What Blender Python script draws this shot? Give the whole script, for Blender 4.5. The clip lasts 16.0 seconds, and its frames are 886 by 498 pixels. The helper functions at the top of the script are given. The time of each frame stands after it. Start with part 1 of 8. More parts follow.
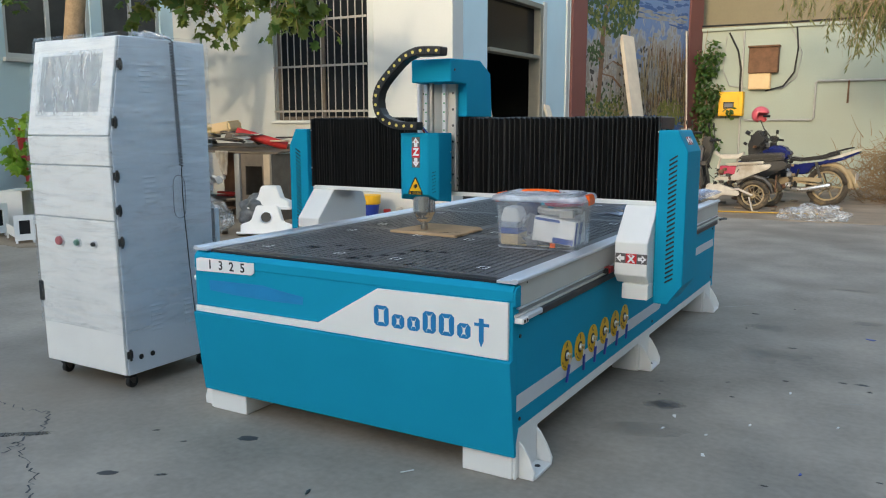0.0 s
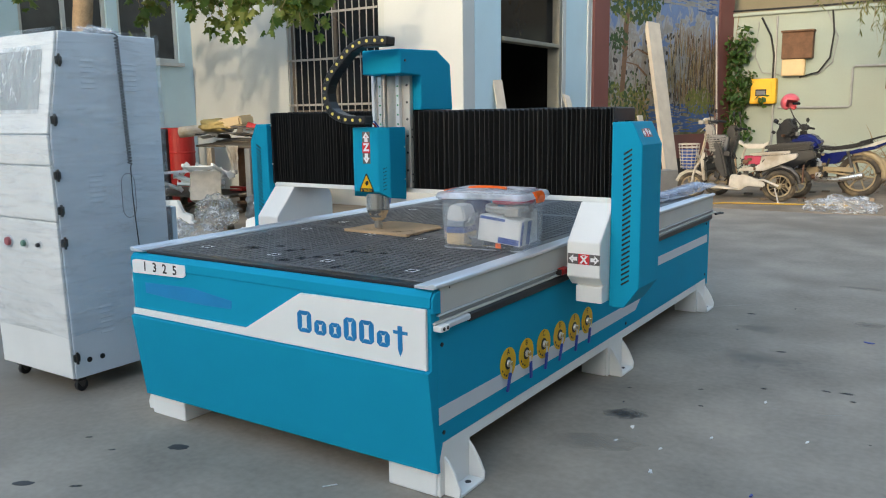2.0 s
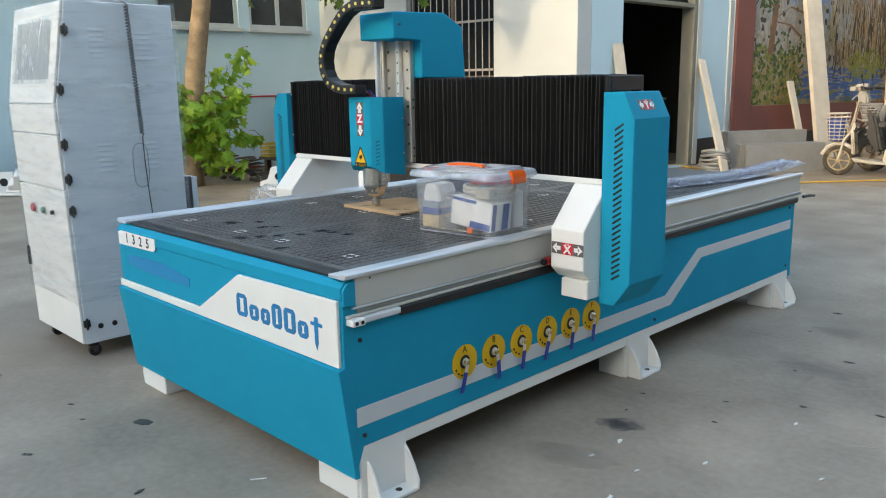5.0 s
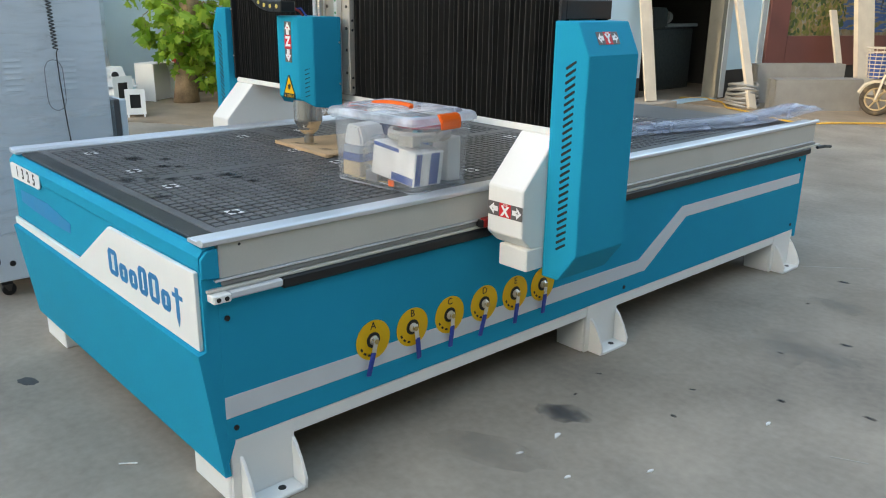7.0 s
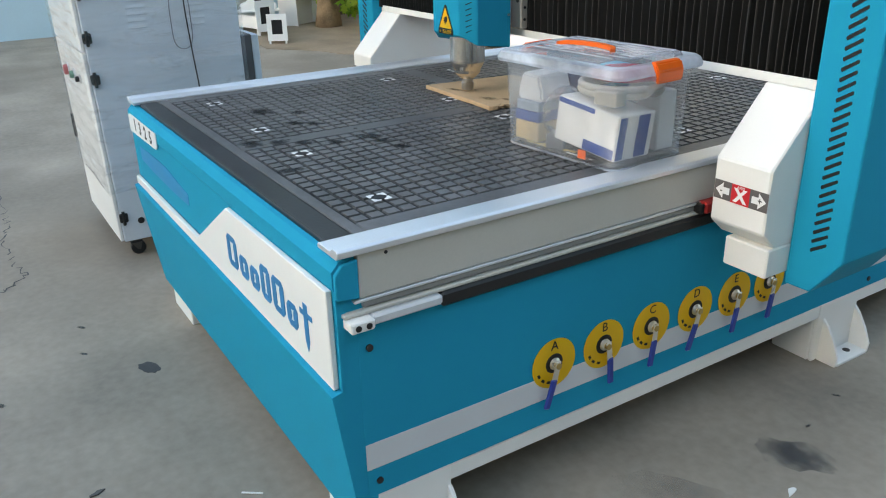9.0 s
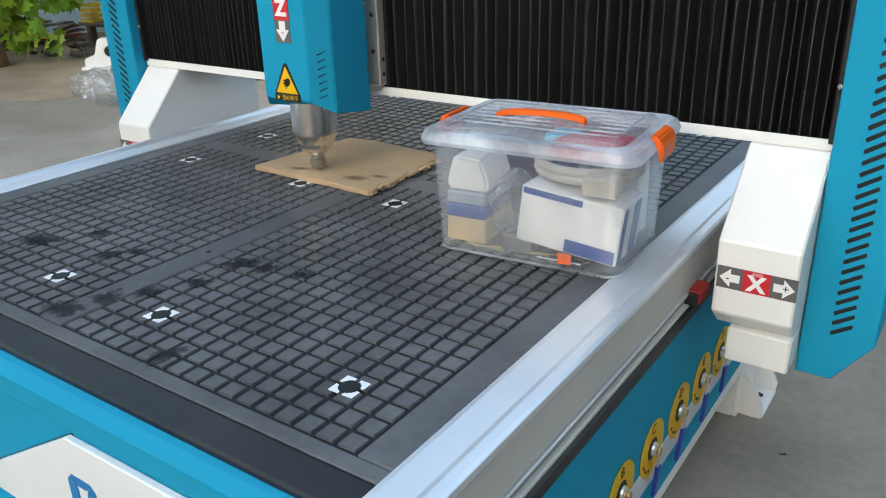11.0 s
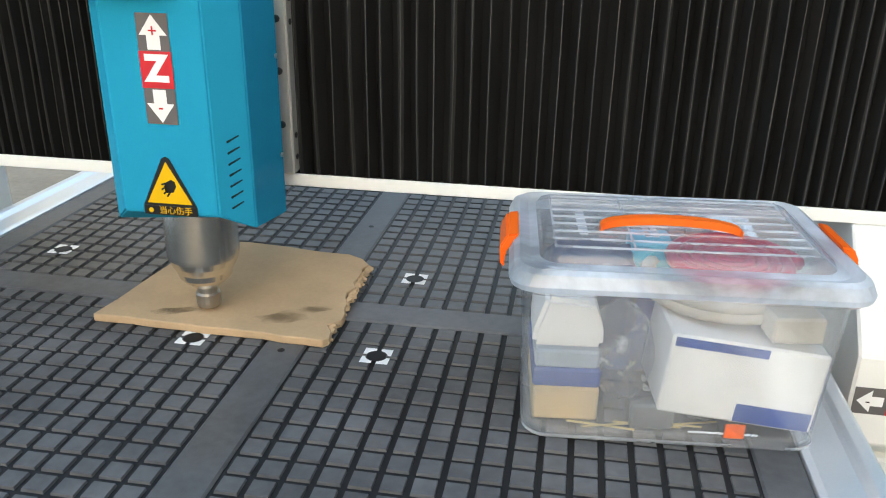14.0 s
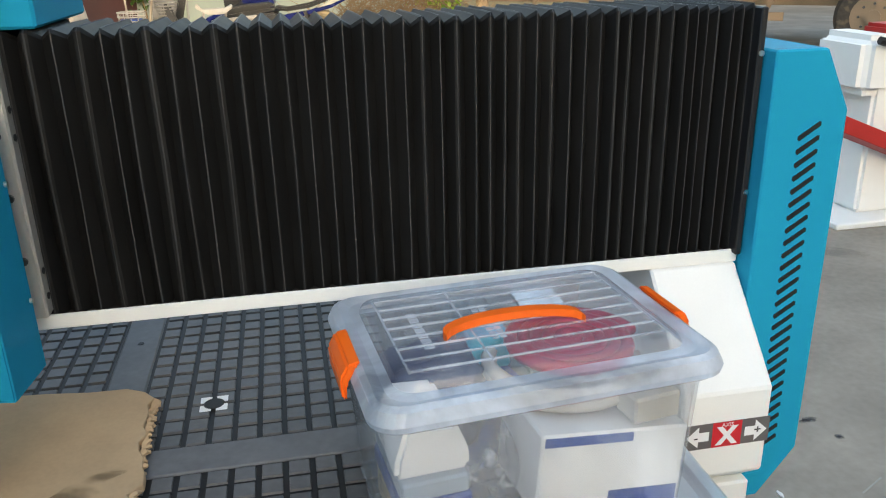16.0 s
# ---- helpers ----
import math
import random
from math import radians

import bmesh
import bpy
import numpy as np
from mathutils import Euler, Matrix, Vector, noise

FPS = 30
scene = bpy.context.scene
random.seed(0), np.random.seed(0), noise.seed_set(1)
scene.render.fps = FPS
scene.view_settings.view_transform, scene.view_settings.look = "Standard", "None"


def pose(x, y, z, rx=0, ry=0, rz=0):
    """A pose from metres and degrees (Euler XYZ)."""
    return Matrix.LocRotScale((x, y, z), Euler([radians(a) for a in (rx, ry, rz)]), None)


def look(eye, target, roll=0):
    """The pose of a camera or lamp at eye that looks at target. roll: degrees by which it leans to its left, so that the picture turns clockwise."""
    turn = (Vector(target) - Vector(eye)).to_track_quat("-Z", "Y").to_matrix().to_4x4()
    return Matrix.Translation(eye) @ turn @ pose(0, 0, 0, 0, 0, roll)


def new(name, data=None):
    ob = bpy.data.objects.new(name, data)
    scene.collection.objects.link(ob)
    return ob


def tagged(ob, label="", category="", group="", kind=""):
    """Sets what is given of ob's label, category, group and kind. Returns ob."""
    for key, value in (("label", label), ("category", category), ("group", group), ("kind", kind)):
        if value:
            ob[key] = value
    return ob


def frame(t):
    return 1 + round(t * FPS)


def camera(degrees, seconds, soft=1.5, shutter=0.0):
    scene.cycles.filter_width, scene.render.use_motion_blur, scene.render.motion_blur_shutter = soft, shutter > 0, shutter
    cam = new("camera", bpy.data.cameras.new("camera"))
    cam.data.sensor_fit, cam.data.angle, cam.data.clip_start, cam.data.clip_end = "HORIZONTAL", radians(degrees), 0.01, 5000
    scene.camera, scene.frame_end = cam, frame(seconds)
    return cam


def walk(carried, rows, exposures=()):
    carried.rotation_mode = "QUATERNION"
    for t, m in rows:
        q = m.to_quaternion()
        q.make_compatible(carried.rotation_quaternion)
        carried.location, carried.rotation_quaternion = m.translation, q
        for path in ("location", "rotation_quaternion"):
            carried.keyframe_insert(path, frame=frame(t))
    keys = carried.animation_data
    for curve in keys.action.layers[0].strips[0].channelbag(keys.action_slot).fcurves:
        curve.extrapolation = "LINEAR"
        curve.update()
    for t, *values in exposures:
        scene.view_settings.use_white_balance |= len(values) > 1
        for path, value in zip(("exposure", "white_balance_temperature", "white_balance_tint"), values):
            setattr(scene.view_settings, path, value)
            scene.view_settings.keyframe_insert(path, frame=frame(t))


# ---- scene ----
cam = camera(58.0, 16.0, soft=1.1)
PATH = [
    (0, (0.25, 0.117, 1.375), (-0.748, 1.821, 1.062), -0.1),
    (0.5, (0.36, 0.209, 1.388), (-0.69, 1.882, 1.075), -0.5),
    (1, (0.445, 0.276, 1.386), (-0.63, 1.932, 1.066), -0.6),
    (1.5, (0.479, 0.402, 1.375), (-0.606, 2.049, 1.048), -0.7),
    (2, (0.537, 0.524, 1.381), (-0.553, 2.167, 1.048), -0.8),
    (2.5, (0.647, 0.594, 1.389), (-0.528, 2.177, 1.053), -1.4),
    (3, (0.827, 0.704, 1.407), (-0.513, 2.15, 1.071), -1.3),
    (3.2, (0.853, 0.735, 1.407), (-0.504, 2.165, 1.071), -1.2),
    (5.3, (1.012, 1.383, 1.382), (-0.388, 2.744, 0.949), -1.0),
    (5.5, (1.054, 1.456, 1.389), (-0.349, 2.808, 0.939), -1.0),
    (6, (1.091, 1.591, 1.404), (-0.316, 2.932, 0.931), -0.7),
    (6.5, (1.01, 1.719, 1.394), (-0.399, 3.045, 0.888), -0.7),
    (7, (0.858, 1.892, 1.398), (-0.551, 3.179, 0.798), 0.9),
    (7.5, (0.754, 2.047, 1.392), (-0.716, 3.211, 0.698), 0.7),
    (8, (0.63, 2.174, 1.393), (-0.945, 3.152, 0.642), -1.0),
    (8.2, (0.576, 2.183, 1.386), (-1.009, 3.131, 0.619), -1.1),
    (10.3, (-0.249, 2.239, 1.379), (-1.597, 3.434, 0.511), -1.6),
    (10.5, (-0.313, 2.254, 1.387), (-1.595, 3.523, 0.523), -1.3),
    (11, (-0.541, 2.233, 1.421), (-1.599, 3.742, 0.646), -1.5),
    (11.5, (-0.714, 2.243, 1.44), (-1.692, 3.843, 0.743), -2.2),
    (12, (-0.892, 2.402, 1.429), (-1.84, 4.022, 0.74), -2.4),
    (12.5, (-1.021, 2.51, 1.432), (-1.877, 4.178, 0.737), -1.5),
    (13, (-1.141, 2.56, 1.421), (-1.714, 4.331, 0.689), 0.4),
    (13.5, (-1.276, 2.561, 1.424), (-1.628, 4.378, 0.666), 0.8),
    (14, (-1.376, 2.565, 1.42), (-1.678, 4.392, 0.666), 0.9),
    (14.5, (-1.429, 2.674, 1.462), (-1.596, 4.559, 0.816), 0.7),
    (15, (-1.455, 2.761, 1.489), (-1.452, 4.664, 0.873), 0.2),
    (15.5, (-1.491, 2.762, 1.49), (-1.301, 4.638, 0.823), -0.6),
    (16, (-1.496, 2.722, 1.489), (-1.14, 4.56, 0.787), -1.3),
]
TINT = 8
walk(cam, [(t, look(eye, target, roll)) for t, eye, target, roll in PATH], exposures=[(t, e, k, TINT) for t, e, k in ((0.0, 2.0, 7300), (2.0, 2.12, 7300), (3.2, 2.26, 7600), (5.3, 2.38, 7900), (6.5, 2.45, 8000), (8.2, 2.5, 8000), (10.3, 2.42, 7700), (11.5, 2.48, 7900), (12.5, 2.6, 8000), (14.0, 2.66, 8200), (15.0, 2.36, 8000), (16.0, 2.34, 7900))])

# ---- world and sun ----
SUN_EL, SUN_AZ = 14.0, -1.0   # degrees: height, and how far the light drifts to +x as it goes to +y
world = bpy.data.worlds.new("sky")
scene.world = world
world.use_nodes = True
wn = world.node_tree
sky = wn.nodes.new("ShaderNodeTexSky")
sky.sky_type, sky.sun_disc = "NISHITA", False
sky.sun_elevation, sky.sun_rotation = radians(SUN_EL), radians(180 + SUN_AZ)
sky.air_density, sky.dust_density = 1.0, 1.0
wn.nodes["Background"].inputs["Strength"].default_value = 0.15
wn.links.new(sky.outputs[0], wn.nodes["Background"].inputs["Color"])
sun = new("sun", bpy.data.lights.new("sun", "SUN"))
sun.data.energy, sun.data.angle, sun.data.color = 0.31, radians(0.6), (1.0, 0.86, 0.68)
_d = Vector((math.sin(radians(SUN_AZ)) * math.cos(radians(SUN_EL)), math.cos(radians(SUN_AZ)) * math.cos(radians(SUN_EL)), -math.sin(radians(SUN_EL))))
sun.matrix_world = Matrix.Translation((0, -20, 20)) @ _d.to_track_quat("-Z", "Y").to_matrix().to_4x4()


# ---- materials ----
def mat(name, col, rough=0.5, metal=0.0, var=0.12, scale=8.0, fine=90.0, bump=0.05, dirt=None, dirt_amt=0.25, coat=0.0,
        alpha=1.0, spec=0.5, rand=0.0, trans=0.0, ior=1.45):
    m = bpy.data.materials.new(name)
    m.use_nodes = True
    n, l = m.node_tree.nodes, m.node_tree.links
    p = n["Principled BSDF"]
    p.inputs["Roughness"].default_value, p.inputs["Metallic"].default_value = rough, metal
    p.inputs["Coat Weight"].default_value, p.inputs["Alpha"].default_value = coat, alpha
    p.inputs["Specular IOR Level"].default_value, p.inputs["Transmission Weight"].default_value = spec, trans
    p.inputs["IOR"].default_value = ior
    co = n.new("ShaderNodeNewGeometry").outputs["Position"]
    big, small = n.new("ShaderNodeTexNoise"), n.new("ShaderNodeTexNoise")
    for node, sc in ((big, scale), (small, fine)):
        node.inputs["Scale"].default_value, node.inputs["Detail"].default_value = sc, 5
        l.new(co, node.inputs["Vector"])
    mix = n.new("ShaderNodeMath")
    mix.operation = "MULTIPLY_ADD"
    mix.inputs[1].default_value, mix.inputs[2].default_value = 0.35, 0.0
    l.new(small.outputs[0], mix.inputs[0])
    add = n.new("ShaderNodeMath")
    l.new(big.outputs[0], add.inputs[0])
    l.new(mix.outputs[0], add.inputs[1])
    ramp = n.new("ShaderNodeMapRange")
    ramp.inputs["From Min"].default_value, ramp.inputs["From Max"].default_value = 0.35, 1.0
    ramp.inputs["To Min"].default_value, ramp.inputs["To Max"].default_value = 1 - var, 1 + var
    l.new(add.outputs[0], ramp.inputs["Value"])
    value = ramp.outputs[0]
    if rand:
        info = n.new("ShaderNodeObjectInfo")
        r2 = n.new("ShaderNodeMapRange")
        r2.inputs["To Min"].default_value, r2.inputs["To Max"].default_value = 1 - rand, 1 + rand
        l.new(info.outputs["Random"], r2.inputs["Value"])
        mul = n.new("ShaderNodeMath")
        mul.operation = "MULTIPLY"
        l.new(value, mul.inputs[0])
        l.new(r2.outputs[0], mul.inputs[1])
        value = mul.outputs[0]
    tint = n.new("ShaderNodeVectorMath")
    tint.operation = "SCALE"
    tint.inputs[0].default_value = col
    l.new(value, tint.inputs["Scale"])
    out = tint.outputs[0]
    if dirt:
        dn = n.new("ShaderNodeTexNoise")
        dn.inputs["Scale"].default_value, dn.inputs["Detail"].default_value = scale * 0.37, 8
        l.new(co, dn.inputs["Vector"])
        dr = n.new("ShaderNodeMapRange")
        dr.inputs["From Min"].default_value, dr.inputs["From Max"].default_value = 0.5, 0.72
        dr.inputs["To Max"].default_value = dirt_amt
        l.new(dn.outputs[0], dr.inputs["Value"])
        mx = n.new("ShaderNodeMix")
        mx.data_type = "RGBA"
        mx.inputs[7].default_value = (*dirt, 1)
        l.new(dr.outputs[0], mx.inputs[0])
        l.new(out, mx.inputs[6])
        out = mx.outputs[2]
    l.new(out, p.inputs["Base Color"])
    if bump:
        b = n.new("ShaderNodeBump")
        b.inputs["Strength"].default_value, b.inputs["Distance"].default_value = bump, 0.01
        l.new(add.outputs[0], b.inputs["Height"])
        l.new(b.outputs[0], p.inputs["Normal"])
    rr = n.new("ShaderNodeMapRange")
    rr.inputs["To Min"].default_value, rr.inputs["To Max"].default_value = max(0.02, rough - 0.08), min(1, rough + 0.08)
    l.new(big.outputs[0], rr.inputs["Value"])
    l.new(rr.outputs[0], p.inputs["Roughness"])
    return m


TEAL = mat("teal paint", (0.0, 0.298, 0.470), 0.45, spec=0.025, var=0.05, scale=3, bump=0.02, fine=300)
WHITE = mat("white paint", (0.82, 0.82, 0.80), 0.42, var=0.05, scale=4, bump=0.02, fine=300, dirt=(0.5, 0.48, 0.42), dirt_amt=0.12)
STRIPE = mat("pale grey paint", (0.62, 0.65, 0.68), 0.45, var=0.04, bump=0.01)
ALU = mat("milled aluminium", (0.76, 0.78, 0.81), 0.40, 0.7, var=0.08, scale=5, fine=220, bump=0.03)
CASTALU = mat("dull aluminium side", (0.56, 0.545, 0.50), 0.55, 0.1, var=0.08, scale=4, fine=200, bump=0.03)
STEEL = mat("polished steel", (0.80, 0.77, 0.72), 0.29, 1.0, var=0.10, scale=30, fine=300, bump=0.02)
DARKSTEEL = mat("oiled dark steel", (0.10, 0.095, 0.09), 0.4, 0.8, var=0.3, scale=20, bump=0.05)
PVC = mat("black vacuum board", (0.100, 0.101, 0.105), 0.42, spec=0.3, var=0.5, scale=6, fine=70, bump=0.08, dirt=(0.10, 0.10, 0.10), dirt_amt=0.45, rand=0.1)
# far darker than the board: shade of grooves and holes put into the colour
GROOVESHADE = mat("groove and hole shade", (0.010, 0.010, 0.011), 0.6, var=0.2, bump=0.02)
PVCEDGE = mat("black bed edging", (0.020, 0.021, 0.023), 0.32, spec=0.25, var=0.4, scale=7, fine=120, bump=0.06, dirt=(0.045, 0.046, 0.05), dirt_amt=0.5)
BELLOW = mat("black rubberised cloth", (0.0115, 0.0115, 0.0115), 0.5, spec=0.2, var=0.25, scale=14, fine=300, bump=0.05)
# painted sheen of the fold ridges, then its shaded copy for the left bellows
FOLDSHEEN = mat("fold sheen line", (0.032, 0.032, 0.033), 0.45, var=0.5, scale=25, bump=0.02)
FOLDSHADE = mat("shaded fold line", (0.008, 0.008, 0.008), 0.6, var=0.4, scale=25, bump=0.02)
BLACK = mat("black plastic", (0.015, 0.015, 0.016), 0.45, var=0.2, scale=20, bump=0.04)
RUBBER = mat("tyre rubber", (0.055, 0.045, 0.035), 0.85, var=0.35, scale=20, bump=0.1, dirt=(0.20, 0.15, 0.09), dirt_amt=0.9)
SIGNGREY = mat("dark grey print", (0.12, 0.11, 0.11), 0.5, var=0.05, bump=0)
SIGNWHITE = mat("white print", (0.82, 0.82, 0.82), 0.5, var=0.04, bump=0)
SIGNRED = mat("red print", (0.62, 0.02, 0.03), 0.5, var=0.05, bump=0)
SIGNYEL = mat("yellow print", (0.80, 0.46, 0.008), 0.45, var=0.05, bump=0)
SIGNBLACK = mat("black print", (0.01, 0.01, 0.01), 0.5, var=0.05, bump=0)
LOGOBLUE = mat("blue print", (0.005, 0.20, 0.46), 0.45, var=0.05, bump=0)
FADEBLUE = mat("faded blue print", (0.001, 0.225, 0.50), 0.45, var=0.08, bump=0)
BRASS = mat("brass", (0.55, 0.40, 0.18), 0.3, 1.0, var=0.1, bump=0.02)
LEVER = mat("blue lever grip", (0.02, 0.05, 0.30), 0.4, var=0.1, bump=0.02)
CABSIDE = mat("grey cabinet steel", (0.66, 0.71, 0.76), 0.45, var=0.05, scale=3, bump=0.02)
EGREYDARK = mat("dusty dark cord", (0.12, 0.13, 0.15), 0.6, var=0.1, bump=0.0)
SCREEN = mat("smoked window", (0.40, 0.40, 0.39), 0.2, var=0.15, scale=6, bump=0.02)
CARD = mat("brown cardboard", (0.47, 0.325, 0.195), 0.85, var=0.16, scale=9, fine=140, bump=0.08, dirt=(0.22, 0.12, 0.05), dirt_amt=0.35)
ORANGE = mat("orange plastic", (0.95, 0.14, 0.012), 0.4, var=0.05, bump=0.01)
CONCRETE = mat("worn yard concrete", (0.300, 0.260, 0.214), 0.78, var=0.40, scale=1.7, fine=30, bump=0.12, dirt=(0.182, 0.155, 0.126), dirt_amt=0.8)
SCRATCH = mat("pale scratch", (0.40, 0.37, 0.32), 0.8, var=0.2, bump=0.02)
DIRT = mat("brown packed dirt", (0.30, 0.23, 0.165), 0.95, var=0.28, scale=2.2, fine=30, bump=0.35, dirt=(0.12, 0.09, 0.06), dirt_amt=0.6)
STAIN = mat("dark oil stain", (0.055, 0.055, 0.055), 0.6, var=0.3, scale=30, bump=0.03)
CREAM = mat("limewashed wall paint", (0.46, 0.475, 0.455), 0.85, var=0.07, scale=1.4, fine=40, bump=0.10, dirt=(0.40, 0.45, 0.46), dirt_amt=0.5)
PILLAR = mat("white pillar paint", (0.48, 0.50, 0.495), 0.8, var=0.05, scale=1.5, fine=40, bump=0.08, dirt=(0.6, 0.57, 0.5), dirt_amt=0.2)
BLUEWALL = mat("pale blue wall paint", (0.50, 0.66, 0.73), 0.85, var=0.06, scale=1.3, fine=40, bump=0.08, dirt=(0.40, 0.52, 0.56), dirt_amt=0.35)
FARWALL = mat("pale green rendered wall", (0.31, 0.365, 0.325), 0.9, var=0.08, scale=0.9, fine=30, bump=0.12, dirt=(0.30, 0.31, 0.26), dirt_amt=0.6)
UPWALL = mat("ochre upper wall", (0.17, 0.148, 0.10), 0.9, var=0.12, scale=1.1, fine=30, bump=0.12)
SKIRT = mat("black skirting paint", (0.02, 0.02, 0.022), 0.6, var=0.3, scale=5, bump=0.08)
BROWNFRAME = mat("maroon painted frame", (0.135, 0.05, 0.045), 0.6, var=0.12, scale=3, bump=0.05)
TIMBER = mat("old pale timber", (0.36, 0.29, 0.21), 0.8, var=0.2, scale=6, fine=120, bump=0.1)
DARKWOOD = mat("weathered grey wood", (0.115, 0.095, 0.075), 0.9, var=0.3, scale=7, fine=90, bump=0.2)
BOARDWHITE = mat("whitewashed board", (0.50, 0.455, 0.385), 0.7, var=0.18, scale=4, fine=100, bump=0.05)
GLASS = mat("dark window glass", (0.012, 0.014, 0.016), 0.15, var=0.1, bump=0.0, spec=0.12)
# lightened colour stands in for the pale reflection on the high panes
PALEGLASS = mat("pale reflection glass", (0.045, 0.05, 0.052), 0.2, var=0.3, scale=3, bump=0.0, spec=0.4)
# near-black colour carries the shade of the unlit rooms
ROOMDARK = mat("near-black room shade", (0.03, 0.028, 0.025), 0.9, var=0.3, scale=2, bump=0.05)
BARMETAL = mat("galvanised bars", (0.34, 0.32, 0.29), 0.55, 0.3, var=0.15, scale=9, bump=0.04)
RUST = mat("rusty steel", (0.16, 0.085, 0.05), 0.85, 0.2, var=0.35, scale=9, bump=0.2)
YELLOWBOX = mat("yellow enamel", (0.78, 0.42, 0.02), 0.5, var=0.08, scale=5, bump=0.03)
REDPAINT = mat("red paint", (0.40, 0.022, 0.02), 0.45, var=0.15, scale=4, bump=0.04)
PINK = mat("pink helmet shell", (0.62, 0.10, 0.13), 0.3, var=0.08, bump=0.01, coat=0.4)
BIKEBLUE = mat("blue motorcycle enamel", (0.006, 0.012, 0.11), 0.25, var=0.1, bump=0.01, coat=0.5)
BIKEWHITE = mat("dusty white plastic", (0.50, 0.46, 0.40), 0.5, var=0.2, scale=9, bump=0.03, dirt=(0.24, 0.18, 0.11), dirt_amt=0.85)
DUSTYWHEEL = mat("dusty alloy", (0.36, 0.28, 0.17), 0.7, 0.2, var=0.2, scale=12, bump=0.06)
BARK = mat("peeling plane bark", (0.30, 0.21, 0.13), 0.9, var=0.6, scale=6, fine=60, bump=0.35, dirt=(0.16, 0.12, 0.08), dirt_amt=0.7)
BRUSH = mat("dry brushwood", (0.23, 0.15, 0.08), 0.9, var=0.3, scale=9, bump=0.1)
GALV = mat("galvanised sheet", (0.33, 0.335, 0.33), 0.5, 0.45, var=0.15, scale=5, bump=0.06)
HOSEYEL = mat("yellow hose", (0.55, 0.33, 0.05), 0.5, var=0.1, bump=0.02)
CHASSIS = mat("dusty beige chassis", (0.24, 0.17, 0.11), 0.85, var=0.2, scale=3, bump=0.1)
BLUECARD = mat("blue carton", (0.03, 0.08, 0.30), 0.6, var=0.08, bump=0.02)
WHITECARD = mat("white carton", (0.78, 0.77, 0.75), 0.7, var=0.04, bump=0.02)
TANCARD = mat("tan carton", (0.62, 0.46, 0.27), 0.8, var=0.08, bump=0.03)
MAROON = mat("crimson hose", (0.40, 0.02, 0.06), 0.4, var=0.1, bump=0.02)
GREYBAG = mat("grey plastic bag contents", (0.13, 0.135, 0.14), 0.35, var=0.7, scale=14, bump=0.5)


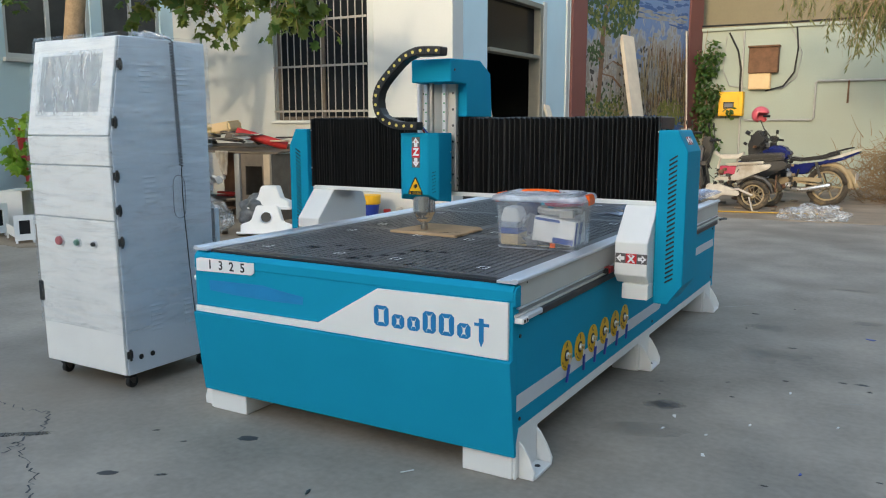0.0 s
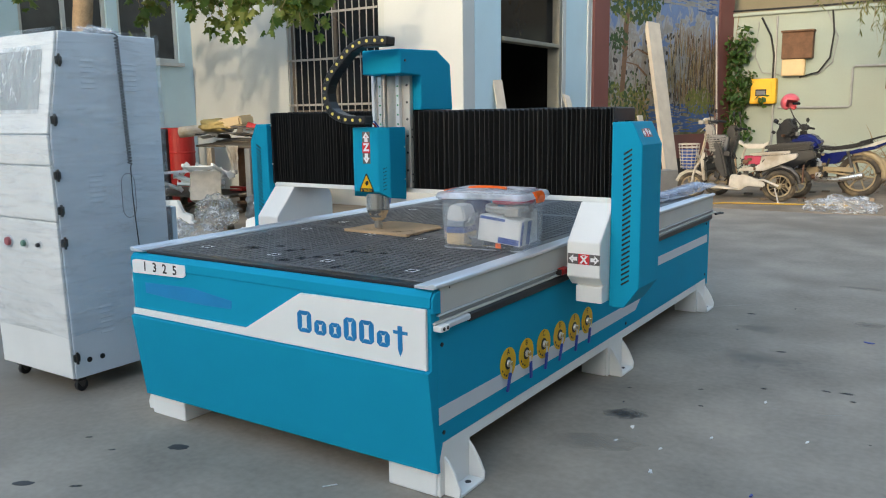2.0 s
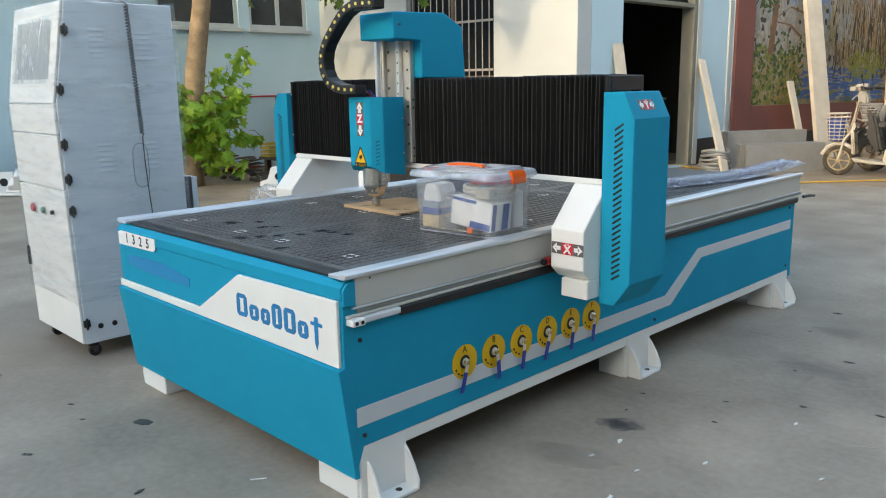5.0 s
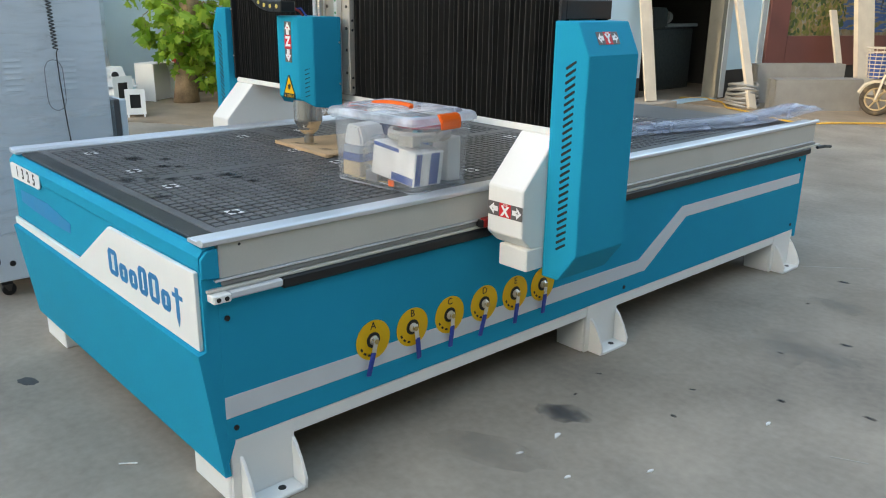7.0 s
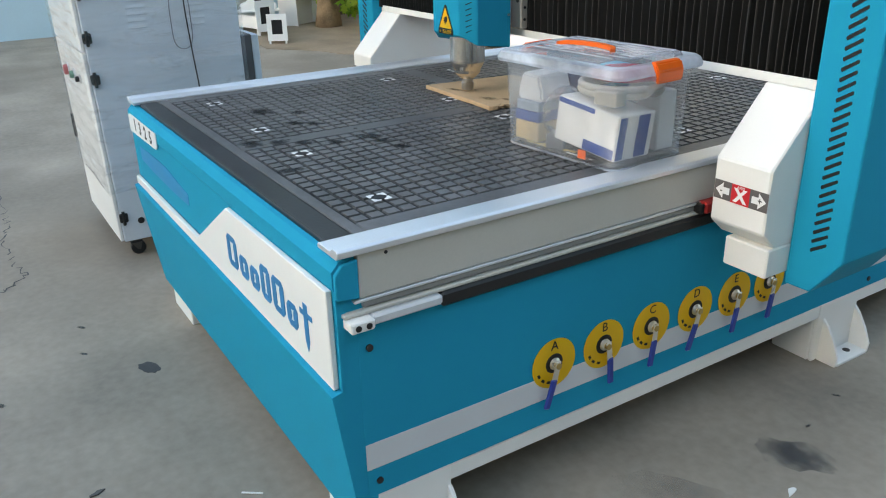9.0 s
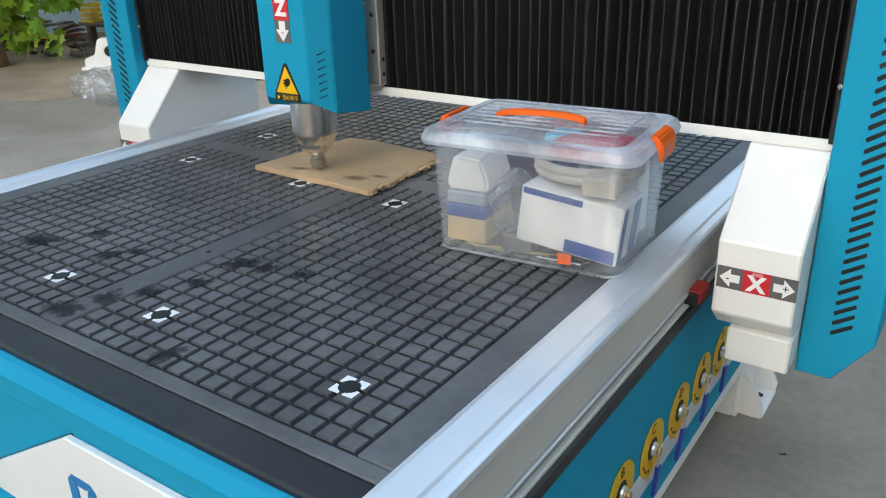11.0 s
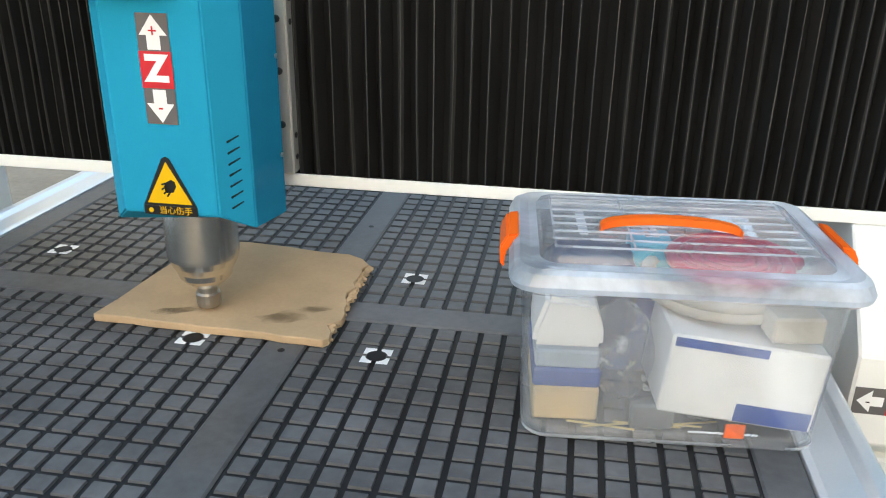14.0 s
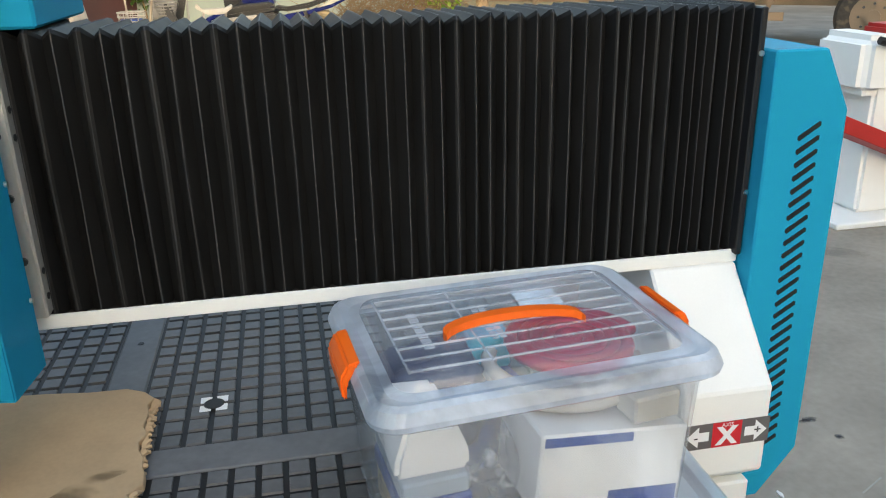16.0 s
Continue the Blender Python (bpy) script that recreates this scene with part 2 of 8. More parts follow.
def clear_mat(name, haze, rough, scale, strength, stretch=(1, 1, 1), tint=(0.985, 0.99, 0.995), milk=(0.90, 0.92, 0.94), spread=0.6, gloss=0.05, streak=0.0, streak_scale=14.0, streak_map=(1, 1, 1)):
    """Clear plastic: see-through, a little milky, with a glossy skin whose gloss grows at grazing angles."""
    m = bpy.data.materials.new(name)
    m.use_nodes = True
    n, l = m.node_tree.nodes, m.node_tree.links
    n.remove(n["Principled BSDF"])
    co = n.new("ShaderNodeNewGeometry").outputs["Position"]
    mp = n.new("ShaderNodeMapping")
    mp.inputs["Scale"].default_value = stretch
    l.new(co, mp.inputs["Vector"])
    t = n.new("ShaderNodeTexNoise")
    t.inputs["Scale"].default_value, t.inputs["Detail"].default_value, t.inputs["Distortion"].default_value = scale, 6, 0.8
    l.new(mp.outputs[0], t.inputs["Vector"])
    b = n.new("ShaderNodeBump")
    b.inputs["Strength"].default_value, b.inputs["Distance"].default_value = strength, 0.02
    l.new(t.outputs[0], b.inputs["Height"])
    a = n.new("ShaderNodeMapRange")
    a.inputs["From Min"].default_value, a.inputs["From Max"].default_value = 0.42, 0.72
    a.inputs["To Min"].default_value, a.inputs["To Max"].default_value = haze * (1 - spread), haze * (1 + spread)
    l.new(t.outputs[0], a.inputs["Value"])
    haze_out = a.outputs[0]
    if streak:
        # thin bright creases where a second, stretched noise crosses its middle
        mp2, t2, ab, cr, ax = (n.new("ShaderNodeMapping"), n.new("ShaderNodeTexNoise"), n.new("ShaderNodeMath"), n.new("ShaderNodeMapRange"), n.new("ShaderNodeMath"))
        mp2.inputs["Scale"].default_value, mp2.inputs["Rotation"].default_value = streak_map, (0.25, 0.2, 0)
        l.new(co, mp2.inputs["Vector"])
        l.new(mp2.outputs[0], t2.inputs["Vector"])
        t2.inputs["Scale"].default_value, t2.inputs["Detail"].default_value, t2.inputs["Distortion"].default_value = streak_scale, 5, 0.4
        sb_ = n.new("ShaderNodeMath")
        sb_.operation, sb_.inputs[1].default_value = "SUBTRACT", 0.5
        l.new(t2.outputs[0], sb_.inputs[0])
        ab.operation = "ABSOLUTE"
        l.new(sb_.outputs[0], ab.inputs[0])
        cr.inputs["From Min"].default_value, cr.inputs["From Max"].default_value = 0.0, 0.035
        cr.inputs["To Min"].default_value, cr.inputs["To Max"].default_value = streak, 0.0
        l.new(ab.outputs[0], cr.inputs["Value"])
        gate = n.new("ShaderNodeMapRange")
        gate.inputs["From Min"].default_value, gate.inputs["From Max"].default_value = 0.42, 0.62
        l.new(t.outputs[0], gate.inputs["Value"])
        mg = n.new("ShaderNodeMath")
        mg.operation = "MULTIPLY"
        l.new(cr.outputs[0], mg.inputs[0])
        l.new(gate.outputs[0], mg.inputs[1])
        ax.use_clamp = True
        l.new(mg.outputs[0], ax.inputs[0])
        l.new(haze_out, ax.inputs[1])
        haze_out = ax.outputs[0]
    tr, df, gl = n.new("ShaderNodeBsdfTransparent"), n.new("ShaderNodeBsdfDiffuse"), n.new("ShaderNodeBsdfGlossy")
    tr.inputs["Color"].default_value, df.inputs["Color"].default_value = (*tint, 1), (*milk, 1)
    gl.inputs["Roughness"].default_value = rough
    l.new(b.outputs[0], gl.inputs["Normal"])
    l.new(b.outputs[0], df.inputs["Normal"])
    tl, md = n.new("ShaderNodeBsdfTranslucent"), n.new("ShaderNodeMixShader")
    tl.inputs["Color"].default_value = (*milk, 1)
    md.inputs[0].default_value = 0.5
    l.new(df.outputs[0], md.inputs[1])
    l.new(tl.outputs[0], md.inputs[2])
    m1, m2, fr = n.new("ShaderNodeMixShader"), n.new("ShaderNodeMixShader"), n.new("ShaderNodeLayerWeight")
    l.new(b.outputs[0], fr.inputs["Normal"])
    pw = n.new("ShaderNodeMath")
    pw.operation = "POWER"
    pw.inputs[1].default_value = 3.0
    l.new(fr.outputs["Facing"], pw.inputs[0])
    gf = n.new("ShaderNodeMath")
    gf.operation = "MULTIPLY_ADD"
    gf.inputs[1].default_value, gf.inputs[2].default_value = 0.35, gloss
    l.new(pw.outputs[0], gf.inputs[0])
    l.new(haze_out, m1.inputs[0])
    l.new(tr.outputs[0], m1.inputs[1])
    l.new(md.outputs[0], m1.inputs[2])
    l.new(gf.outputs[0], m2.inputs[0])
    l.new(m1.outputs[0], m2.inputs[1])
    l.new(gl.outputs[0], m2.inputs[2])
    l.new(m2.outputs[0], n["Material Output"].inputs["Surface"])
    return m


WRAP = clear_mat("stretch film", 0.075, 0.14, 3.5, 0.45, (1.0, 1.0, 6.0), spread=1.0, gloss=0.06, streak=0.16, streak_scale=4.5, streak_map=(1.0, 1.0, 5.0))
WRAPTIGHT = clear_mat("crumpled film", 0.16, 0.10, 6, 0.9, (2.0, 2.0, 1.2), spread=0.9, gloss=0.08, streak=0.95, streak_scale=6.0, streak_map=(2.6, 2.0, 0.8))
BOXCLEAR = clear_mat("frosted clear plastic", 0.13, 0.10, 5, 0.03)
LIDCLEAR = clear_mat("frosted lid plastic", 0.24, 0.22, 5, 0.03, milk=(0.82, 0.87, 0.95))
RIBCLEAR = clear_mat("moulded rib plastic", 0.40, 0.2, 5, 0.03, milk=(0.86, 0.90, 0.96))
RIMCLEAR = clear_mat("thick lid rim plastic", 0.70, 0.36, 5, 0.03, milk=(0.80, 0.87, 0.95))
BAGCLEAR = clear_mat("crumpled clear bag", 0.20, 0.12, 9, 1.0, spread=1.0, gloss=0.08, streak=0.5, streak_scale=10.0)
HOSECLEAR = clear_mat("clear plastic strip", 0.38, 0.15, 8, 0.2, milk=(0.62, 0.66, 0.78))


def stain_mat(name, col, strength):
    """A soft-edged blot: it thins out towards its rim, broken by noise."""
    m = bpy.data.materials.new(name)
    m.use_nodes = True
    n, l = m.node_tree.nodes, m.node_tree.links
    p = n["Principled BSDF"]
    p.inputs["Base Color"].default_value, p.inputs["Roughness"].default_value = (*col, 1), 0.6
    tc = n.new("ShaderNodeTexCoord")
    d = n.new("ShaderNodeVectorMath")
    d.operation = "DISTANCE"
    mul = n.new("ShaderNodeVectorMath")
    mul.operation = "MULTIPLY"
    mul.inputs[1].default_value = (1, 1, 0)
    l.new(tc.outputs["Generated"], mul.inputs[0])
    l.new(mul.outputs[0], d.inputs[0])
    d.inputs[1].default_value = (0.5, 0.5, 0)
    t = n.new("ShaderNodeTexNoise")
    t.inputs["Scale"].default_value, t.inputs["Detail"].default_value = 4.5, 6
    l.new(tc.outputs["Generated"], t.inputs["Vector"])
    ad = n.new("ShaderNodeMath")
    ad.operation = "MULTIPLY_ADD"
    ad.inputs[1].default_value = -0.8
    l.new(t.outputs[0], ad.inputs[0])
    l.new(d.outputs["Value"], ad.inputs[2])
    r = n.new("ShaderNodeMapRange")
    r.inputs["From Min"].default_value, r.inputs["From Max"].default_value = -0.28, 0.06
    r.inputs["To Min"].default_value, r.inputs["To Max"].default_value = strength, 0.0
    l.new(ad.outputs[0], r.inputs["Value"])
    l.new(r.outputs[0], p.inputs["Alpha"])
    return m


SOFTSTAIN = stain_mat("soft oil stain", (0.04, 0.042, 0.05), 0.55)
FAINTSTAIN = stain_mat("faint damp stain", (0.17, 0.165, 0.155), 0.10)
SIDESTAIN = stain_mat("blue-grey smear", (0.06, 0.065, 0.075), 0.42)
PALESTAIN = stain_mat("pale cement smear", (0.45, 0.42, 0.36), 0.25)
BEDSTAIN = stain_mat("soft grease stain", (0.010, 0.010, 0.011), 0.55)


def leaf_mat(name, col, back):
    m = bpy.data.materials.new(name)
    m.use_nodes = True
    n, l = m.node_tree.nodes, m.node_tree.links
    p = n["Principled BSDF"]
    p.inputs["Roughness"].default_value = 0.5
    g = n.new("ShaderNodeNewGeometry")
    ramp = n.new("ShaderNodeMix")
    ramp.data_type = "RGBA"
    ramp.inputs[6].default_value, ramp.inputs[7].default_value = (*col, 1), (*back, 1)
    l.new(g.outputs["Random Per Island"], ramp.inputs[0])
    l.new(ramp.outputs[2], p.inputs["Base Color"])
    tr = n.new("ShaderNodeBsdfTranslucent")
    l.new(ramp.outputs[2], tr.inputs["Color"])
    mx = n.new("ShaderNodeMixShader")
    mx.inputs[0].default_value = 0.45
    l.new(p.outputs[0], mx.inputs[1])
    l.new(tr.outputs[0], mx.inputs[2])
    l.new(mx.outputs[0], n["Material Output"].inputs["Surface"])
    return m


LEAF = leaf_mat("plane tree leaves", (0.06, 0.13, 0.02), (0.17, 0.19, 0.035))
BUSHLEAF = leaf_mat("bright sprout leaves", (0.15, 0.33, 0.03), (0.36, 0.50, 0.06))
VINELEAF = leaf_mat("dark vine leaves", (0.03, 0.09, 0.02), (0.08, 0.15, 0.03))
WILLOW = leaf_mat("willow leaves", (0.11, 0.14, 0.045), (0.22, 0.21, 0.08))


# ---- mesh helpers ----
BASE = {}


def thing(name, base, label="", category="", group="", kind=""):
    ob = new(name)
    ob.location = base
    ob.empty_display_size = 0.1
    BASE[ob] = Vector(base)
    return tagged(ob, label, category, group, kind)


def finish(bm, name, material, smooth=False):
    me = bpy.data.meshes.new(name)
    bmesh.ops.recalc_face_normals(bm, faces=bm.faces[:])
    if smooth:
        for f in bm.faces:
            f.smooth = True
    bm.to_mesh(me)
    bm.free()
    me.materials.append(material)
    return me


def part(name, bm, material, parent, label="", smooth=False):
    """One mesh under a thing or a part; bm is in the world's metres."""
    base = BASE[parent]
    bmesh.ops.translate(bm, verts=bm.verts[:], vec=-base)
    ob = new(name, finish(bm, name, material, smooth))
    ob.parent = parent
    BASE[ob] = base
    return tagged(ob, label)


def solo(name, bm, material, label, category, group="", kind="", smooth=False):
    """A thing of one mesh, with its origin at its base."""
    lo = [min(v.co[i] for v in bm.verts) for i in range(3)]
    hi = [max(v.co[i] for v in bm.verts) for i in range(3)]
    base = Vector(((lo[0] + hi[0]) / 2, (lo[1] + hi[1]) / 2, lo[2]))
    bmesh.ops.translate(bm, verts=bm.verts[:], vec=-base)
    ob = new(name, finish(bm, name, material, smooth))
    ob.location = base
    BASE[ob] = base
    return tagged(ob, label, category, group, kind)


def bevel(bm, w, seg=1, ang=30):
    ed = [e for e in bm.edges if len(e.link_faces) == 2 and e.calc_face_angle(0) > radians(ang)]
    if w and ed:
        bmesh.ops.bevel(bm, geom=ed, offset=w, segments=seg, affect="EDGES", clamp_overlap=True)
    return bm


def box(x0, x1, y0, y1, z0, z1, b=0.0, seg=1, bm=None):
    t = bmesh.new()
    bmesh.ops.create_cube(t, size=1, matrix=Matrix.Translation(((x0 + x1) / 2, (y0 + y1) / 2, (z0 + z1) / 2)) @ Matrix.Diagonal((abs(x1 - x0), abs(y1 - y0), abs(z1 - z0), 1)))
    bevel(t, b, seg)
    return join(bm, t) if bm else t


def join(bm, t):
    me = bpy.data.meshes.new("tmp")
    t.to_mesh(me)
    t.free()
    bm.from_mesh(me)
    bpy.data.meshes.remove(me)
    return bm


def prism(poly, axis, a0, a1, b=0.0, seg=1, bm=None):
    """A polygon of two coordinates (the axes left over, in order) drawn out along an axis."""
    t = bmesh.new()

    def at(p, a):
        return {"x": (a, p[0], p[1]), "y": (p[0], a, p[1]), "z": (p[0], p[1], a)}[axis]
    lo, hi = [t.verts.new(at(p, a0)) for p in poly], [t.verts.new(at(p, a1)) for p in poly]
    n = len(poly)
    t.faces.new(lo)
    t.faces.new(hi[::-1])
    for i in range(n):
        t.faces.new((lo[i], hi[i], hi[(i + 1) % n], lo[(i + 1) % n]))
    bmesh.ops.recalc_face_normals(t, faces=t.faces[:])
    bevel(t, b, seg)
    return join(bm, t) if bm else t


def cyl(p0, p1, r0, r1=None, seg=16, bm=None, b=0.0):
    r1 = r0 if r1 is None else r1
    p0, p1 = Vector(p0), Vector(p1)
    t = bmesh.new()
    m = Matrix.Translation((p0 + p1) / 2) @ (p1 - p0).to_track_quat("Z", "Y").to_matrix().to_4x4()
    bmesh.ops.create_cone(t, cap_ends=True, segments=seg, radius1=r0, radius2=r1, depth=(p1 - p0).length, matrix=m)
    bevel(t, b, 1, 50)
    return join(bm, t) if bm else t


def tube(pts, r, seg=8, bm=None, taper=None, closed=False):
    """A round bar along a line of points."""
    t = bmesh.new()
    pts = [Vector(p) for p in pts]
    rings, up = [], Vector((0.03, 0.07, 1))
    for i, p in enumerate(pts):
        a, c = pts[max(i - 1, 0)], pts[min(i + 1, len(pts) - 1)]
        if closed:
            a, c = pts[i - 1], pts[(i + 1) % len(pts)]
        d = (c - a).normalized()
        s = d.cross(up)
        s = s.normalized() if s.length > 1e-4 else Vector((1, 0, 0))
        u = s.cross(d)
        rr = r if taper is None else r + (taper - r) * i / max(1, len(pts) - 1)
        rings.append([t.verts.new(p + (s * math.cos(2 * math.pi * k / seg) + u * math.sin(2 * math.pi * k / seg)) * rr) for k in range(seg)])
    pairs = list(zip(rings, rings[1:])) + ([(rings[-1], rings[0])] if closed else [])
    for A, B in pairs:
        for k in range(seg):
            t.faces.new((A[k], A[(k + 1) % seg], B[(k + 1) % seg], B[k]))
    if not closed:
        t.faces.new(rings[0][::-1])
        t.faces.new(rings[-1])
    return join(bm, t) if bm else t


def lathe(profile, centre, seg=24, bm=None):
    """A turned shape: (radius, height) pairs about a vertical line."""
    t = bmesh.new()
    rings = [[t.verts.new((centre[0] + r * math.cos(2 * math.pi * k / seg), centre[1] + r * math.sin(2 * math.pi * k / seg), centre[2] + z)) for k in range(seg)] for r, z in profile]
    for A, B in zip(rings, rings[1:]):
        for k in range(seg):
            t.faces.new((A[k], A[(k + 1) % seg], B[(k + 1) % seg], B[k]))
    t.faces.new(rings[0][::-1])
    t.faces.new(rings[-1])
    return join(bm, t) if bm else t


def xform(bm, m):
    bmesh.ops.transform(bm, matrix=m, verts=bm.verts[:])
    return bm


def beam(p0, p1, w, d, b=0.003, roll=0.0, bm=None):
    """A straight board from p0 to p1, w wide and d thick."""
    p0, p1 = Vector(p0), Vector(p1)
    t = box(-w / 2, w / 2, -d / 2, d / 2, 0, (p1 - p0).length, b)
    z = (p1 - p0).normalized()
    x = Vector((math.cos(roll), math.sin(roll), 0))
    y = z.cross(x).normalized()
    x = y.cross(z)
    m = Matrix((x, y, z)).transposed().to_4x4()
    m.translation = p0
    xform(t, m)
    return join(bm, t) if bm else t


def letters(text, size, m, depth=0.0006, bold=0.0):
    """Characters of the built-in font as a mesh, standing in the pose m (x along the line, y up)."""
    cu = bpy.data.curves.new("txt", "FONT")
    cu.body, cu.size, cu.extrude, cu.align_x, cu.align_y, cu.offset = text, size, depth, "CENTER", "CENTER", bold
    cu.resolution_u = 3
    ob = bpy.data.objects.new("txt", cu)
    scene.collection.objects.link(ob)
    dg = bpy.context.evaluated_depsgraph_get()
    me = bpy.data.meshes.new_from_object(ob.evaluated_get(dg))
    bm = bmesh.new()
    bm.from_mesh(me)
    bpy.data.objects.remove(ob)
    bpy.data.meshes.remove(me)
    bpy.data.curves.remove(cu)
    return xform(bm, m)


def plane_pose(o, x, y):
    """A pose with its origin at o, its x along x and its y along y."""
    x, y = Vector(x).normalized(), Vector(y)
    z = x.cross(y).normalized()
    m = Matrix((x, z.cross(x), z)).transposed().to_4x4()
    m.translation = Vector(o)
    return m


def rect(x0, x1, y0, y1):
    return [(x0, y0), (x1, y0), (x1, y1), (x0, y1)]


def ring_pts(r, n=24, cx=0, cy=0):
    return [(cx + r * math.cos(2 * math.pi * i / n), cy + r * math.sin(2 * math.pi * i / n)) for i in range(n)]


rng = random.Random(7)

# ---- the yard: ground, walls ----
def sheet(x0, x1, y0, y1, z, cell):
    bm = bmesh.new()
    nx, ny = max(1, int((x1 - x0) / cell)), max(1, int((y1 - y0) / cell))
    g = [[bm.verts.new((x0 + (x1 - x0) * i / nx, y0 + (y1 - y0) * j / ny, z)) for i in range(nx + 1)] for j in range(ny + 1)]
    for j in range(ny):
        for i in range(nx):
            bm.faces.new((g[j][i], g[j][i + 1], g[j + 1][i + 1], g[j + 1][i]))
    return bm


solo("ground", sheet(-400, 400, -400, 400, 0.0, 40), CONCRETE, "worn grey concrete yard with stains and hairline cracks", "ground", kind="structure")


def blot(cx, cy, rx, ry, rot, n, jag, z, seed):
    """A flat patch with an uneven outline."""
    r = random.Random(seed)
    k = [1 + r.uniform(-jag, jag) for _ in range(n)]
    out = []
    for i in range(n):
        a = 2 * math.pi * i / n
        x, y = rx * k[i] * math.cos(a), ry * k[i] * math.sin(a)
        out.append((cx + x * math.cos(rot) - y * math.sin(rot), cy + x * math.sin(rot) + y * math.cos(rot)))
    return prism(out, "z", 0.0005, z)


# packed dirt along the foot of the buildings
solo("dirt_verge", blot(-3.0, 16.2, 9.0, 4.1, 0.0, 60, 0.05, 0.006, 3), DIRT, "brown packed dirt verge in front of the far wall", "ground", kind="structure")
solo("dirt_verge", blot(-9.6, 8.2, 3.2, 3.1, 0.0, 60, 0.04, 0.007, 5), DIRT, "brown trampled earth round the tree and scrap heap", "ground", kind="structure")


def wall_holes(axis, at0, at1, u0, u1, z0, z1, holes):
    """A thick wall along x ('y' is its plane) or along y, with rectangular openings (u0, u1, z0, z1), not overlapping in u."""
    bm = bmesh.new()

    def add(a, b, c, d):
        if b - a > 1e-4 and d - c > 1e-4:
            if axis == "y":
                box(a, b, at0, at1, c, d, bm=bm)
            else:
                box(at0, at1, a, b, c, d, bm=bm)
    u = u0
    for h in sorted(holes):
        add(u, h[0], z0, z1)
        add(h[0], h[1], z0, h[2])
        add(h[0], h[1], h[3], z1)
        u = h[1]
    add(u, u1, z0, z1)
    return bm


AY, BX, LX, CY = 10.05, -5.40, -10.97, 18.7
solo("wall_south_face", wall_holes("y", AY, AY + 0.24, LX, -6.74, 0, 6.0, [(-8.70, -6.86, 1.41, 3.55)]), CREAM, "limewashed pale workshop wall with worn paint", "wall", kind="structure")
solo("wall_pillar", box(-6.74, BX, AY - 0.02, AY + 0.3, 0, 6.0, 0.01), PILLAR, "broad white painted corner pillar of the workshop", "wall", kind="structure")
solo("wall_east_face", wall_holes("x", BX - 0.24, BX, AY + 0.3, 14.2, 0, 6.0, [(11.09, 13.15, 0.02, 3.35)]), BLUEWALL, "pale blue painted workshop wall beside the doorway", "wall", kind="structure")
solo("wall_west", wall_holes("x", LX - 0.24, LX, -12.0, AY + 0.1, 0, 4.2, [(7.02, 8.43, 2.3, 3.7), (8.63, 9.78, 2.3, 3.7)]), BLUEWALL, "long pale blue wall with high windows", "wall", kind="structure")
solo("wall_far", wall_holes("y", CY, CY + 0.25, -4.6, 1.3, 0, 3.33, []), FARWALL, "pale green rendered yard wall, stained", "wall", kind="structure")
solo("wall_ledge", box(-4.6, 1.3, CY - 0.06, CY + 0.3, 3.33, 3.40, 0.01), FARWALL, "projecting ledge along the top of the yard wall", "ledge", kind="structure")
solo("wall_upper", box(-4.9, 1.3, CY + 0.35, CY + 0.6, 0, 6.2), UPWALL, "ochre upper wall behind the yard wall", "wall", kind="structure")
# added out of view; its height keeps sun off the yard and router
solo("shade_wall_behind", box(-40, 30, -12.3, -12.0, 0, 5.65), CREAM, "unseen wall added across the yard to block the low sun", "wall", kind="structure")
# added out of view to dim the router's right side and the ground there
solo("shade_wall_near", box(6.2, 6.5, -12.0, 11.0, 0, 7.0), UPWALL, "unseen side wall added to cut sky light from the right", "wall", kind="structure")
solo("wall_right", box(17.0, 17.3, -12.0, 40, 0, 6.5), FARWALL, "plain wall of the neighbouring yard", "wall", kind="structure")
solo("wall_back", box(1.3, 17.0, 24.0, 24.3, 0, 6.0), UPWALL, "plain building beyond the parked truck", "wall", kind="structure")
solo("skirting", box(BX - 0.01, BX + 0.012, 13.16, 14.2, 0.007, 0.42, 0.003), SKIRT, "black painted skirting at the foot of the blue wall", "skirting", kind="structure")
solo("skirting", box(BX - 0.01, BX + 0.012, AY + 0.3, 11.08, 0.0, 0.42, 0.003), SKIRT, "black painted skirting at the foot of the blue wall", "skirting", kind="structure")
solo("trim", box(BX - 0.02, BX + 0.03, 14.2, 14.34, 0, 6.0, 0.005), PILLAR, "white painted corner strip beside the mural", "trim", kind="structure")
# added walls behind the openings, near-black to paint in the dark of the rooms
solo("interior_wall", wall_holes("y", 10.9, 11.0, -10.9, -7.2, 0, 4.2, []), ROOMDARK, "added back wall, near-black for the dark behind the barred window", "wall", kind="structure")
solo("interior_wall", box(-9.6, -9.5, 11.1, 16.0, 0, 4.2), ROOMDARK, "added back wall, near-black for the dark inside the doorway", "wall", kind="structure")
solo("interior_wall", box(-9.5, BX - 0.3, 15.0, 15.1, 0, 4.2), ROOMDARK, "added side wall, near-black for the dark inside the doorway", "wall", kind="structure")
solo("interior_ceiling", box(-10.9, BX - 0.26, AY + 0.31, 15.1, 4.2, 4.3), ROOMDARK, "added workshop ceiling, near-black for the dark of the room", "ceiling", kind="structure")
solo("interior_wall", box(-15, -14.9, 0, 11, 0, 5), ROOMDARK, "added wall, near-black for the dark behind the high windows", "wall", kind="structure")

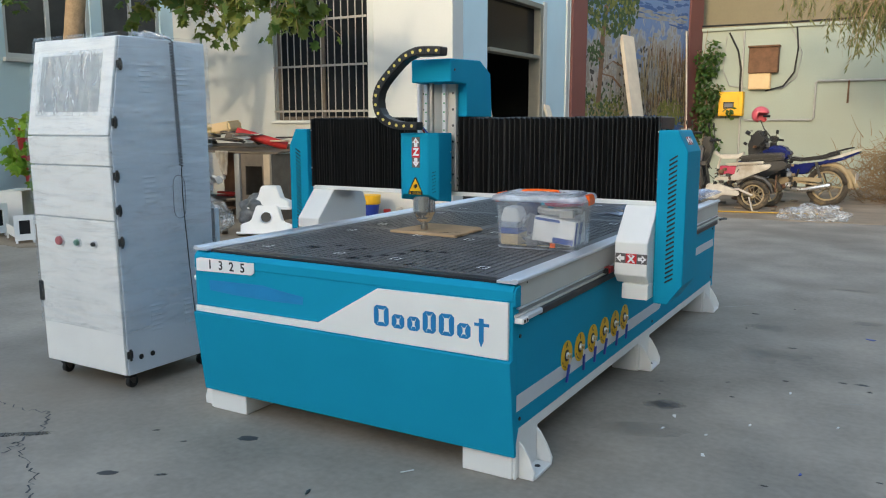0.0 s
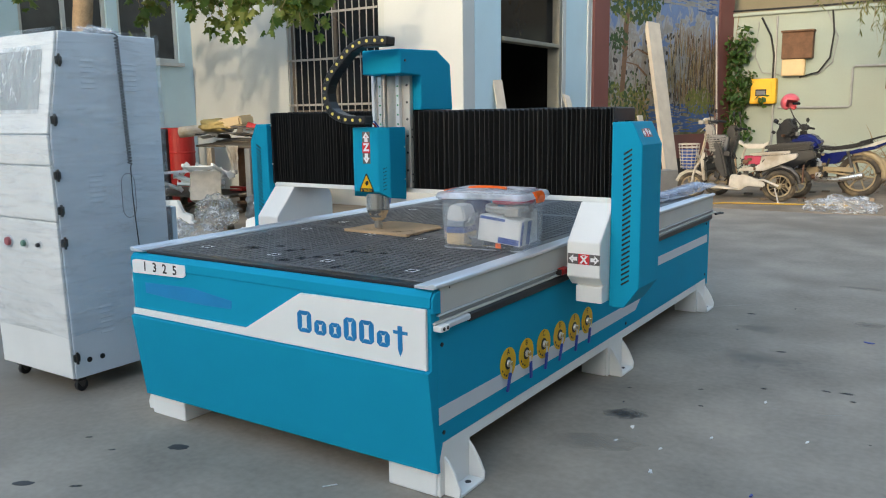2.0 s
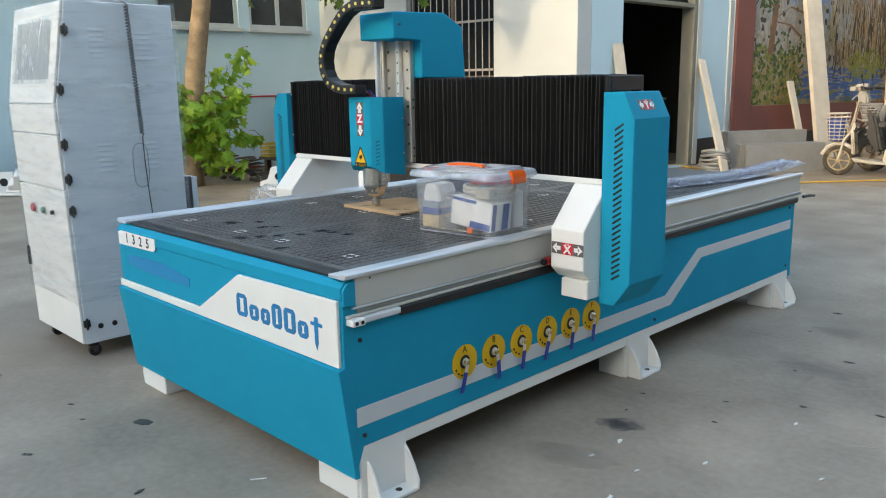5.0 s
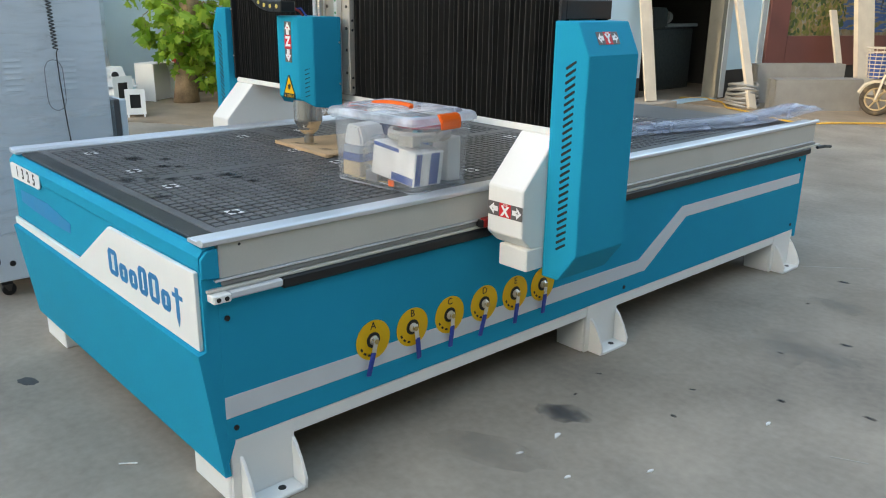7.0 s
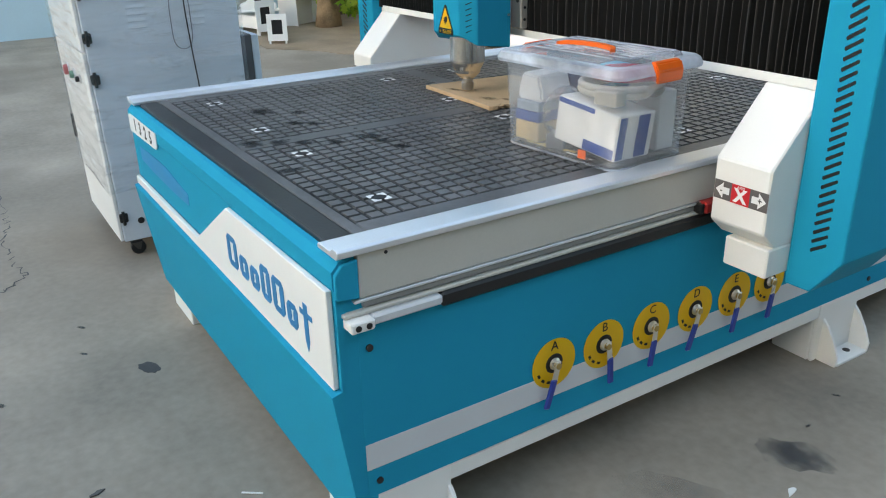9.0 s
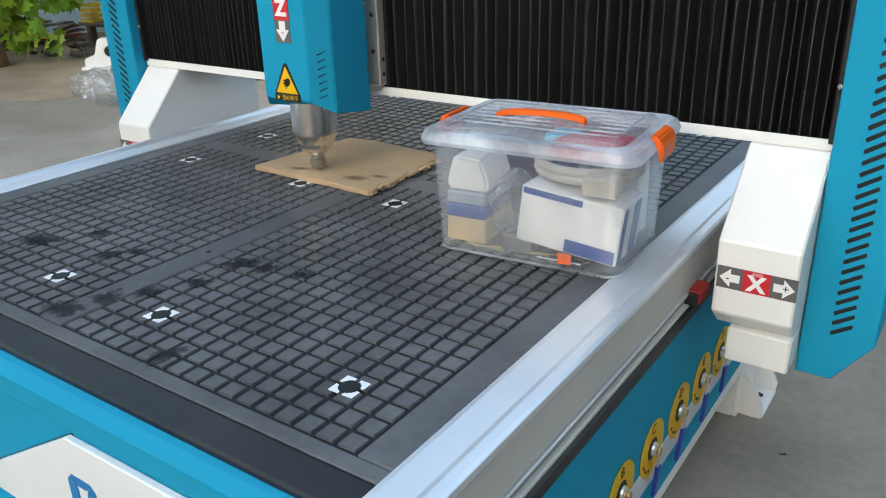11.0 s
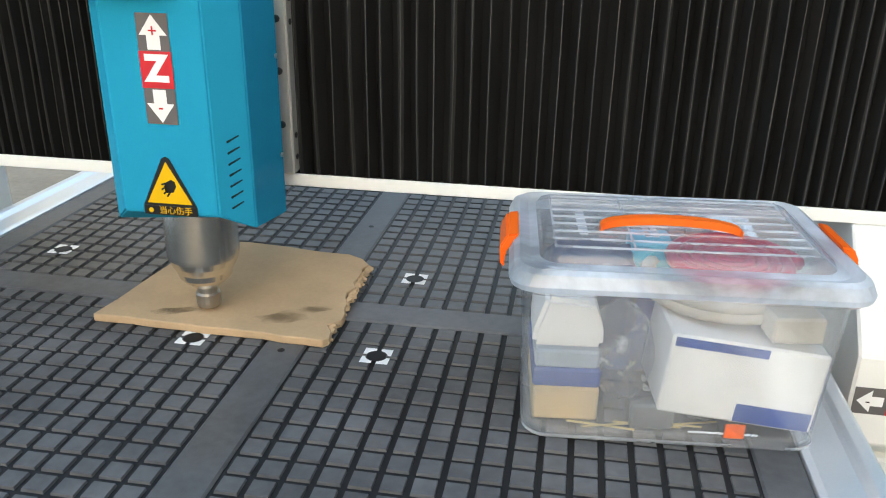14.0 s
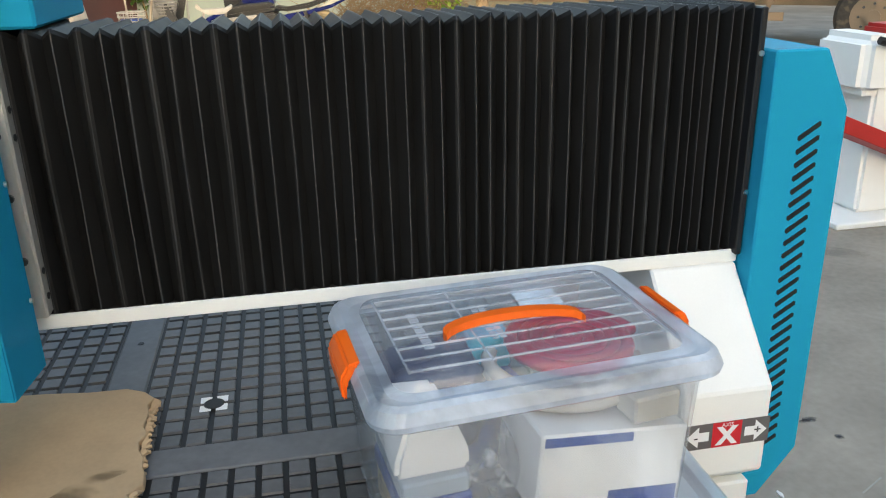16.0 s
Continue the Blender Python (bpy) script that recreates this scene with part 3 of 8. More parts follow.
# barred window in the cream wall
bw = thing("window_1", (-7.78, AY, 1.41), "tall dark window behind a welded steel grille", "window", kind="structure")
part("window_frame", box(-8.70, -6.86, AY + 0.10, AY + 0.16, 3.49, 3.55, bm=box(-8.70, -6.86, AY + 0.10, AY + 0.16, 1.41, 1.47, bm=box(-8.70, -8.63, AY + 0.10, AY + 0.16, 1.47, 3.49, bm=box(-6.93, -6.86, AY + 0.10, AY + 0.16, 1.47, 3.49)))), DARKWOOD, bw)
part("window_frame", box(-7.81, -7.75, AY + 0.10, AY + 0.16, 1.47, 3.49), DARKWOOD, bw)
part("pane", box(-8.63, -7.81, AY + 0.125, AY + 0.135, 1.47, 3.49), GLASS, bw)
part("pane", box(-7.75, -6.93, AY + 0.125, AY + 0.135, 1.47, 3.49), GLASS, bw)
part("window_sill", box(-8.74, -6.82, AY - 0.05, AY + 0.1, 1.36, 1.409, 0.005), CREAM, bw)
for i in range(14):
    x = -8.64 + i * 1.72 / 13
    part("bar", cyl((x, AY - 0.03, 1.42), (x, AY - 0.03, 3.54), 0.008, seg=8), BARMETAL, bw)
for z in (1.55, 2.24, 2.93, 3.45):
    part("bar", box(-8.70, -6.86, AY - 0.022, AY - 0.012, z - 0.016, z + 0.016), BARMETAL, bw)

# doorway in the blue wall
DOORWOOD = mat("greyed door timber", (0.21, 0.20, 0.165), 0.75, var=0.15, scale=6, fine=120, bump=0.08)
dr = thing("door_1", (BX, 12.1, 0), "open dark workshop doorway with a wooden frame and transom", "door", kind="structure")
part("door_frame", box(BX - 0.20, BX + 0.015, 13.04, 13.15, 0.02, 3.35, 0.006), DOORWOOD, dr)
part("door_frame", box(BX - 0.20, BX - 0.06, 11.09, 11.16, 0.02, 3.35, 0.006), DOORWOOD, dr)
part("transom_bar", box(BX - 0.19, BX + 0.01, 11.16, 13.04, 2.44, 2.50, 0.006), DOORWOOD, dr)
part("transom_pane", box(BX - 0.12, BX - 0.11, 11.16, 13.04, 2.50, 3.27), GLASS, dr)
part("lintel", box(BX - 0.19, BX + 0.02, 11.09, 13.15, 3.27, 3.35, 0.006), DOORWOOD, dr)
part("jamb", box(BX - 0.01, BX + 0.02, 13.16, 13.30, 0.02, 3.4, 0.004), PILLAR, dr, "white painted jamb strip")

wm = thing("lathe_machine", (-6.9, 13.5, 0), "dim grey machine standing inside the workshop", "machine")
part("body", box(-7.2, -6.6, 13.1, 14.3, 0.0, 0.98, 0.02), DARKSTEEL, wm)
part("headstock", box(-7.1, -6.65, 13.15, 13.6, 0.981, 1.30, 0.03, 2), DARKSTEEL, wm)
part("rail", box(-6.75, -6.65, 13.6, 14.5, 1.0, 1.05), GALV, wm)
part("chuck", cyl((-6.72, 13.61, 1.15), (-6.72, 13.70, 1.15), 0.09, seg=18), GALV, wm)

# high windows in the blue wall
for (y0, y1) in ((7.02, 8.43), (8.63, 9.78)):
    w = thing("window_2", (LX, (y0 + y1) / 2, 2.3), "white framed sliding window set high in the blue wall", "window", kind="structure")
    ym = (y0 + y1) / 2
    for a, b, c, d in ((y0, y1, 2.3, 2.37), (y0, y1, 3.63, 3.7), (y0, y0 + 0.06, 2.37, 3.63), (y1 - 0.06, y1, 2.37, 3.63), (ym - 0.035, ym + 0.035, 2.37, 3.63)):
        part("window_frame", box(LX - 0.10, LX - 0.03, a, b, c, d, 0.004), PILLAR, w)
    part("pane", box(LX - 0.07, LX - 0.06, y0 + 0.06, ym - 0.035, 2.37, 3.63), PALEGLASS, w)
    part("pane", box(LX - 0.07, LX - 0.06, ym + 0.035, y1 - 0.06, 2.37, 3.63), PALEGLASS, w)
    part("window_sill", box(LX - 0.02, LX + 0.07, y0 - 0.05, y1 + 0.05, 2.24, 2.299, 0.005), PILLAR, w)
solo("wall_pipe", tube([(LX + 0.03, 7.75, 1.2), (LX + 0.03, 9.9, 1.2)], 0.014, 8), REDPAINT, "thin red pipe running along the blue wall", "pipe")

# ---- mural on its own wall, turned a little from the blue one ----
MP0, MP1 = Vector((-5.36, 14.34, 0)), Vector((-4.02, 18.72, 0))
MU = (MP1 - MP0).normalized()
MLEN = (MP1 - MP0).length
MPOSE = plane_pose(MP0, MU, (0, 0, 1))      # x along the wall, y up, z out towards the yard


def mural_mat():
    """A painted landscape: sky with cloud above, reeds and rock in the middle, water and grass below."""
    m = bpy.data.materials.new("painted landscape")
    m.use_nodes = True
    n, l = m.node_tree.nodes, m.node_tree.links
    p = n["Principled BSDF"]
    p.inputs["Roughness"].default_value = 0.6
    tc = n.new("ShaderNodeTexCoord")
    sep = n.new("ShaderNodeSeparateXYZ")
    l.new(tc.outputs["Object"], sep.inputs[0])
    t = n.new("ShaderNodeTexNoise")
    t.inputs["Scale"].default_value, t.inputs["Detail"].default_value, t.inputs["Distortion"].default_value = 2.2, 7, 1.2
    mp = n.new("ShaderNodeMapping")
    mp.inputs["Scale"].default_value = (1.8, 1.8, 0.9)
    l.new(tc.outputs["Object"], mp.inputs["Vector"])
    l.new(mp.outputs[0], t.inputs["Vector"])
    mm = n.new("ShaderNodeMath")
    mm.operation = "MULTIPLY_ADD"
    mm.inputs[1].default_value, mm.inputs[2].default_value = 0.17, 0.0
    l.new(sep.outputs[2], mm.inputs[0])
    ad = n.new("ShaderNodeMath")
    ad.operation = "MULTIPLY_ADD"
    ad.inputs[1].default_value = 0.75
    l.new(t.outputs[0], ad.inputs[0])
    l.new(mm.outputs[0], ad.inputs[2])
    r = n.new("ShaderNodeValToRGB")
    e = r.color_ramp.elements
    e[0].position, e[0].color = 0.38, (0.05, 0.06, 0.03, 1)
    e[1].position, e[1].color = 1.0, (0.10, 0.17, 0.33, 1)
    for pos, c in ((0.46, (0.09, 0.10, 0.03)), (0.52, (0.14, 0.11, 0.05)), (0.57, (0.20, 0.165, 0.12)), (0.62, (0.10, 0.095, 0.07)), (0.66, (0.23, 0.225, 0.215)), (0.71, (0.16, 0.14, 0.115)), (0.76, (0.26, 0.255, 0.25)), (0.82, (0.18, 0.165, 0.15)), (0.88, (0.22, 0.25, 0.30)), (0.94, (0.09, 0.15, 0.30))):
        el = e.new(pos)
        el.color = (*c, 1)
    l.new(ad.outputs[0], r.inputs[0])
    l.new(r.outputs[0], p.inputs["Base Color"])
    return m


mu = thing("mural_wall", MP0, "outdoor landscape mural in a broad maroon frame", "mural", kind="structure")
part("backing", xform(box(0, MLEN, 0, 6.0, -0.25, -0.002), MPOSE), BLUEWALL, mu)
part("frame", xform(box(0.0, 0.42, 0.42, 6.0, 0, 0.06, 0.006), MPOSE), BROWNFRAME, mu)
part("frame", xform(box(MLEN - 0.55, MLEN - 0.02, 0.42, 6.0, 0, 0.06, 0.006), MPOSE), BROWNFRAME, mu)
part("frame", xform(box(0.42, MLEN - 0.55, 0.42, 0.90, 0, 0.06, 0.006), MPOSE), BROWNFRAME, mu)
part("base", xform(box(0.0, MLEN - 0.02, 0.007, 0.42, 0, 0.03), MPOSE), SKIRT, mu)
part("picture", xform(box(0.42, MLEN - 0.55, 0.90, 6.0, 0, 0.02), MPOSE), mural_mat(), mu)


def strokes(n, x0, x1, y0, y1, lmin, lmax, w, seed, z=0.0225):
    """Upright painted strokes, each a thin sliver."""
    r, bm = random.Random(seed), bmesh.new()
    for _ in range(n):
        x, y, ln, lean = r.uniform(x0, x1), r.uniform(y0, y1), r.uniform(lmin, lmax), r.uniform(-0.2, 0.2)
        a = r.uniform(0.4, 1.0) * w
        v = [bm.verts.new(c) for c in ((x - a, y, z), (x + a, y, z), (x + lean * ln + a * 0.3, y + ln, z), (x + lean * ln - a * 0.3, y + ln, z))]
        bm.faces.new(v)
    return xform(bm, MPOSE)


MGREEN = mat("painted dark green", (0.03, 0.06, 0.02), 0.7, var=0.4, scale=9, bump=0.02)
MOCHRE = mat("painted ochre reeds", (0.20, 0.15, 0.07), 0.7, var=0.4, scale=9, bump=0.02)
MPALE = mat("painted pale water", (0.20, 0.205, 0.205), 0.7, var=0.3, scale=9, bump=0.02)
MBLUE = mat("painted blue pool", (0.035, 0.085, 0.22), 0.7, var=0.2, scale=5, bump=0.02)
def dabs(n, x0, x1, y0, y1, w, h, seed, z, turn=0.4, oval=False):
    """Short painted brush dabs, each a small lens, strewn over a patch."""
    r, bm = random.Random(seed), bmesh.new()
    for _ in range(n):
        if oval:
            a, q = r.uniform(0, 6.283), r.random() ** 0.55
            x, y = (x0 + x1) / 2 + (x1 - x0) / 2 * q * math.cos(a), (y0 + y1) / 2 + (y1 - y0) / 2 * q * math.sin(a)
        else:
            x, y = r.uniform(x0, x1), r.uniform(y0, y1)
        a, u, v = r.uniform(-turn, turn), w * r.uniform(0.5, 1.3), h * r.uniform(0.5, 1.3)
        c, s_ = math.cos(a), math.sin(a)
        vs = []
        for k in range(6):
            b = k * math.pi / 3
            px_, py_ = u * math.cos(b), v * math.sin(b) * r.uniform(0.6, 1.2)
            vs.append(bm.verts.new((min(4.0, max(0.44, x + px_ * c - py_ * s_)), max(0.91, y + px_ * s_ + py_ * c), z + r.uniform(0, 0.0004))))
        bm.faces.new(vs)
    return xform(bm, MPOSE)


def painted(name, bm, material):
    tagged(part(name, bm, material, mu), kind="stuff")


MOLIVE = mat("painted olive grass", (0.11, 0.12, 0.03), 0.7, var=0.5, scale=9, bump=0.02)
MBROWN = mat("painted brown bark", (0.13, 0.075, 0.045), 0.7, var=0.4, scale=9, bump=0.02)
MDARK = mat("painted dark shade", (0.035, 0.032, 0.03), 0.7, var=0.4, scale=9, bump=0.02)
painted("painted_sky", dabs(420, 0.45, 4.0, 3.35, 5.9, 0.16, 0.035, 31, 0.0205, 0.15), MBLUE)
painted("painted_cloud", dabs(60, 1.6, 3.9, 3.45, 3.62, 0.16, 0.022, 32, 0.0212, 0.1), MPALE)
painted("painted_cloud", dabs(30, 2.2, 3.6, 3.9, 4.05, 0.15, 0.025, 33, 0.0212, 0.1), MPALE)
painted("painted_mist", dabs(150, 0.7, 3.4, 1.7, 3.2, 0.10, 0.05, 34, 0.0212), MPALE)
painted("painted_shade", dabs(130, 0.6, 3.6, 1.3, 2.9, 0.04, 0.06, 35, 0.0218, 0.8), MDARK)
painted("painted_reeds", strokes(150, 2.5, 3.98, 1.5, 2.6, 0.25, 0.6, 0.022, 4, 0.0226), MBROWN)
painted("painted_reeds", strokes(150, 2.3, 3.98, 1.4, 2.4, 0.25, 0.7, 0.018, 14, 0.0231), MOCHRE)
painted("painted_reeds", strokes(90, 2.4, 3.98, 1.3, 2.4, 0.2, 0.6, 0.018, 15, 0.0236), MDARK)
painted("painted_waterfall", strokes(36, 2.55, 2.95, 1.9, 2.4, 0.2, 0.5, 0.022, 16, 0.0241), MPALE)
painted("painted_pool", dabs(240, 1.6, 3.95, 0.95, 1.5, 0.14, 0.022, 36, 0.0224, 0.1), MBLUE)
painted("painted_bush", dabs(200, 2.9, 3.98, 1.3, 1.85, 0.045, 0.03, 37, 0.0246, 1.5, True), MOLIVE)
painted("painted_grass", dabs(200, 0.45, 1.7, 0.92, 1.7, 0.05, 0.035, 38, 0.0226, 1.0), MOCHRE)
painted("painted_grass", dabs(260, 0.45, 1.6, 0.92, 1.9, 0.035, 0.045, 39, 0.0232, 1.0), MOLIVE)
painted("painted_grass", dabs(120, 0.45, 1.7, 0.92, 2.1, 0.03, 0.05, 40, 0.0238, 1.0), MGREEN)
bm = bmesh.new()
for path, w in (([(0.86, 1.75), (0.92, 2.4), (0.95, 3.0), (1.05, 3.6)], 0.07), ([(0.95, 2.35), (1.3, 2.55), (1.65, 2.45), (1.95, 2.6)], 0.03), ([(0.94, 2.3), (1.3, 2.25), (1.6, 2.05)], 0.03), ([(0.93, 2.5), (0.62, 2.75), (0.48, 2.7)], 0.025), ([(1.0, 3.0), (1.5, 3.3), (1.9, 3.25)], 0.03)):
    prev = None
    for (x, y) in path:
        row = [bm.verts.new((x - w, y - w * 0.3, 0.0250)), bm.verts.new((x + w, y + w * 0.3, 0.0250))]
        if prev:
            bm.faces.new((prev[0], prev[1], row[1], row[0]))
        prev = row
part("painted_trunk", xform(bm, MPOSE), MBROWN, mu)
painted("painted_leaves", dabs(520, 0.2, 2.15, 3.0, 4.5, 0.06, 0.05, 41, 0.0256, 1.5, True), MGREEN)
painted("painted_leaves", dabs(160, 0.2, 2.1, 3.0, 4.4, 0.05, 0.04, 42, 0.0262, 1.5, True), MOLIVE)
painted("painted_leaves", dabs(70, 0.44, 1.0, 2.45, 2.9, 0.05, 0.03, 43, 0.0256, 1.5, True), MGREEN)

# ---- the router ----
CX = -1.808                      # its middle line
X0, X1 = -2.631, -0.985          # body sides
Y0, Y1 = 2.775, 6.21             # body ends
router = thing("cnc_router", (CX, 4.5, 0), "teal and white gantry router with black vacuum bed on concrete", "cnc router")


def mir(x):
    return 2 * CX - x


# body shell
# hidden core; dark colour soaks up bounce light so the shade underneath deepens
part("body_frame", box(X0 + 0.02, X1 - 0.02, Y0 + 0.03, Y1 - 0.02, 0.16, 0.70), DARKSTEEL, router, "hidden inner frame, coloured dark to deepen the shade beneath")
for s in (1, -1):
    xa, xb = (X1 - 0.02, X1) if s == 1 else (X0, X0 + 0.02)
    side = part("side_panel", box(xa, xb, Y0, Y1, 0.205, 0.648, 0.003), TEAL, router)
    part("bottom_rail", box(xa - 0.01 * s, xb - 0.004 * s, Y0 + 0.03, Y1 - 0.01, 0.157, 0.203, 0.003), WHITE, router)
    poly = [(Y0 + 0.002, 0.345), (4.71, 0.337), (5.02, 0.525), (Y1 - 0.03, 0.523), (Y1 - 0.03, 0.468), (5.06, 0.472), (4.765, 0.279), (Y0 + 0.002, 0.28)]
    xs = X1 if s == 1 else X0 - 0.0015
    part("stripe", prism(poly, "x", xs, xs + 0.0015), STRIPE, side, "pale grey stripe with a raised step")
    if s == 1:
        for (yy, zz) in ((2.80, 0.575), (2.805, 0.245), (4.62, 0.235), (6.15, 0.6), (6.15, 0.24)):
            part("screw", cyl((X1 - 0.001, yy, zz), (X1 + 0.004, yy, zz), 0.008, seg=10), BLACK, side)
part("rear_panel", box(X0, X1, Y1 + 0.001, Y1 + 0.02, 0.16, 0.72, 0.003), TEAL, router)

# front fascia: a folded sheet that leans back towards the floor, with a rounded top lip
FY = 2.735
prof = [(FY + 0.045, 0.782), (FY + 0.012, 0.775), (FY - 0.004, 0.757), (FY - 0.004, 0.722), (FY, 0.715), (FY, 0.494), (FY - 0.024, 0.488), (FY + 0.027, 0.100), (FY + 0.045, 0.100), (FY + 0.004, 0.484), (FY + 0.022, 0.70), (FY + 0.045, 0.765)]
fas = part("front_panel", prism(prof, "x", X0 - 0.008, X1 + 0.001), TEAL, router)
for s in (1, -1):
    q = [(FY + 0.023, 0.72), (FY + 0.06, 0.72), (FY + 0.065, 0.20), (FY + 0.031, 0.112), (FY - 0.019, 0.484), (FY + 0.003, 0.492)]
    xa = X1 - 0.007 if s == 1 else X0 - 0.006
    part("end_flange", prism(q, "x", xa, xa + 0.006), TEAL, router)
# raised white panel with its bevelled shoulder, and the band that runs from it
wp = [(X0 - 0.004, 0.523), (-1.90, 0.527), (-1.587, 0.709), (X1 - 0.012, 0.716), (X1 - 0.012, 0.4945), (X0 - 0.004, 0.4945)]
wpan = part("front_badge_panel", prism(wp, "y", FY - 0.014, FY - 0.0005, 0.002), WHITE, router, "raised white panel with a slanted shoulder")
part("front_groove", prism([(X0 - 0.004, 0.5235), (-1.902, 0.5275), (-1.589, 0.7095), (-1.581, 0.7095), (-1.896, 0.524), (X0 - 0.004, 0.5195)], "y", FY - 0.0025, FY - 0.0002), SIGNBLACK, router)
FP = plane_pose((0.010, FY - 0.0142, 0.012), (1, 0, 0), (0, 0, 1))
# the maker's mark, as plain blocks of its size and colour
for (a, b, lo, hi) in ((-1.612, -1.540, 0.545, 0.630), (-1.525, -1.465, 0.545, 0.602), (-1.450, -1.392, 0.545, 0.602), (-1.378, -1.318, 0.545, 0.632), (-1.304, -1.236, 0.545, 0.632), (-1.222, -1.164, 0.545, 0.604)):
    c, w = 0.012, 0.023
    ring_ = bmesh.new()
    for q in ([(a + c, lo), (a + w, lo + w), (a + w, hi - w), (a + c, hi), (a, hi - c), (a, lo + c)], [(b - c, lo), (b, lo + c), (b, hi - c), (b - c, hi), (b - w, hi - w), (b - w, lo + w)],
              [(a + c, lo), (b - c, lo), (b - w, lo + w * 0.7), (a + w, lo + w * 0.7)], [(a + c, hi), (a + w, hi - w * 0.7), (b - w, hi - w * 0.7), (b - c, hi)]):
        prism(q, "z", 0, 0.0012, bm=ring_)
    part("logo_block", xform(ring_, FP), LOGOBLUE, wpan)
part("logo_block", xform(prism([(-1.118, 0.520), (-1.108, 0.545), (-1.108, 0.602), (-1.085, 0.602), (-1.085, 0.614), (-1.108, 0.614), (-1.108, 0.632), (-1.128, 0.632), (-1.128, 0.614), (-1.148, 0.614), (-1.148, 0.602), (-1.128, 0.602), (-1.128, 0.545)], "z", 0, 0.0012), FP), LOGOBLUE, wpan)
FP2 = plane_pose((0, FY - 0.0003, 0), (1, 0, 0), (0, 0, 1))
part("faded_mark", xform(prism([(-2.55, 0.60), (-2.40, 0.592), (-2.16, 0.588), (-1.99, 0.592), (-1.985, 0.628), (-2.10, 0.64), (-2.22, 0.655), (-2.38, 0.652), (-2.55, 0.648)], "z", 0, 0.001), FP2), FADEBLUE, fas)
# model number plate
FP3 = plane_pose((0, FY - 0.0045, 0), (1, 0, 0), (0, 0, 1))
plate = part("number_plate", xform(prism([(-2.625, 0.688), (-2.28, 0.696), (-2.262, 0.708), (-2.262, 0.752), (-2.60, 0.752), (-2.625, 0.745)], "z", 0, 0.003), FP3), SIGNWHITE, router, "white model number plate")
for i, ch in enumerate("1325"):
    part("number", letters(ch, 0.058, plane_pose((-2.535 + i * 0.068, FY - 0.0078, 0.7225), (1, 0, 0), (0, 0, 1)), bold=0.0012), SIGNBLACK, plate)

# feet
def foot(cy, sgn):
    X = (lambda x: x) if sgn == 1 else mir
    lo, hi = cy - 0.093, cy + 0.088

    def bx(a, b, *r):
        p, q = sorted((X(a), X(b)))
        return box(p, q, *r)
    inner = -1.222 if cy < 3 else -1.135
    ft = part("foot", bx(inner, -1.0005, lo - 0.030, hi - 0.02, 0, 0.1565, 0.004), WHITE, router)
    part("leg_plate", bx(-1.0, -0.987, lo - 0.026, hi, 0.0, 0.205, 0.003), WHITE, ft)
    part("base_plate", bx(-0.9865, -0.918, lo + 0.012, hi - 0.012, 0, 0.014, 0.003), WHITE, ft)
    for ya in (lo, hi - 0.011):
        tri = [(X(-0.9868), 0.0), (X(-0.922), 0.0), (X(-0.918), 0.035), (X(-0.940), 0.085), (X(-0.968), 0.130), (X(-0.9868), 0.150)]
        part("gusset", prism(tri, "y", ya, ya + 0.011, 0.002), WHITE, ft)
    part("bolt_hole", cyl((X(-0.955), cy + 0.02, 0.0135), (X(-0.955), cy + 0.02, 0.0155), 0.012, seg=14), BLACK, ft)


for cy in (2.902, 4.498, 6.10):
    for sgn in (1, -1):
        foot(cy, sgn)

# vacuum bed
ZT = 0.79
# its top shows as groove floor, coloured near-black for the shade down there
part("bed_frame", box(X0 + 0.10, X1 - 0.045, 2.762, 6.16, 0.72, ZT - 0.004, 0.003), GROOVESHADE, router)
part("bed_border", box(-2.56, mir(-2.56), 2.758, 2.819, 0.75, ZT - 0.001, 0.004), PVCEDGE, router)
part("bed_border", box(-2.56, mir(-2.56), 2.820, 2.848, 0.75, ZT, 0.002), PVC, router)
part("bed_border", box(-2.56, mir(-2.56), 5.682, 6.15, 0.75, ZT, 0.004), PVC, router)
for s in (1, -1):
    a, b = sorted(((-1.1165) if s == 1 else mir(-1.1165), (-1.0555) if s == 1 else mir(-1.0555)))
    part("bed_border", box(a, b, 2.85, 5.68, 0.75, ZT, 0.003), PVC, router)
part("bed_centre_strip", box(CX - 0.034, CX + 0.034, 2.85, 5.68, 0.75, ZT, 0.003), PVC, router)
PIT = 0.0385


def grid_panel(x0, x1, y0, y1):
    """A board cut by crossing grooves into raised squares."""
    verts, faces = [], []
    nx, ny = round((x1 - x0) / PIT), round((y1 - y0) / PIT)
    px, py, g = (x1 - x0) / nx, (y1 - y0) / ny, 0.0035
    for i in range(nx):
        for j in range(ny):
            a, b, c, d = x0 + i * px + g, x0 + (i + 1) * px - g, y0 + j * py + g, y0 + (j + 1) * py - g
            zt = ZT + rng.uniform(-0.0004, 0.0004)
            k = len(verts)
            e = 0.0016
            verts += [(a, c, ZT - 0.008), (b, c, ZT - 0.008), (b, d, ZT - 0.008), (a, d, ZT - 0.008), (a + e, c + e, zt), (b - e, c + e, zt), (b - e, d - e, zt), (a + e, d - e, zt)]
            faces += [(k + 4, k + 5, k + 6, k + 7), (k, k + 1, k + 5, k + 4), (k + 1, k + 2, k + 6, k + 5), (k + 2, k + 3, k + 7, k + 6), (k + 3, k, k + 4, k + 7)]
    me = bpy.data.meshes.new("t")
    me.from_pydata(verts, [], faces)
    bm = bmesh.new()
    bm.from_mesh(me)
    bpy.data.meshes.remove(me)
    return bm


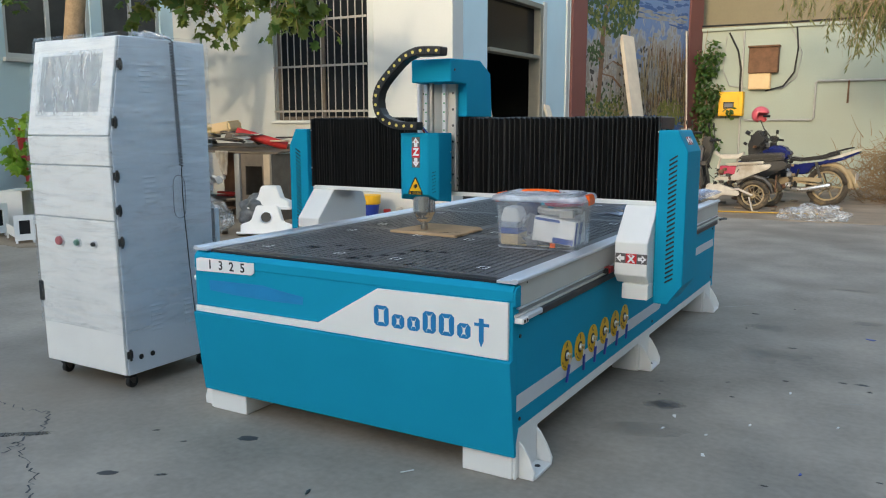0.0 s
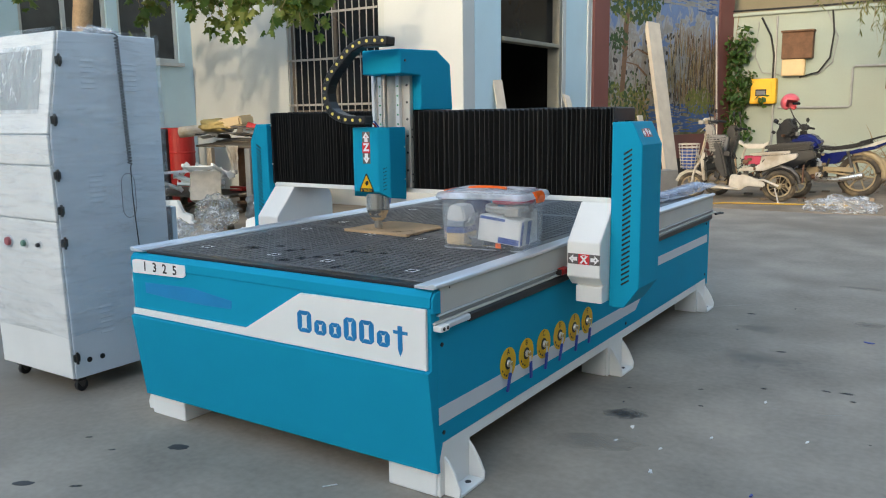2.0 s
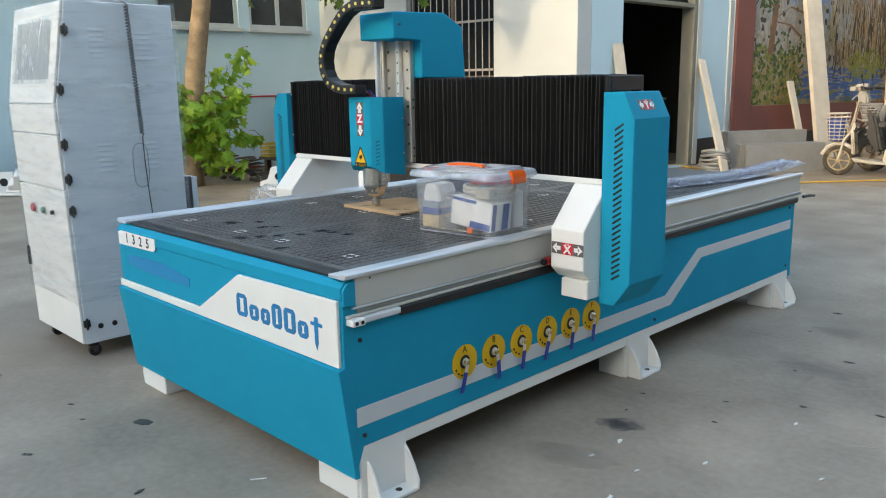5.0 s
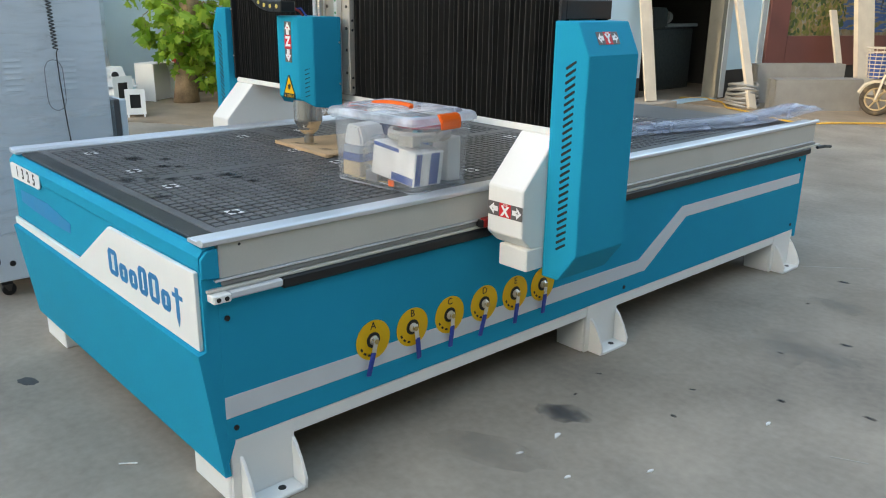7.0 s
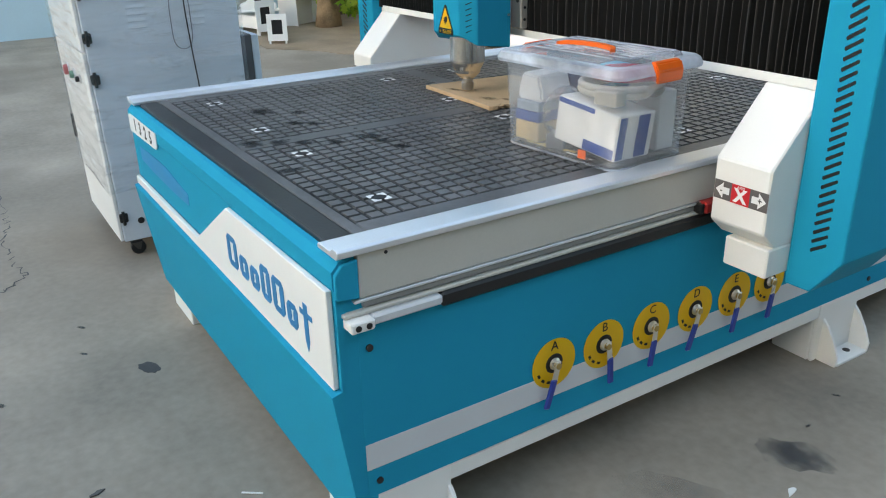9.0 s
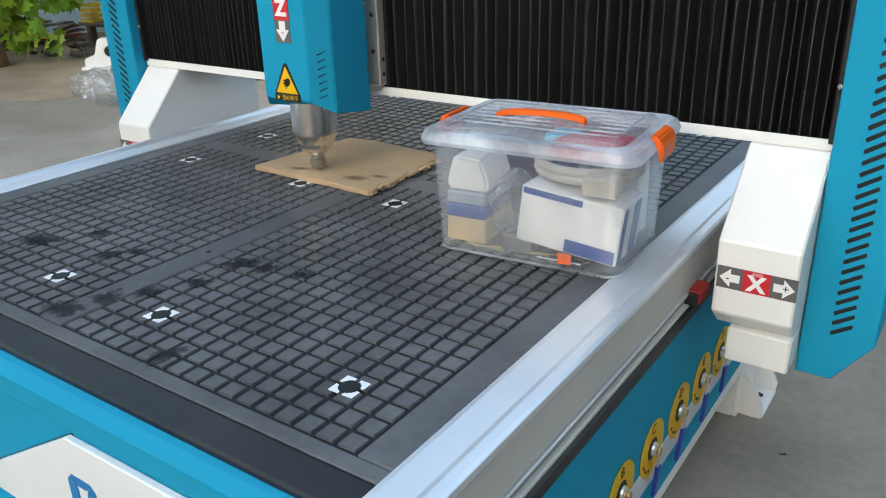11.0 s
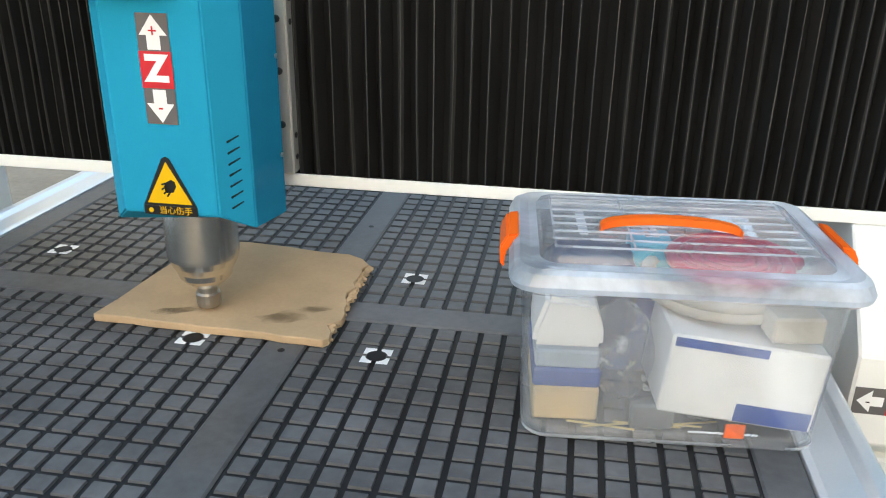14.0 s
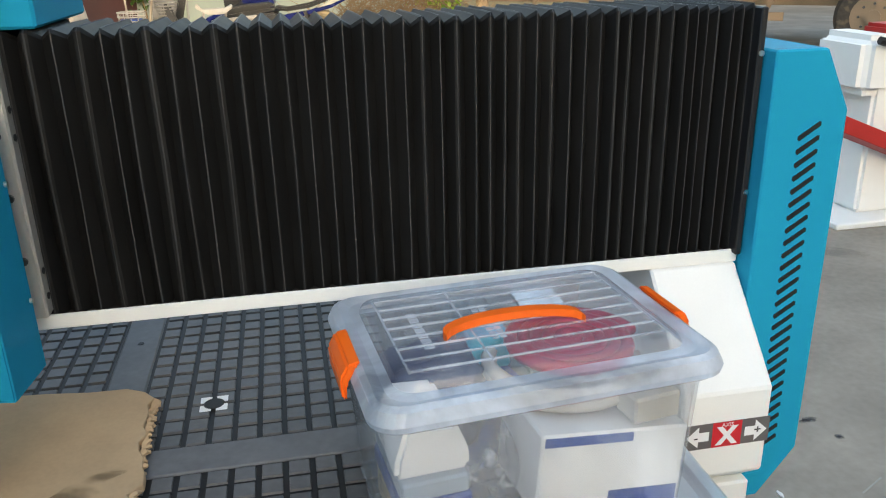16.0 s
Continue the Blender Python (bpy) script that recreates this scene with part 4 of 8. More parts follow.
YS = [(2.85, 3.745), (3.815, 4.71), (4.78, 5.675)]
for (ya, yb) in YS:
    for (xa, xb) in ((mir(-1.118), CX - 0.036), (CX + 0.036, -1.118)):
        near = ya < 3 and xa > CX
        y_far = ya + 17 * (yb - ya) / round((yb - ya) / PIT) if near else ya
        field = tagged(part("vacuum_panel", grid_panel(xa, xb, y_far, yb), PVC, router, "black board grooved into small squares"), kind="stuff")
        if near:
            NEAR_PANEL = field
for ya in (3.745, 4.71):
    for (xa, xb) in ((mir(-1.118), CX - 0.036), (CX + 0.036, -1.118)):
        part("bed_cross_strip", box(xa, xb, ya + 0.001, ya + 0.069, 0.75, ZT, 0.002), PVC, router)
for (ya, yb) in YS:
    for y in (ya + 0.115, yb - 0.115):
        for x in (CX - 0.582, CX - 0.153, CX + 0.153, CX + 0.582):
            mk = bmesh.new()
            for q in range(4):
                a0 = q * math.pi / 2
                pts = [(0.0175 * math.cos(a0 + math.pi / 4 + d), 0.0175 * math.sin(a0 + math.pi / 4 + d)) for d in (-0.56, -0.3, 0, 0.3, 0.56)]
                cxn, cyn = 0.0222 * (1 if math.cos(a0 + 0.785) > 0 else -1), 0.0222 * (1 if math.sin(a0 + 0.785) > 0 else -1)
                p0, p1 = pts[0], pts[-1]
                edge0 = (cxn, p0[1]) if abs(p0[0]) > abs(p0[1]) else (p0[0], cyn)
                edge1 = (cxn, p1[1]) if abs(p1[0]) > abs(p1[1]) else (p1[0], cyn)
                prism([(x + u, y + v) for u, v in [*pts, edge1, (cxn, cyn), edge0]], "z", ZT + 0.0005, ZT + 0.0012, bm=mk)
            part("suction_mark", mk, SIGNWHITE, router, "white printed ring mark round a suction port")
            # flat near-black disc painting the dark inside the port; screw holes likewise
            part("suction_port", prism([(x + u, y + v) for u, v in ring_pts(0.0155, 16)], "z", ZT + 0.0004, ZT + 0.0009), GROOVESHADE, router)
for y in (2.99, 3.2, 3.62, 4.19, 4.6, 5.1, 5.5):
    part("screw_hole", prism([(CX + u, y + v) for u, v in ring_pts(0.006, 10)], "z", ZT - 0.0005, ZT + 0.0006), GROOVESHADE, router)
for (a, b, rx, ry, sd) in ((-1.70, 3.19, 0.05, 0.026, 1), (-1.64, 3.20, 0.03, 0.02, 2), (-1.70, 3.09, 0.035, 0.022, 3), (-1.755, 3.015, 0.035, 0.025, 4), (-1.795, 2.95, 0.03, 0.03, 5), (-1.825, 2.89, 0.045, 0.03, 6), (-1.975, 3.08, 0.045, 0.022, 7), (-1.94, 3.12, 0.025, 0.016, 8), (-2.10, 3.14, 0.035, 0.02, 9), (-1.56, 3.215, 0.028, 0.016, 10), (-1.53, 2.88, 0.045, 0.02, 11), (-2.18, 3.05, 0.06, 0.035, 12)):
    part("oil_stain", xform(blot(a, b, rx, ry, 0.5 + 0.3 * (sd % 3), 26, 0.45, 0.0004, sd), Matrix.Translation((0, 0, ZT + 0.0006))), BEDSTAIN, router)

# side rails of the bed: aluminium section, guide rail, rack
for s in (1, -1):
    def X(x, s=s):
        return x if s == 1 else mir(x)

    def bx(a, b, *r, X=X):
        p, q = sorted((X(a), X(b)))
        return box(p, q, *r)
    part("bed_edge_strip", prism([(X(-1.055), 0.784), (X(-1.055), 0.794), (X(-1.045), 0.796), (X(-1.000), 0.796), (X(-0.994), 0.799), (X(-0.988), 0.804), (X(-0.972), 0.804), (X(-0.966), 0.800), (X(-0.966), 0.789), (X(-0.972), 0.789), (X(-0.974), 0.784)], "y", 2.738, 6.28, 0.001), ALU, router, "bright aluminium edge strip of the bed")
    part("rail_beam", bx(-1.03, -0.978, 2.783, 6.27, 0.691, 0.7835, 0.002), CASTALU, router)
    part("rail_end_cap", prism([(FY + 0.047, 0.776), (FY + 0.014, 0.771), (FY - 0.002, 0.752), (FY - 0.002, 0.70), (FY + 0.047, 0.694)], "x", *sorted((X(X1 + 0.0015), X(-0.973))), 0.002), TEAL, router, "teal folded end of the front panel")
    part("guide_rail_lip", bx(-1.02, -0.974, 2.77, 6.26, 0.684, 0.690, 0.001), ALU, router)
    part("guide_rail", bx(-1.02, -0.979, 2.79, 6.30, 0.668, 0.683, 0.003), GALV, router, "dull linear guide rail")
    part("rail_shelf", bx(-1.02, -0.972, 2.745, 6.35, 0.6575, 0.6665, 0.002), CASTALU, router)
    part("rack", bx(-1.00, -0.968, 2.965, 6.24, 0.622, 0.6565, 0.006), BLACK, router, "black gear rack")
    part("rail_end_block", bx(-1.00, -0.948, 2.748, 2.80, 0.634, 0.6565, 0.003), WHITE, router)
    part("rail_cover", bx(-1.00, -0.960, 2.801, 2.963, 0.634, 0.6565, 0.005), STRIPE, router)
    for k in (0, 1):
        part("bolt", cyl((X(-0.9485), 2.763 + 0.023 * k, 0.645), (X(-0.9465), 2.763 + 0.023 * k, 0.645), 0.0065, seg=10), BLACK, router)
part("web_bolt", cyl((-0.9785, 2.845, 0.775), (-0.9765, 2.845, 0.775), 0.004, seg=8), BLACK, router)
part("cable_end", tube([(-0.965, 6.30, 0.652), (-0.95, 6.36, 0.655), (-0.945, 6.42, 0.648)], 0.009, 6), BLACK, router)

# six vacuum valves on the side
VY = [3.284, 3.444, 3.609, 3.774, 3.933, 4.085]
for y, ch in zip(VY, "ABCDEF"):
    z, xs = 0.374, X1
    v = part("vacuum_valve", prism([(y + a, z + b) for a, b in ring_pts(0.066, 30)], "x", xs + 0.0016, xs + 0.0028), SIGNYEL, router, "round yellow label with a ball valve and blue lever")
    part("valve_letter", letters(ch, 0.034, plane_pose((xs + 0.003, y, z + 0.047), (0, 1, 0), (0, 0, 1))), SIGNBLACK, v)
    bm = bmesh.new()
    for a0 in (3.5, 3.9, 4.3):
        prism([(y + r * math.cos(a0 + d), z + r * math.sin(a0 + d)) for r, d in ((0.048, 0), (0.055, 0), (0.055, 0.22), (0.048, 0.22))], "x", xs + 0.0029, xs + 0.0034, bm=bm)
    part("label_mark", bm, SIGNBLACK, v)
    part("valve_hole", prism([(y + a, z + b) for a, b in ring_pts(0.026, 20)], "x", xs + 0.0029, xs + 0.0036), BLACK, v)
    part("valve_body", cyl((xs + 0.003, y, z), (xs + 0.013, y, z), 0.017, 0.014, 12, b=0.003), STEEL, v)
    part("valve_stem", cyl((xs + 0.013, y, z), (xs + 0.023, y, z), 0.008, 0.008, 10), BRASS, v)
    rot = rng.uniform(-0.06, 0.06)
    part("lever", beam((xs + 0.019, y, z + 0.012), (xs + 0.019, y + rot * 0.2, z - 0.04), 0.017, 0.003, 0.001, roll=math.pi / 2), STEEL, v)
    part("lever_grip", beam((xs + 0.019, y + rot * 0.2, z - 0.034), (xs + 0.016, y - 0.004 + rot * 0.5, z - 0.112), 0.018, 0.009, 0.003, roll=math.pi / 2), LEVER, v)

# ---- gantry ----
gy0 = 3.82
part("gantry_beam", box(mir(-0.80), -0.80, 3.93, 4.06, 1.0, 1.375, 0.004), CASTALU, router)
part("beam_lip", box(mir(-0.77), -0.77, 3.862, 3.867, 0.984, 1.006, 0.001), WHITE, router)
part("beam_ledge", box(mir(-0.77), -0.77, 3.868, 4.09, 0.984, 0.999, 0.002), BLACK, router)


def gantry_end(s):
    X = (lambda x: x) if s == 1 else mir
    def px(a, b):
        return sorted((X(a), X(b)))
    # white slanted cover over the carriage
    pr = [(3.716, 0.668), (3.716, 0.824), (3.862, 0.983), (4.09, 0.983), (4.135, 0.968), (4.168, 0.936), (4.185, 0.89), (4.185, 0.625), (3.765, 0.625)]
    cov = part("carriage_cover", prism(pr, "x", *px(-0.925, -0.771), 0.004), WHITE, router, "white slanted carriage cover")
    part("carriage_bracket", box(*px(-0.895, -0.771), 3.745, 4.05, 0.550, 0.6245, 0.004), WHITE, router)
    part("bearing_block", box(*px(-0.985, -0.952), 3.735, 3.80, 0.662, 0.692, 0.005), REDPAINT, router, "red sealed bearing block on the guide rail")
    part("wiper", box(*px(-0.982, -0.956), 3.720, 3.7345, 0.664, 0.690, 0.003), BLACK, router)
    # tower
    poly = [(X(-0.768), 0.525), (X(-0.768), 1.337), (X(-0.680), 1.337), (X(-0.632), 1.240), (X(-0.632), 0.62), (X(-0.700), 0.525)]
    tw = part("gantry_tower", prism(poly, "y", gy0, 4.07, 0.003), TEAL, router, "teal tower cover with slanted corners")
    for i in range(27):
        zc = 1.212 - i * (0.57 / 26)
        xc = X(-0.696)
        d = 0.019 * s
        sl = [(xc - d, zc - 0.0135), (xc - d + 0.003 * s, zc - 0.0165), (xc + d, zc + 0.0065), (xc + d, zc + 0.0125), (xc + d - 0.003 * s, zc + 0.0135), (xc - d, zc - 0.0085)]
        part("vent_slot", prism(sl, "y", gy0 - 0.0008, gy0 + 0.001), SIGNBLACK, tw)
    # Y plate on the sloping shoulder
    sx = Vector((X(-0.632) - X(-0.680), 0, 1.240 - 1.337)).normalized()
    o = Vector((X(-0.656), 3.935, 1.2885)) + Vector((0.896 * s, 0, 0.443)) * 0.0006
    m = plane_pose(o, (0, s * 1.0, 0), tuple(-sx))
    axis_sign(m, "Y", tw, 0.105, 0.04)
    # X plate on the front of the cover
    axis_sign(plane_pose((X(-0.845), 3.7155, 0.748), (1, 0, 0), (0, 0, 1)), "X", cov, 0.150, 0.046)


def axis_sign(m, ch, parent, w, h):
    """Grey plate with a red square, an axis letter and two white arrows."""
    pl = part("axis_plate", xform(prism(rect(-w / 2, w / 2, -h / 2, h / 2), "z", 0, 0.001), m), SIGNGREY, parent, "grey %s axis plate with white arrows" % ch)
    part("plate_square", xform(prism(rect(-w * 0.17, w * 0.17, -h / 2, h / 2), "z", 0.001, 0.0014), m), SIGNRED, pl)
    part("plate_letter", letters(ch, h * 0.95, m @ Matrix.Translation((0, -h * 0.08, 0.0018)), 0.0003, 0.002), SIGNWHITE, pl)
    part("plate_letter", letters("AXIS", h * 0.22, m @ Matrix.Translation((0, h * 0.38, 0.0018)), 0.0003), SIGNWHITE, pl)
    for s, sg in ((1, "+"), (-1, "-")):
        ar = [(s * w * 0.47, 0), (s * w * 0.33, h * 0.42), (s * w * 0.33, h * 0.18), (s * w * 0.21, h * 0.18), (s * w * 0.21, -h * 0.18), (s * w * 0.33, -h * 0.18), (s * w * 0.33, -h * 0.42)]
        part("plate_arrow", xform(prism(ar, "z", 0.001, 0.0015), m), SIGNWHITE, pl)
        part("plate_letter", letters(sg, h * 0.5, m @ Matrix.Translation((s * w * 0.36, 0, 0.0018)), 0.0003), SIGNBLACK, pl)


gantry_end(1)
gantry_end(-1)


def bellows(x0, x1, n, grow, depth, z0, z1, yf, yb, jit, seed):
    """Folded cloth: shallow pleats that wrap over the beam from front to back, with a thin strip along each fold to
    paint its sheen.
    """
    r = random.Random(seed)
    st = [(1 + grow * i / n) * r.uniform(1 - jit, 1 + jit) for i in range(n)]
    tot = sum(st)
    xs = [x0]
    for q in st:
        xs.append(xs[-1] + (x1 - x0) * q / tot)
    bm, edge = bmesh.new(), bmesh.new()
    rows = []
    for k in range(n):
        w, d0, j, fl = xs[k + 1] - xs[k], depth * r.uniform(0.75, 1.2), r.uniform(-0.0025, 0.0025), r.uniform(0.02, 0.16)
        dz = r.uniform(-0.002, 0.002)
        for f, out in ((0.0, 0.0), (0.5 - fl, 0.93), (0.5, 1.0), (0.5 + fl, 0.93)):
            x, d, zt = xs[k] + w * f, d0 * out, z1 - (1 - out) * depth * 0.55 + dz
            y = yf + depth - d
            rows.append([(x + j * 0.5, yb - 0.02, z0), (x, yb - depth + d, z0 + 0.15), (x, yb - depth + d, zt - 0.004), (x, yf + 0.06, zt), (x, y + 0.005, zt), (x + j * 0.3, y, zt - 0.005), (x + j, y + j * 0.5, (z0 + zt) / 2), (x + j * 0.4, y, z0 + 0.06), (x, y + 0.002, z0)])
            if out == 1.0:
                e, h = rows[-1], r.uniform(0.0006, 0.0012)
                a = [edge.verts.new((px - h, py - 0.0006, pz + (0.0006 if i_ < 5 else 0))) for i_, (px, py, pz) in enumerate(e[2:], 2)]
                b = [edge.verts.new((px + h, py - 0.0006, pz + (0.0006 if i_ < 5 else 0))) for i_, (px, py, pz) in enumerate(e[2:], 2)]
                for q in range(len(a) - 1):
                    edge.faces.new((a[q], b[q], b[q + 1], a[q + 1]))
    rows.append([(xs[-1], *c[1:]) for c in rows[0]])
    vs = [[bm.verts.new(c) for c in row] for row in rows]
    for A, B in zip(vs, vs[1:]):
        for a in range(len(A) - 1):
            bm.faces.new((A[a], B[a], B[a + 1], A[a + 1]))
    return bm, edge


# worn is the fold-line colour: painted sheen on the right, shaded copy on the left
for (xa, xb, nn, gr, sd, worn) in ((-1.895, -0.772, 44, -0.45, 3, FOLDSHEEN), (-2.846, -2.02, 42, 0.0, 4, FOLDSHADE)):
    cloth, lines = bellows(xa, xb, nn, gr, 0.020 if nn > 43 else 0.017, 1.0005, 1.402, 3.870, 4.10, 0.18, sd)
    bl = part("bellows", cloth, BELLOW, router, "black pleated cloth bellows over the beam")
    tagged(part("fold_edges", lines, worn, bl, "thin lines painting light and shade along the folds"), kind="stuff")
for s in (1, -1):
    a, b = sorted((-0.781 if s == 1 else mir(-0.781), -0.7700 if s == 1 else mir(-0.7700)))
    ep = part("bellows_end_plate", box(a, b, 3.850, 3.874, 1.0, 1.398, 0.002, bm=box(a, b, 3.8745, 4.10, 1.34, 1.398, 0.002)), BLACK, router)
    for z in (1.33, 1.11):
        xm = (a + b) / 2
        part("screw", cyl((xm, 3.850, z), (xm, 3.847, z), 0.0045, seg=10), STEEL, ep)

# Z axis: plate, rails, screw, motor housing, head cover, spindle
zx = -1.960
ZPLATE = mat("pale machined plate", (0.62, 0.59, 0.53), 0.42, 0.6, var=0.06, scale=5, fine=220, bump=0.02)
part("z_plate", box(-2.077, -1.849, 3.838, 3.866, 1.012, 1.60, 0.003), ZPLATE, router, "pale aluminium Z axis plate")
for x in (-2.066,):
    part("z_rail", box(x - 0.010, x + 0.010, 3.815, 3.837, 1.02, 1.585, 0.003), ALU, router)
for x in (-2.02, -1.908):
    part("z_guide", box(x - 0.011, x + 0.011, 3.812, 3.837, 1.02, 1.585, 0.002), ALU, router)
for x in (-2.044, -1.998, -1.926, -1.866):
    for z in (1.10, 1.19, 1.274, 1.358, 1.442, 1.526):
        part("bolt", cyl((x, 3.8385, z), (x, 3.834, z), 0.0062, seg=12, b=0.001), DARKSTEEL, router)
scr = []
for i in range(300):
    a = i * 0.62
    scr.append((zx + 0.0030 * math.cos(a), 3.775 + 0.0030 * math.sin(a), 1.30 + i * 0.00095))
SCREWSTEEL = mat("oiled screw steel", (0.42, 0.39, 0.35), 0.38, 1.0, var=0.15, scale=40, fine=300, bump=0.02)
part("ball_screw", tube(scr, 0.0118, 8), SCREWSTEEL, router, "steel ball screw", smooth=True)
part("z_motor_housing", prism([(3.70, 1.578), (3.70, 1.694), (4.02, 1.702), (4.14, 1.640), (4.16, 1.404), (3.868, 1.404), (3.868, 1.572)], "x", -2.037, -1.80, 0.004), TEAL, router, "teal motor housing at the top of the Z axis")
part("screw", cyl((-1.80, 3.735, 1.64), (-1.796, 3.735, 1.64), 0.006, seg=8), DARKSTEEL, router)

ZF = 3.626
plan = [(-2.046, ZF), (-1.893, ZF), (-1.853, ZF + 0.043), (-1.853, 3.800), (-2.086, 3.800), (-2.086, ZF + 0.043)]
bm = prism(plan, "z", 1.006, 1.320)
for v in bm.verts:
    if v.co.z < 1.1 and v.co.y > ZF + 0.01:
        v.co.z = 0.974 if v.co.y < 3.75 else 0.957
bevel(bm, 0.0025, 2)
head = part("head_cover", bm, TEAL, router, "teal spindle head cover")
mz = plane_pose((-1.966, ZF - 0.0006, 1.222), (0, 0, 1), (-1, 0, 0))
pz = part("axis_plate", xform(prism(rect(-0.078, 0.078, -0.024, 0.024), "z", 0, 0.001), mz), SIGNGREY, head, "grey Z axis plate with white arrows")
part("plate_square", xform(prism(rect(-0.026, 0.026, -0.0245, 0.0245), "z", 0.001, 0.0015), mz), SIGNRED, pz)
part("plate_letter", letters("Z", 0.050, plane_pose((-1.966, ZF - 0.0024, 1.2225), (1, 0, 0), (0, 0, 1)), 0.0003, 0.0025), SIGNWHITE, pz)
for s, sg in ((1, "+"), (-1, "-")):
    ar = [(s * 0.076, 0), (s * 0.048, 0.021), (s * 0.048, 0.010), (s * 0.028, 0.010), (s * 0.028, -0.010), (s * 0.048, -0.010), (s * 0.048, -0.021)]
    part("plate_arrow", xform(prism(ar, "z", 0.001, 0.0015), mz), SIGNWHITE, pz)
    part("plate_letter", letters(sg, 0.026, plane_pose((-1.966, ZF - 0.0024, 1.222 + s * 0.053), (1, 0, 0), (0, 0, 1)), 0.0003), SIGNRED, pz)
mt = plane_pose((-1.970, ZF - 0.0006, 1.053), (1, 0, 0), (0, 0, 1))
wt = part("warning_sign", xform(prism([(-0.043, -0.035), (0.043, -0.035), (0.006, 0.039), (0, 0.042), (-0.006, 0.039)], "z", 0, 0.001), mt), SIGNBLACK, head, "yellow and black triangular warning sign")
part("sign_face", xform(prism([(-0.036, -0.031), (0.036, -0.031), (0.0, 0.034)], "z", 0.001, 0.0014), mt), SIGNYEL, wt)
glove = prism([(-0.004, -0.014), (0.008, -0.013), (0.013, -0.004), (0.012, 0.004), (0.006, 0.007), (-0.002, 0.003), (-0.007, -0.005)], "z", 0.0014, 0.0018)
for k in range(4):
    a = radians(196 + 13 * k)
    c = Vector((-0.002 + 0.0015 * k, 0.001 - 0.0045 * k))
    d, q = Vector((math.cos(a), math.sin(a))), Vector((-math.sin(a), math.cos(a)))
    ln = (0.009, 0.012, 0.012, 0.009)[k]
    prism([tuple(c + q * 0.0017), tuple(c - q * 0.0017), tuple(c + d * ln - q * 0.0012), tuple(c + d * ln + q * 0.0012)], "z", 0.0014, 0.0018, bm=glove)
part("sign_symbol", xform(glove, mt), SIGNBLACK, wt, "black symbol of a cut glove")
part("sign_strip", xform(prism(rect(-0.043, 0.043, -0.050, -0.0355), "z", 0, 0.001), mt), SIGNBLACK, wt)
part("sign_text", letters("\u5f53\u5fc3\u4f24\u624b", 0.0135, mt @ pose(0.008, -0.0428, 0.0012), 0.0002), SIGNYEL, wt)
part("sign_bar", xform(prism([(-0.032 + a, -0.043 + b) for a, b in ring_pts(0.004, 10)], "z", 0.001, 0.0014), mt), SIGNYEL, wt)
# slots on the chamfer
cdir = Vector((0.040, 0.043, 0)).normalized()
mc = plane_pose((-1.8725, ZF + 0.023, 0), cdir, (0, 0, 1))
for i in range(7):
    zc = 1.1215 - i * 0.0171
    part("vent_slot", xform(prism([(-0.0100, zc - 0.0040), (-0.0090, zc - 0.0056), (0.0100, zc + 0.0026), (0.0105, zc + 0.0040), (0.0092, zc + 0.0048), (-0.0100, zc - 0.0022)], "z", -0.0005, 0.0008), mc), SIGNBLACK, head)
for z in (1.222, 1.061):
    part("screw", cyl((-1.8535, 3.790, z), (-1.849, 3.790, z), 0.004, seg=8), STEEL, head)
for z in (1.305, 1.268, 1.079, 1.041):
    part("bolt", cyl((-1.8495, 3.853, z), (-1.8475, 3.853, z), 0.005, seg=10), BLACK, router)
sp = (-1.966, 3.706, 0)
SPINDLE = mat("brushed spindle steel", (0.82, 0.76, 0.67), 0.22, 1.0, var=0.05, scale=5, fine=60, bump=0.0)
part("spindle_body", lathe([(0.022, 0.852), (0.036, 0.864), (0.043, 0.872), (0.045, 0.882), (0.053, 0.896), (0.058, 0.908), (0.0585, 0.915), (0.0585, 1.02)], sp, 64), SPINDLE, router, "polished steel spindle nose", smooth=False)
part("collet_nut", lathe([(0.012, 0.812), (0.0185, 0.815), (0.0205, 0.822), (0.0205, 0.838), (0.017, 0.841), (0.0165, 0.850), (0.020, 0.853), (0.020, 0.869)], sp, 18), SCREWSTEEL, router, "worn steel collet nut")

# cable chain
PINYEL = mat("pale yellow pin", (0.75, 0.58, 0.14), 0.5, var=0.05, bump=0)
PAINTDOT = mat("green paint dab", (0.05, 0.32, 0.16), 0.6, var=0.1, bump=0)
for x in (-2.02, -1.908):
    for z in (1.334, 1.381, 1.428, 1.475, 1.522):
        part("paint_dab", cyl((x + 0.002, 3.8122, z), (x + 0.002, 3.8110, z), 0.005, seg=8), PAINTDOT, router)
pts = [(-1.79, 1.722), (-1.86, 1.728), (-1.94, 1.727), (-2.02, 1.695), (-2.085, 1.637), (-2.14, 1.585), (-2.177, 1.53), (-2.187, 1.465), (-2.16, 1.405), (-2.10, 1.368), (-2.03, 1.357), (-1.955, 1.357), (-1.90, 1.357)]
chain = part("cable_chain", cyl((-1.80, 3.61, 1.727), (-1.795, 3.61, 1.727), 0.01, seg=8), BLACK, router, "black plastic cable chain with pale link pins")
dense = []
for a, b in zip(pts, pts[1:]):
    for k in range(8):
        dense.append((a[0] + (b[0] - a[0]) * k / 8, a[1] + (b[1] - a[1]) * k / 8))
links, acc = [dense[0]], 0
for a, b in zip(dense, dense[1:]):
    acc += math.dist(a, b)
    if acc > 0.042:
        links.append(b)
        acc = 0
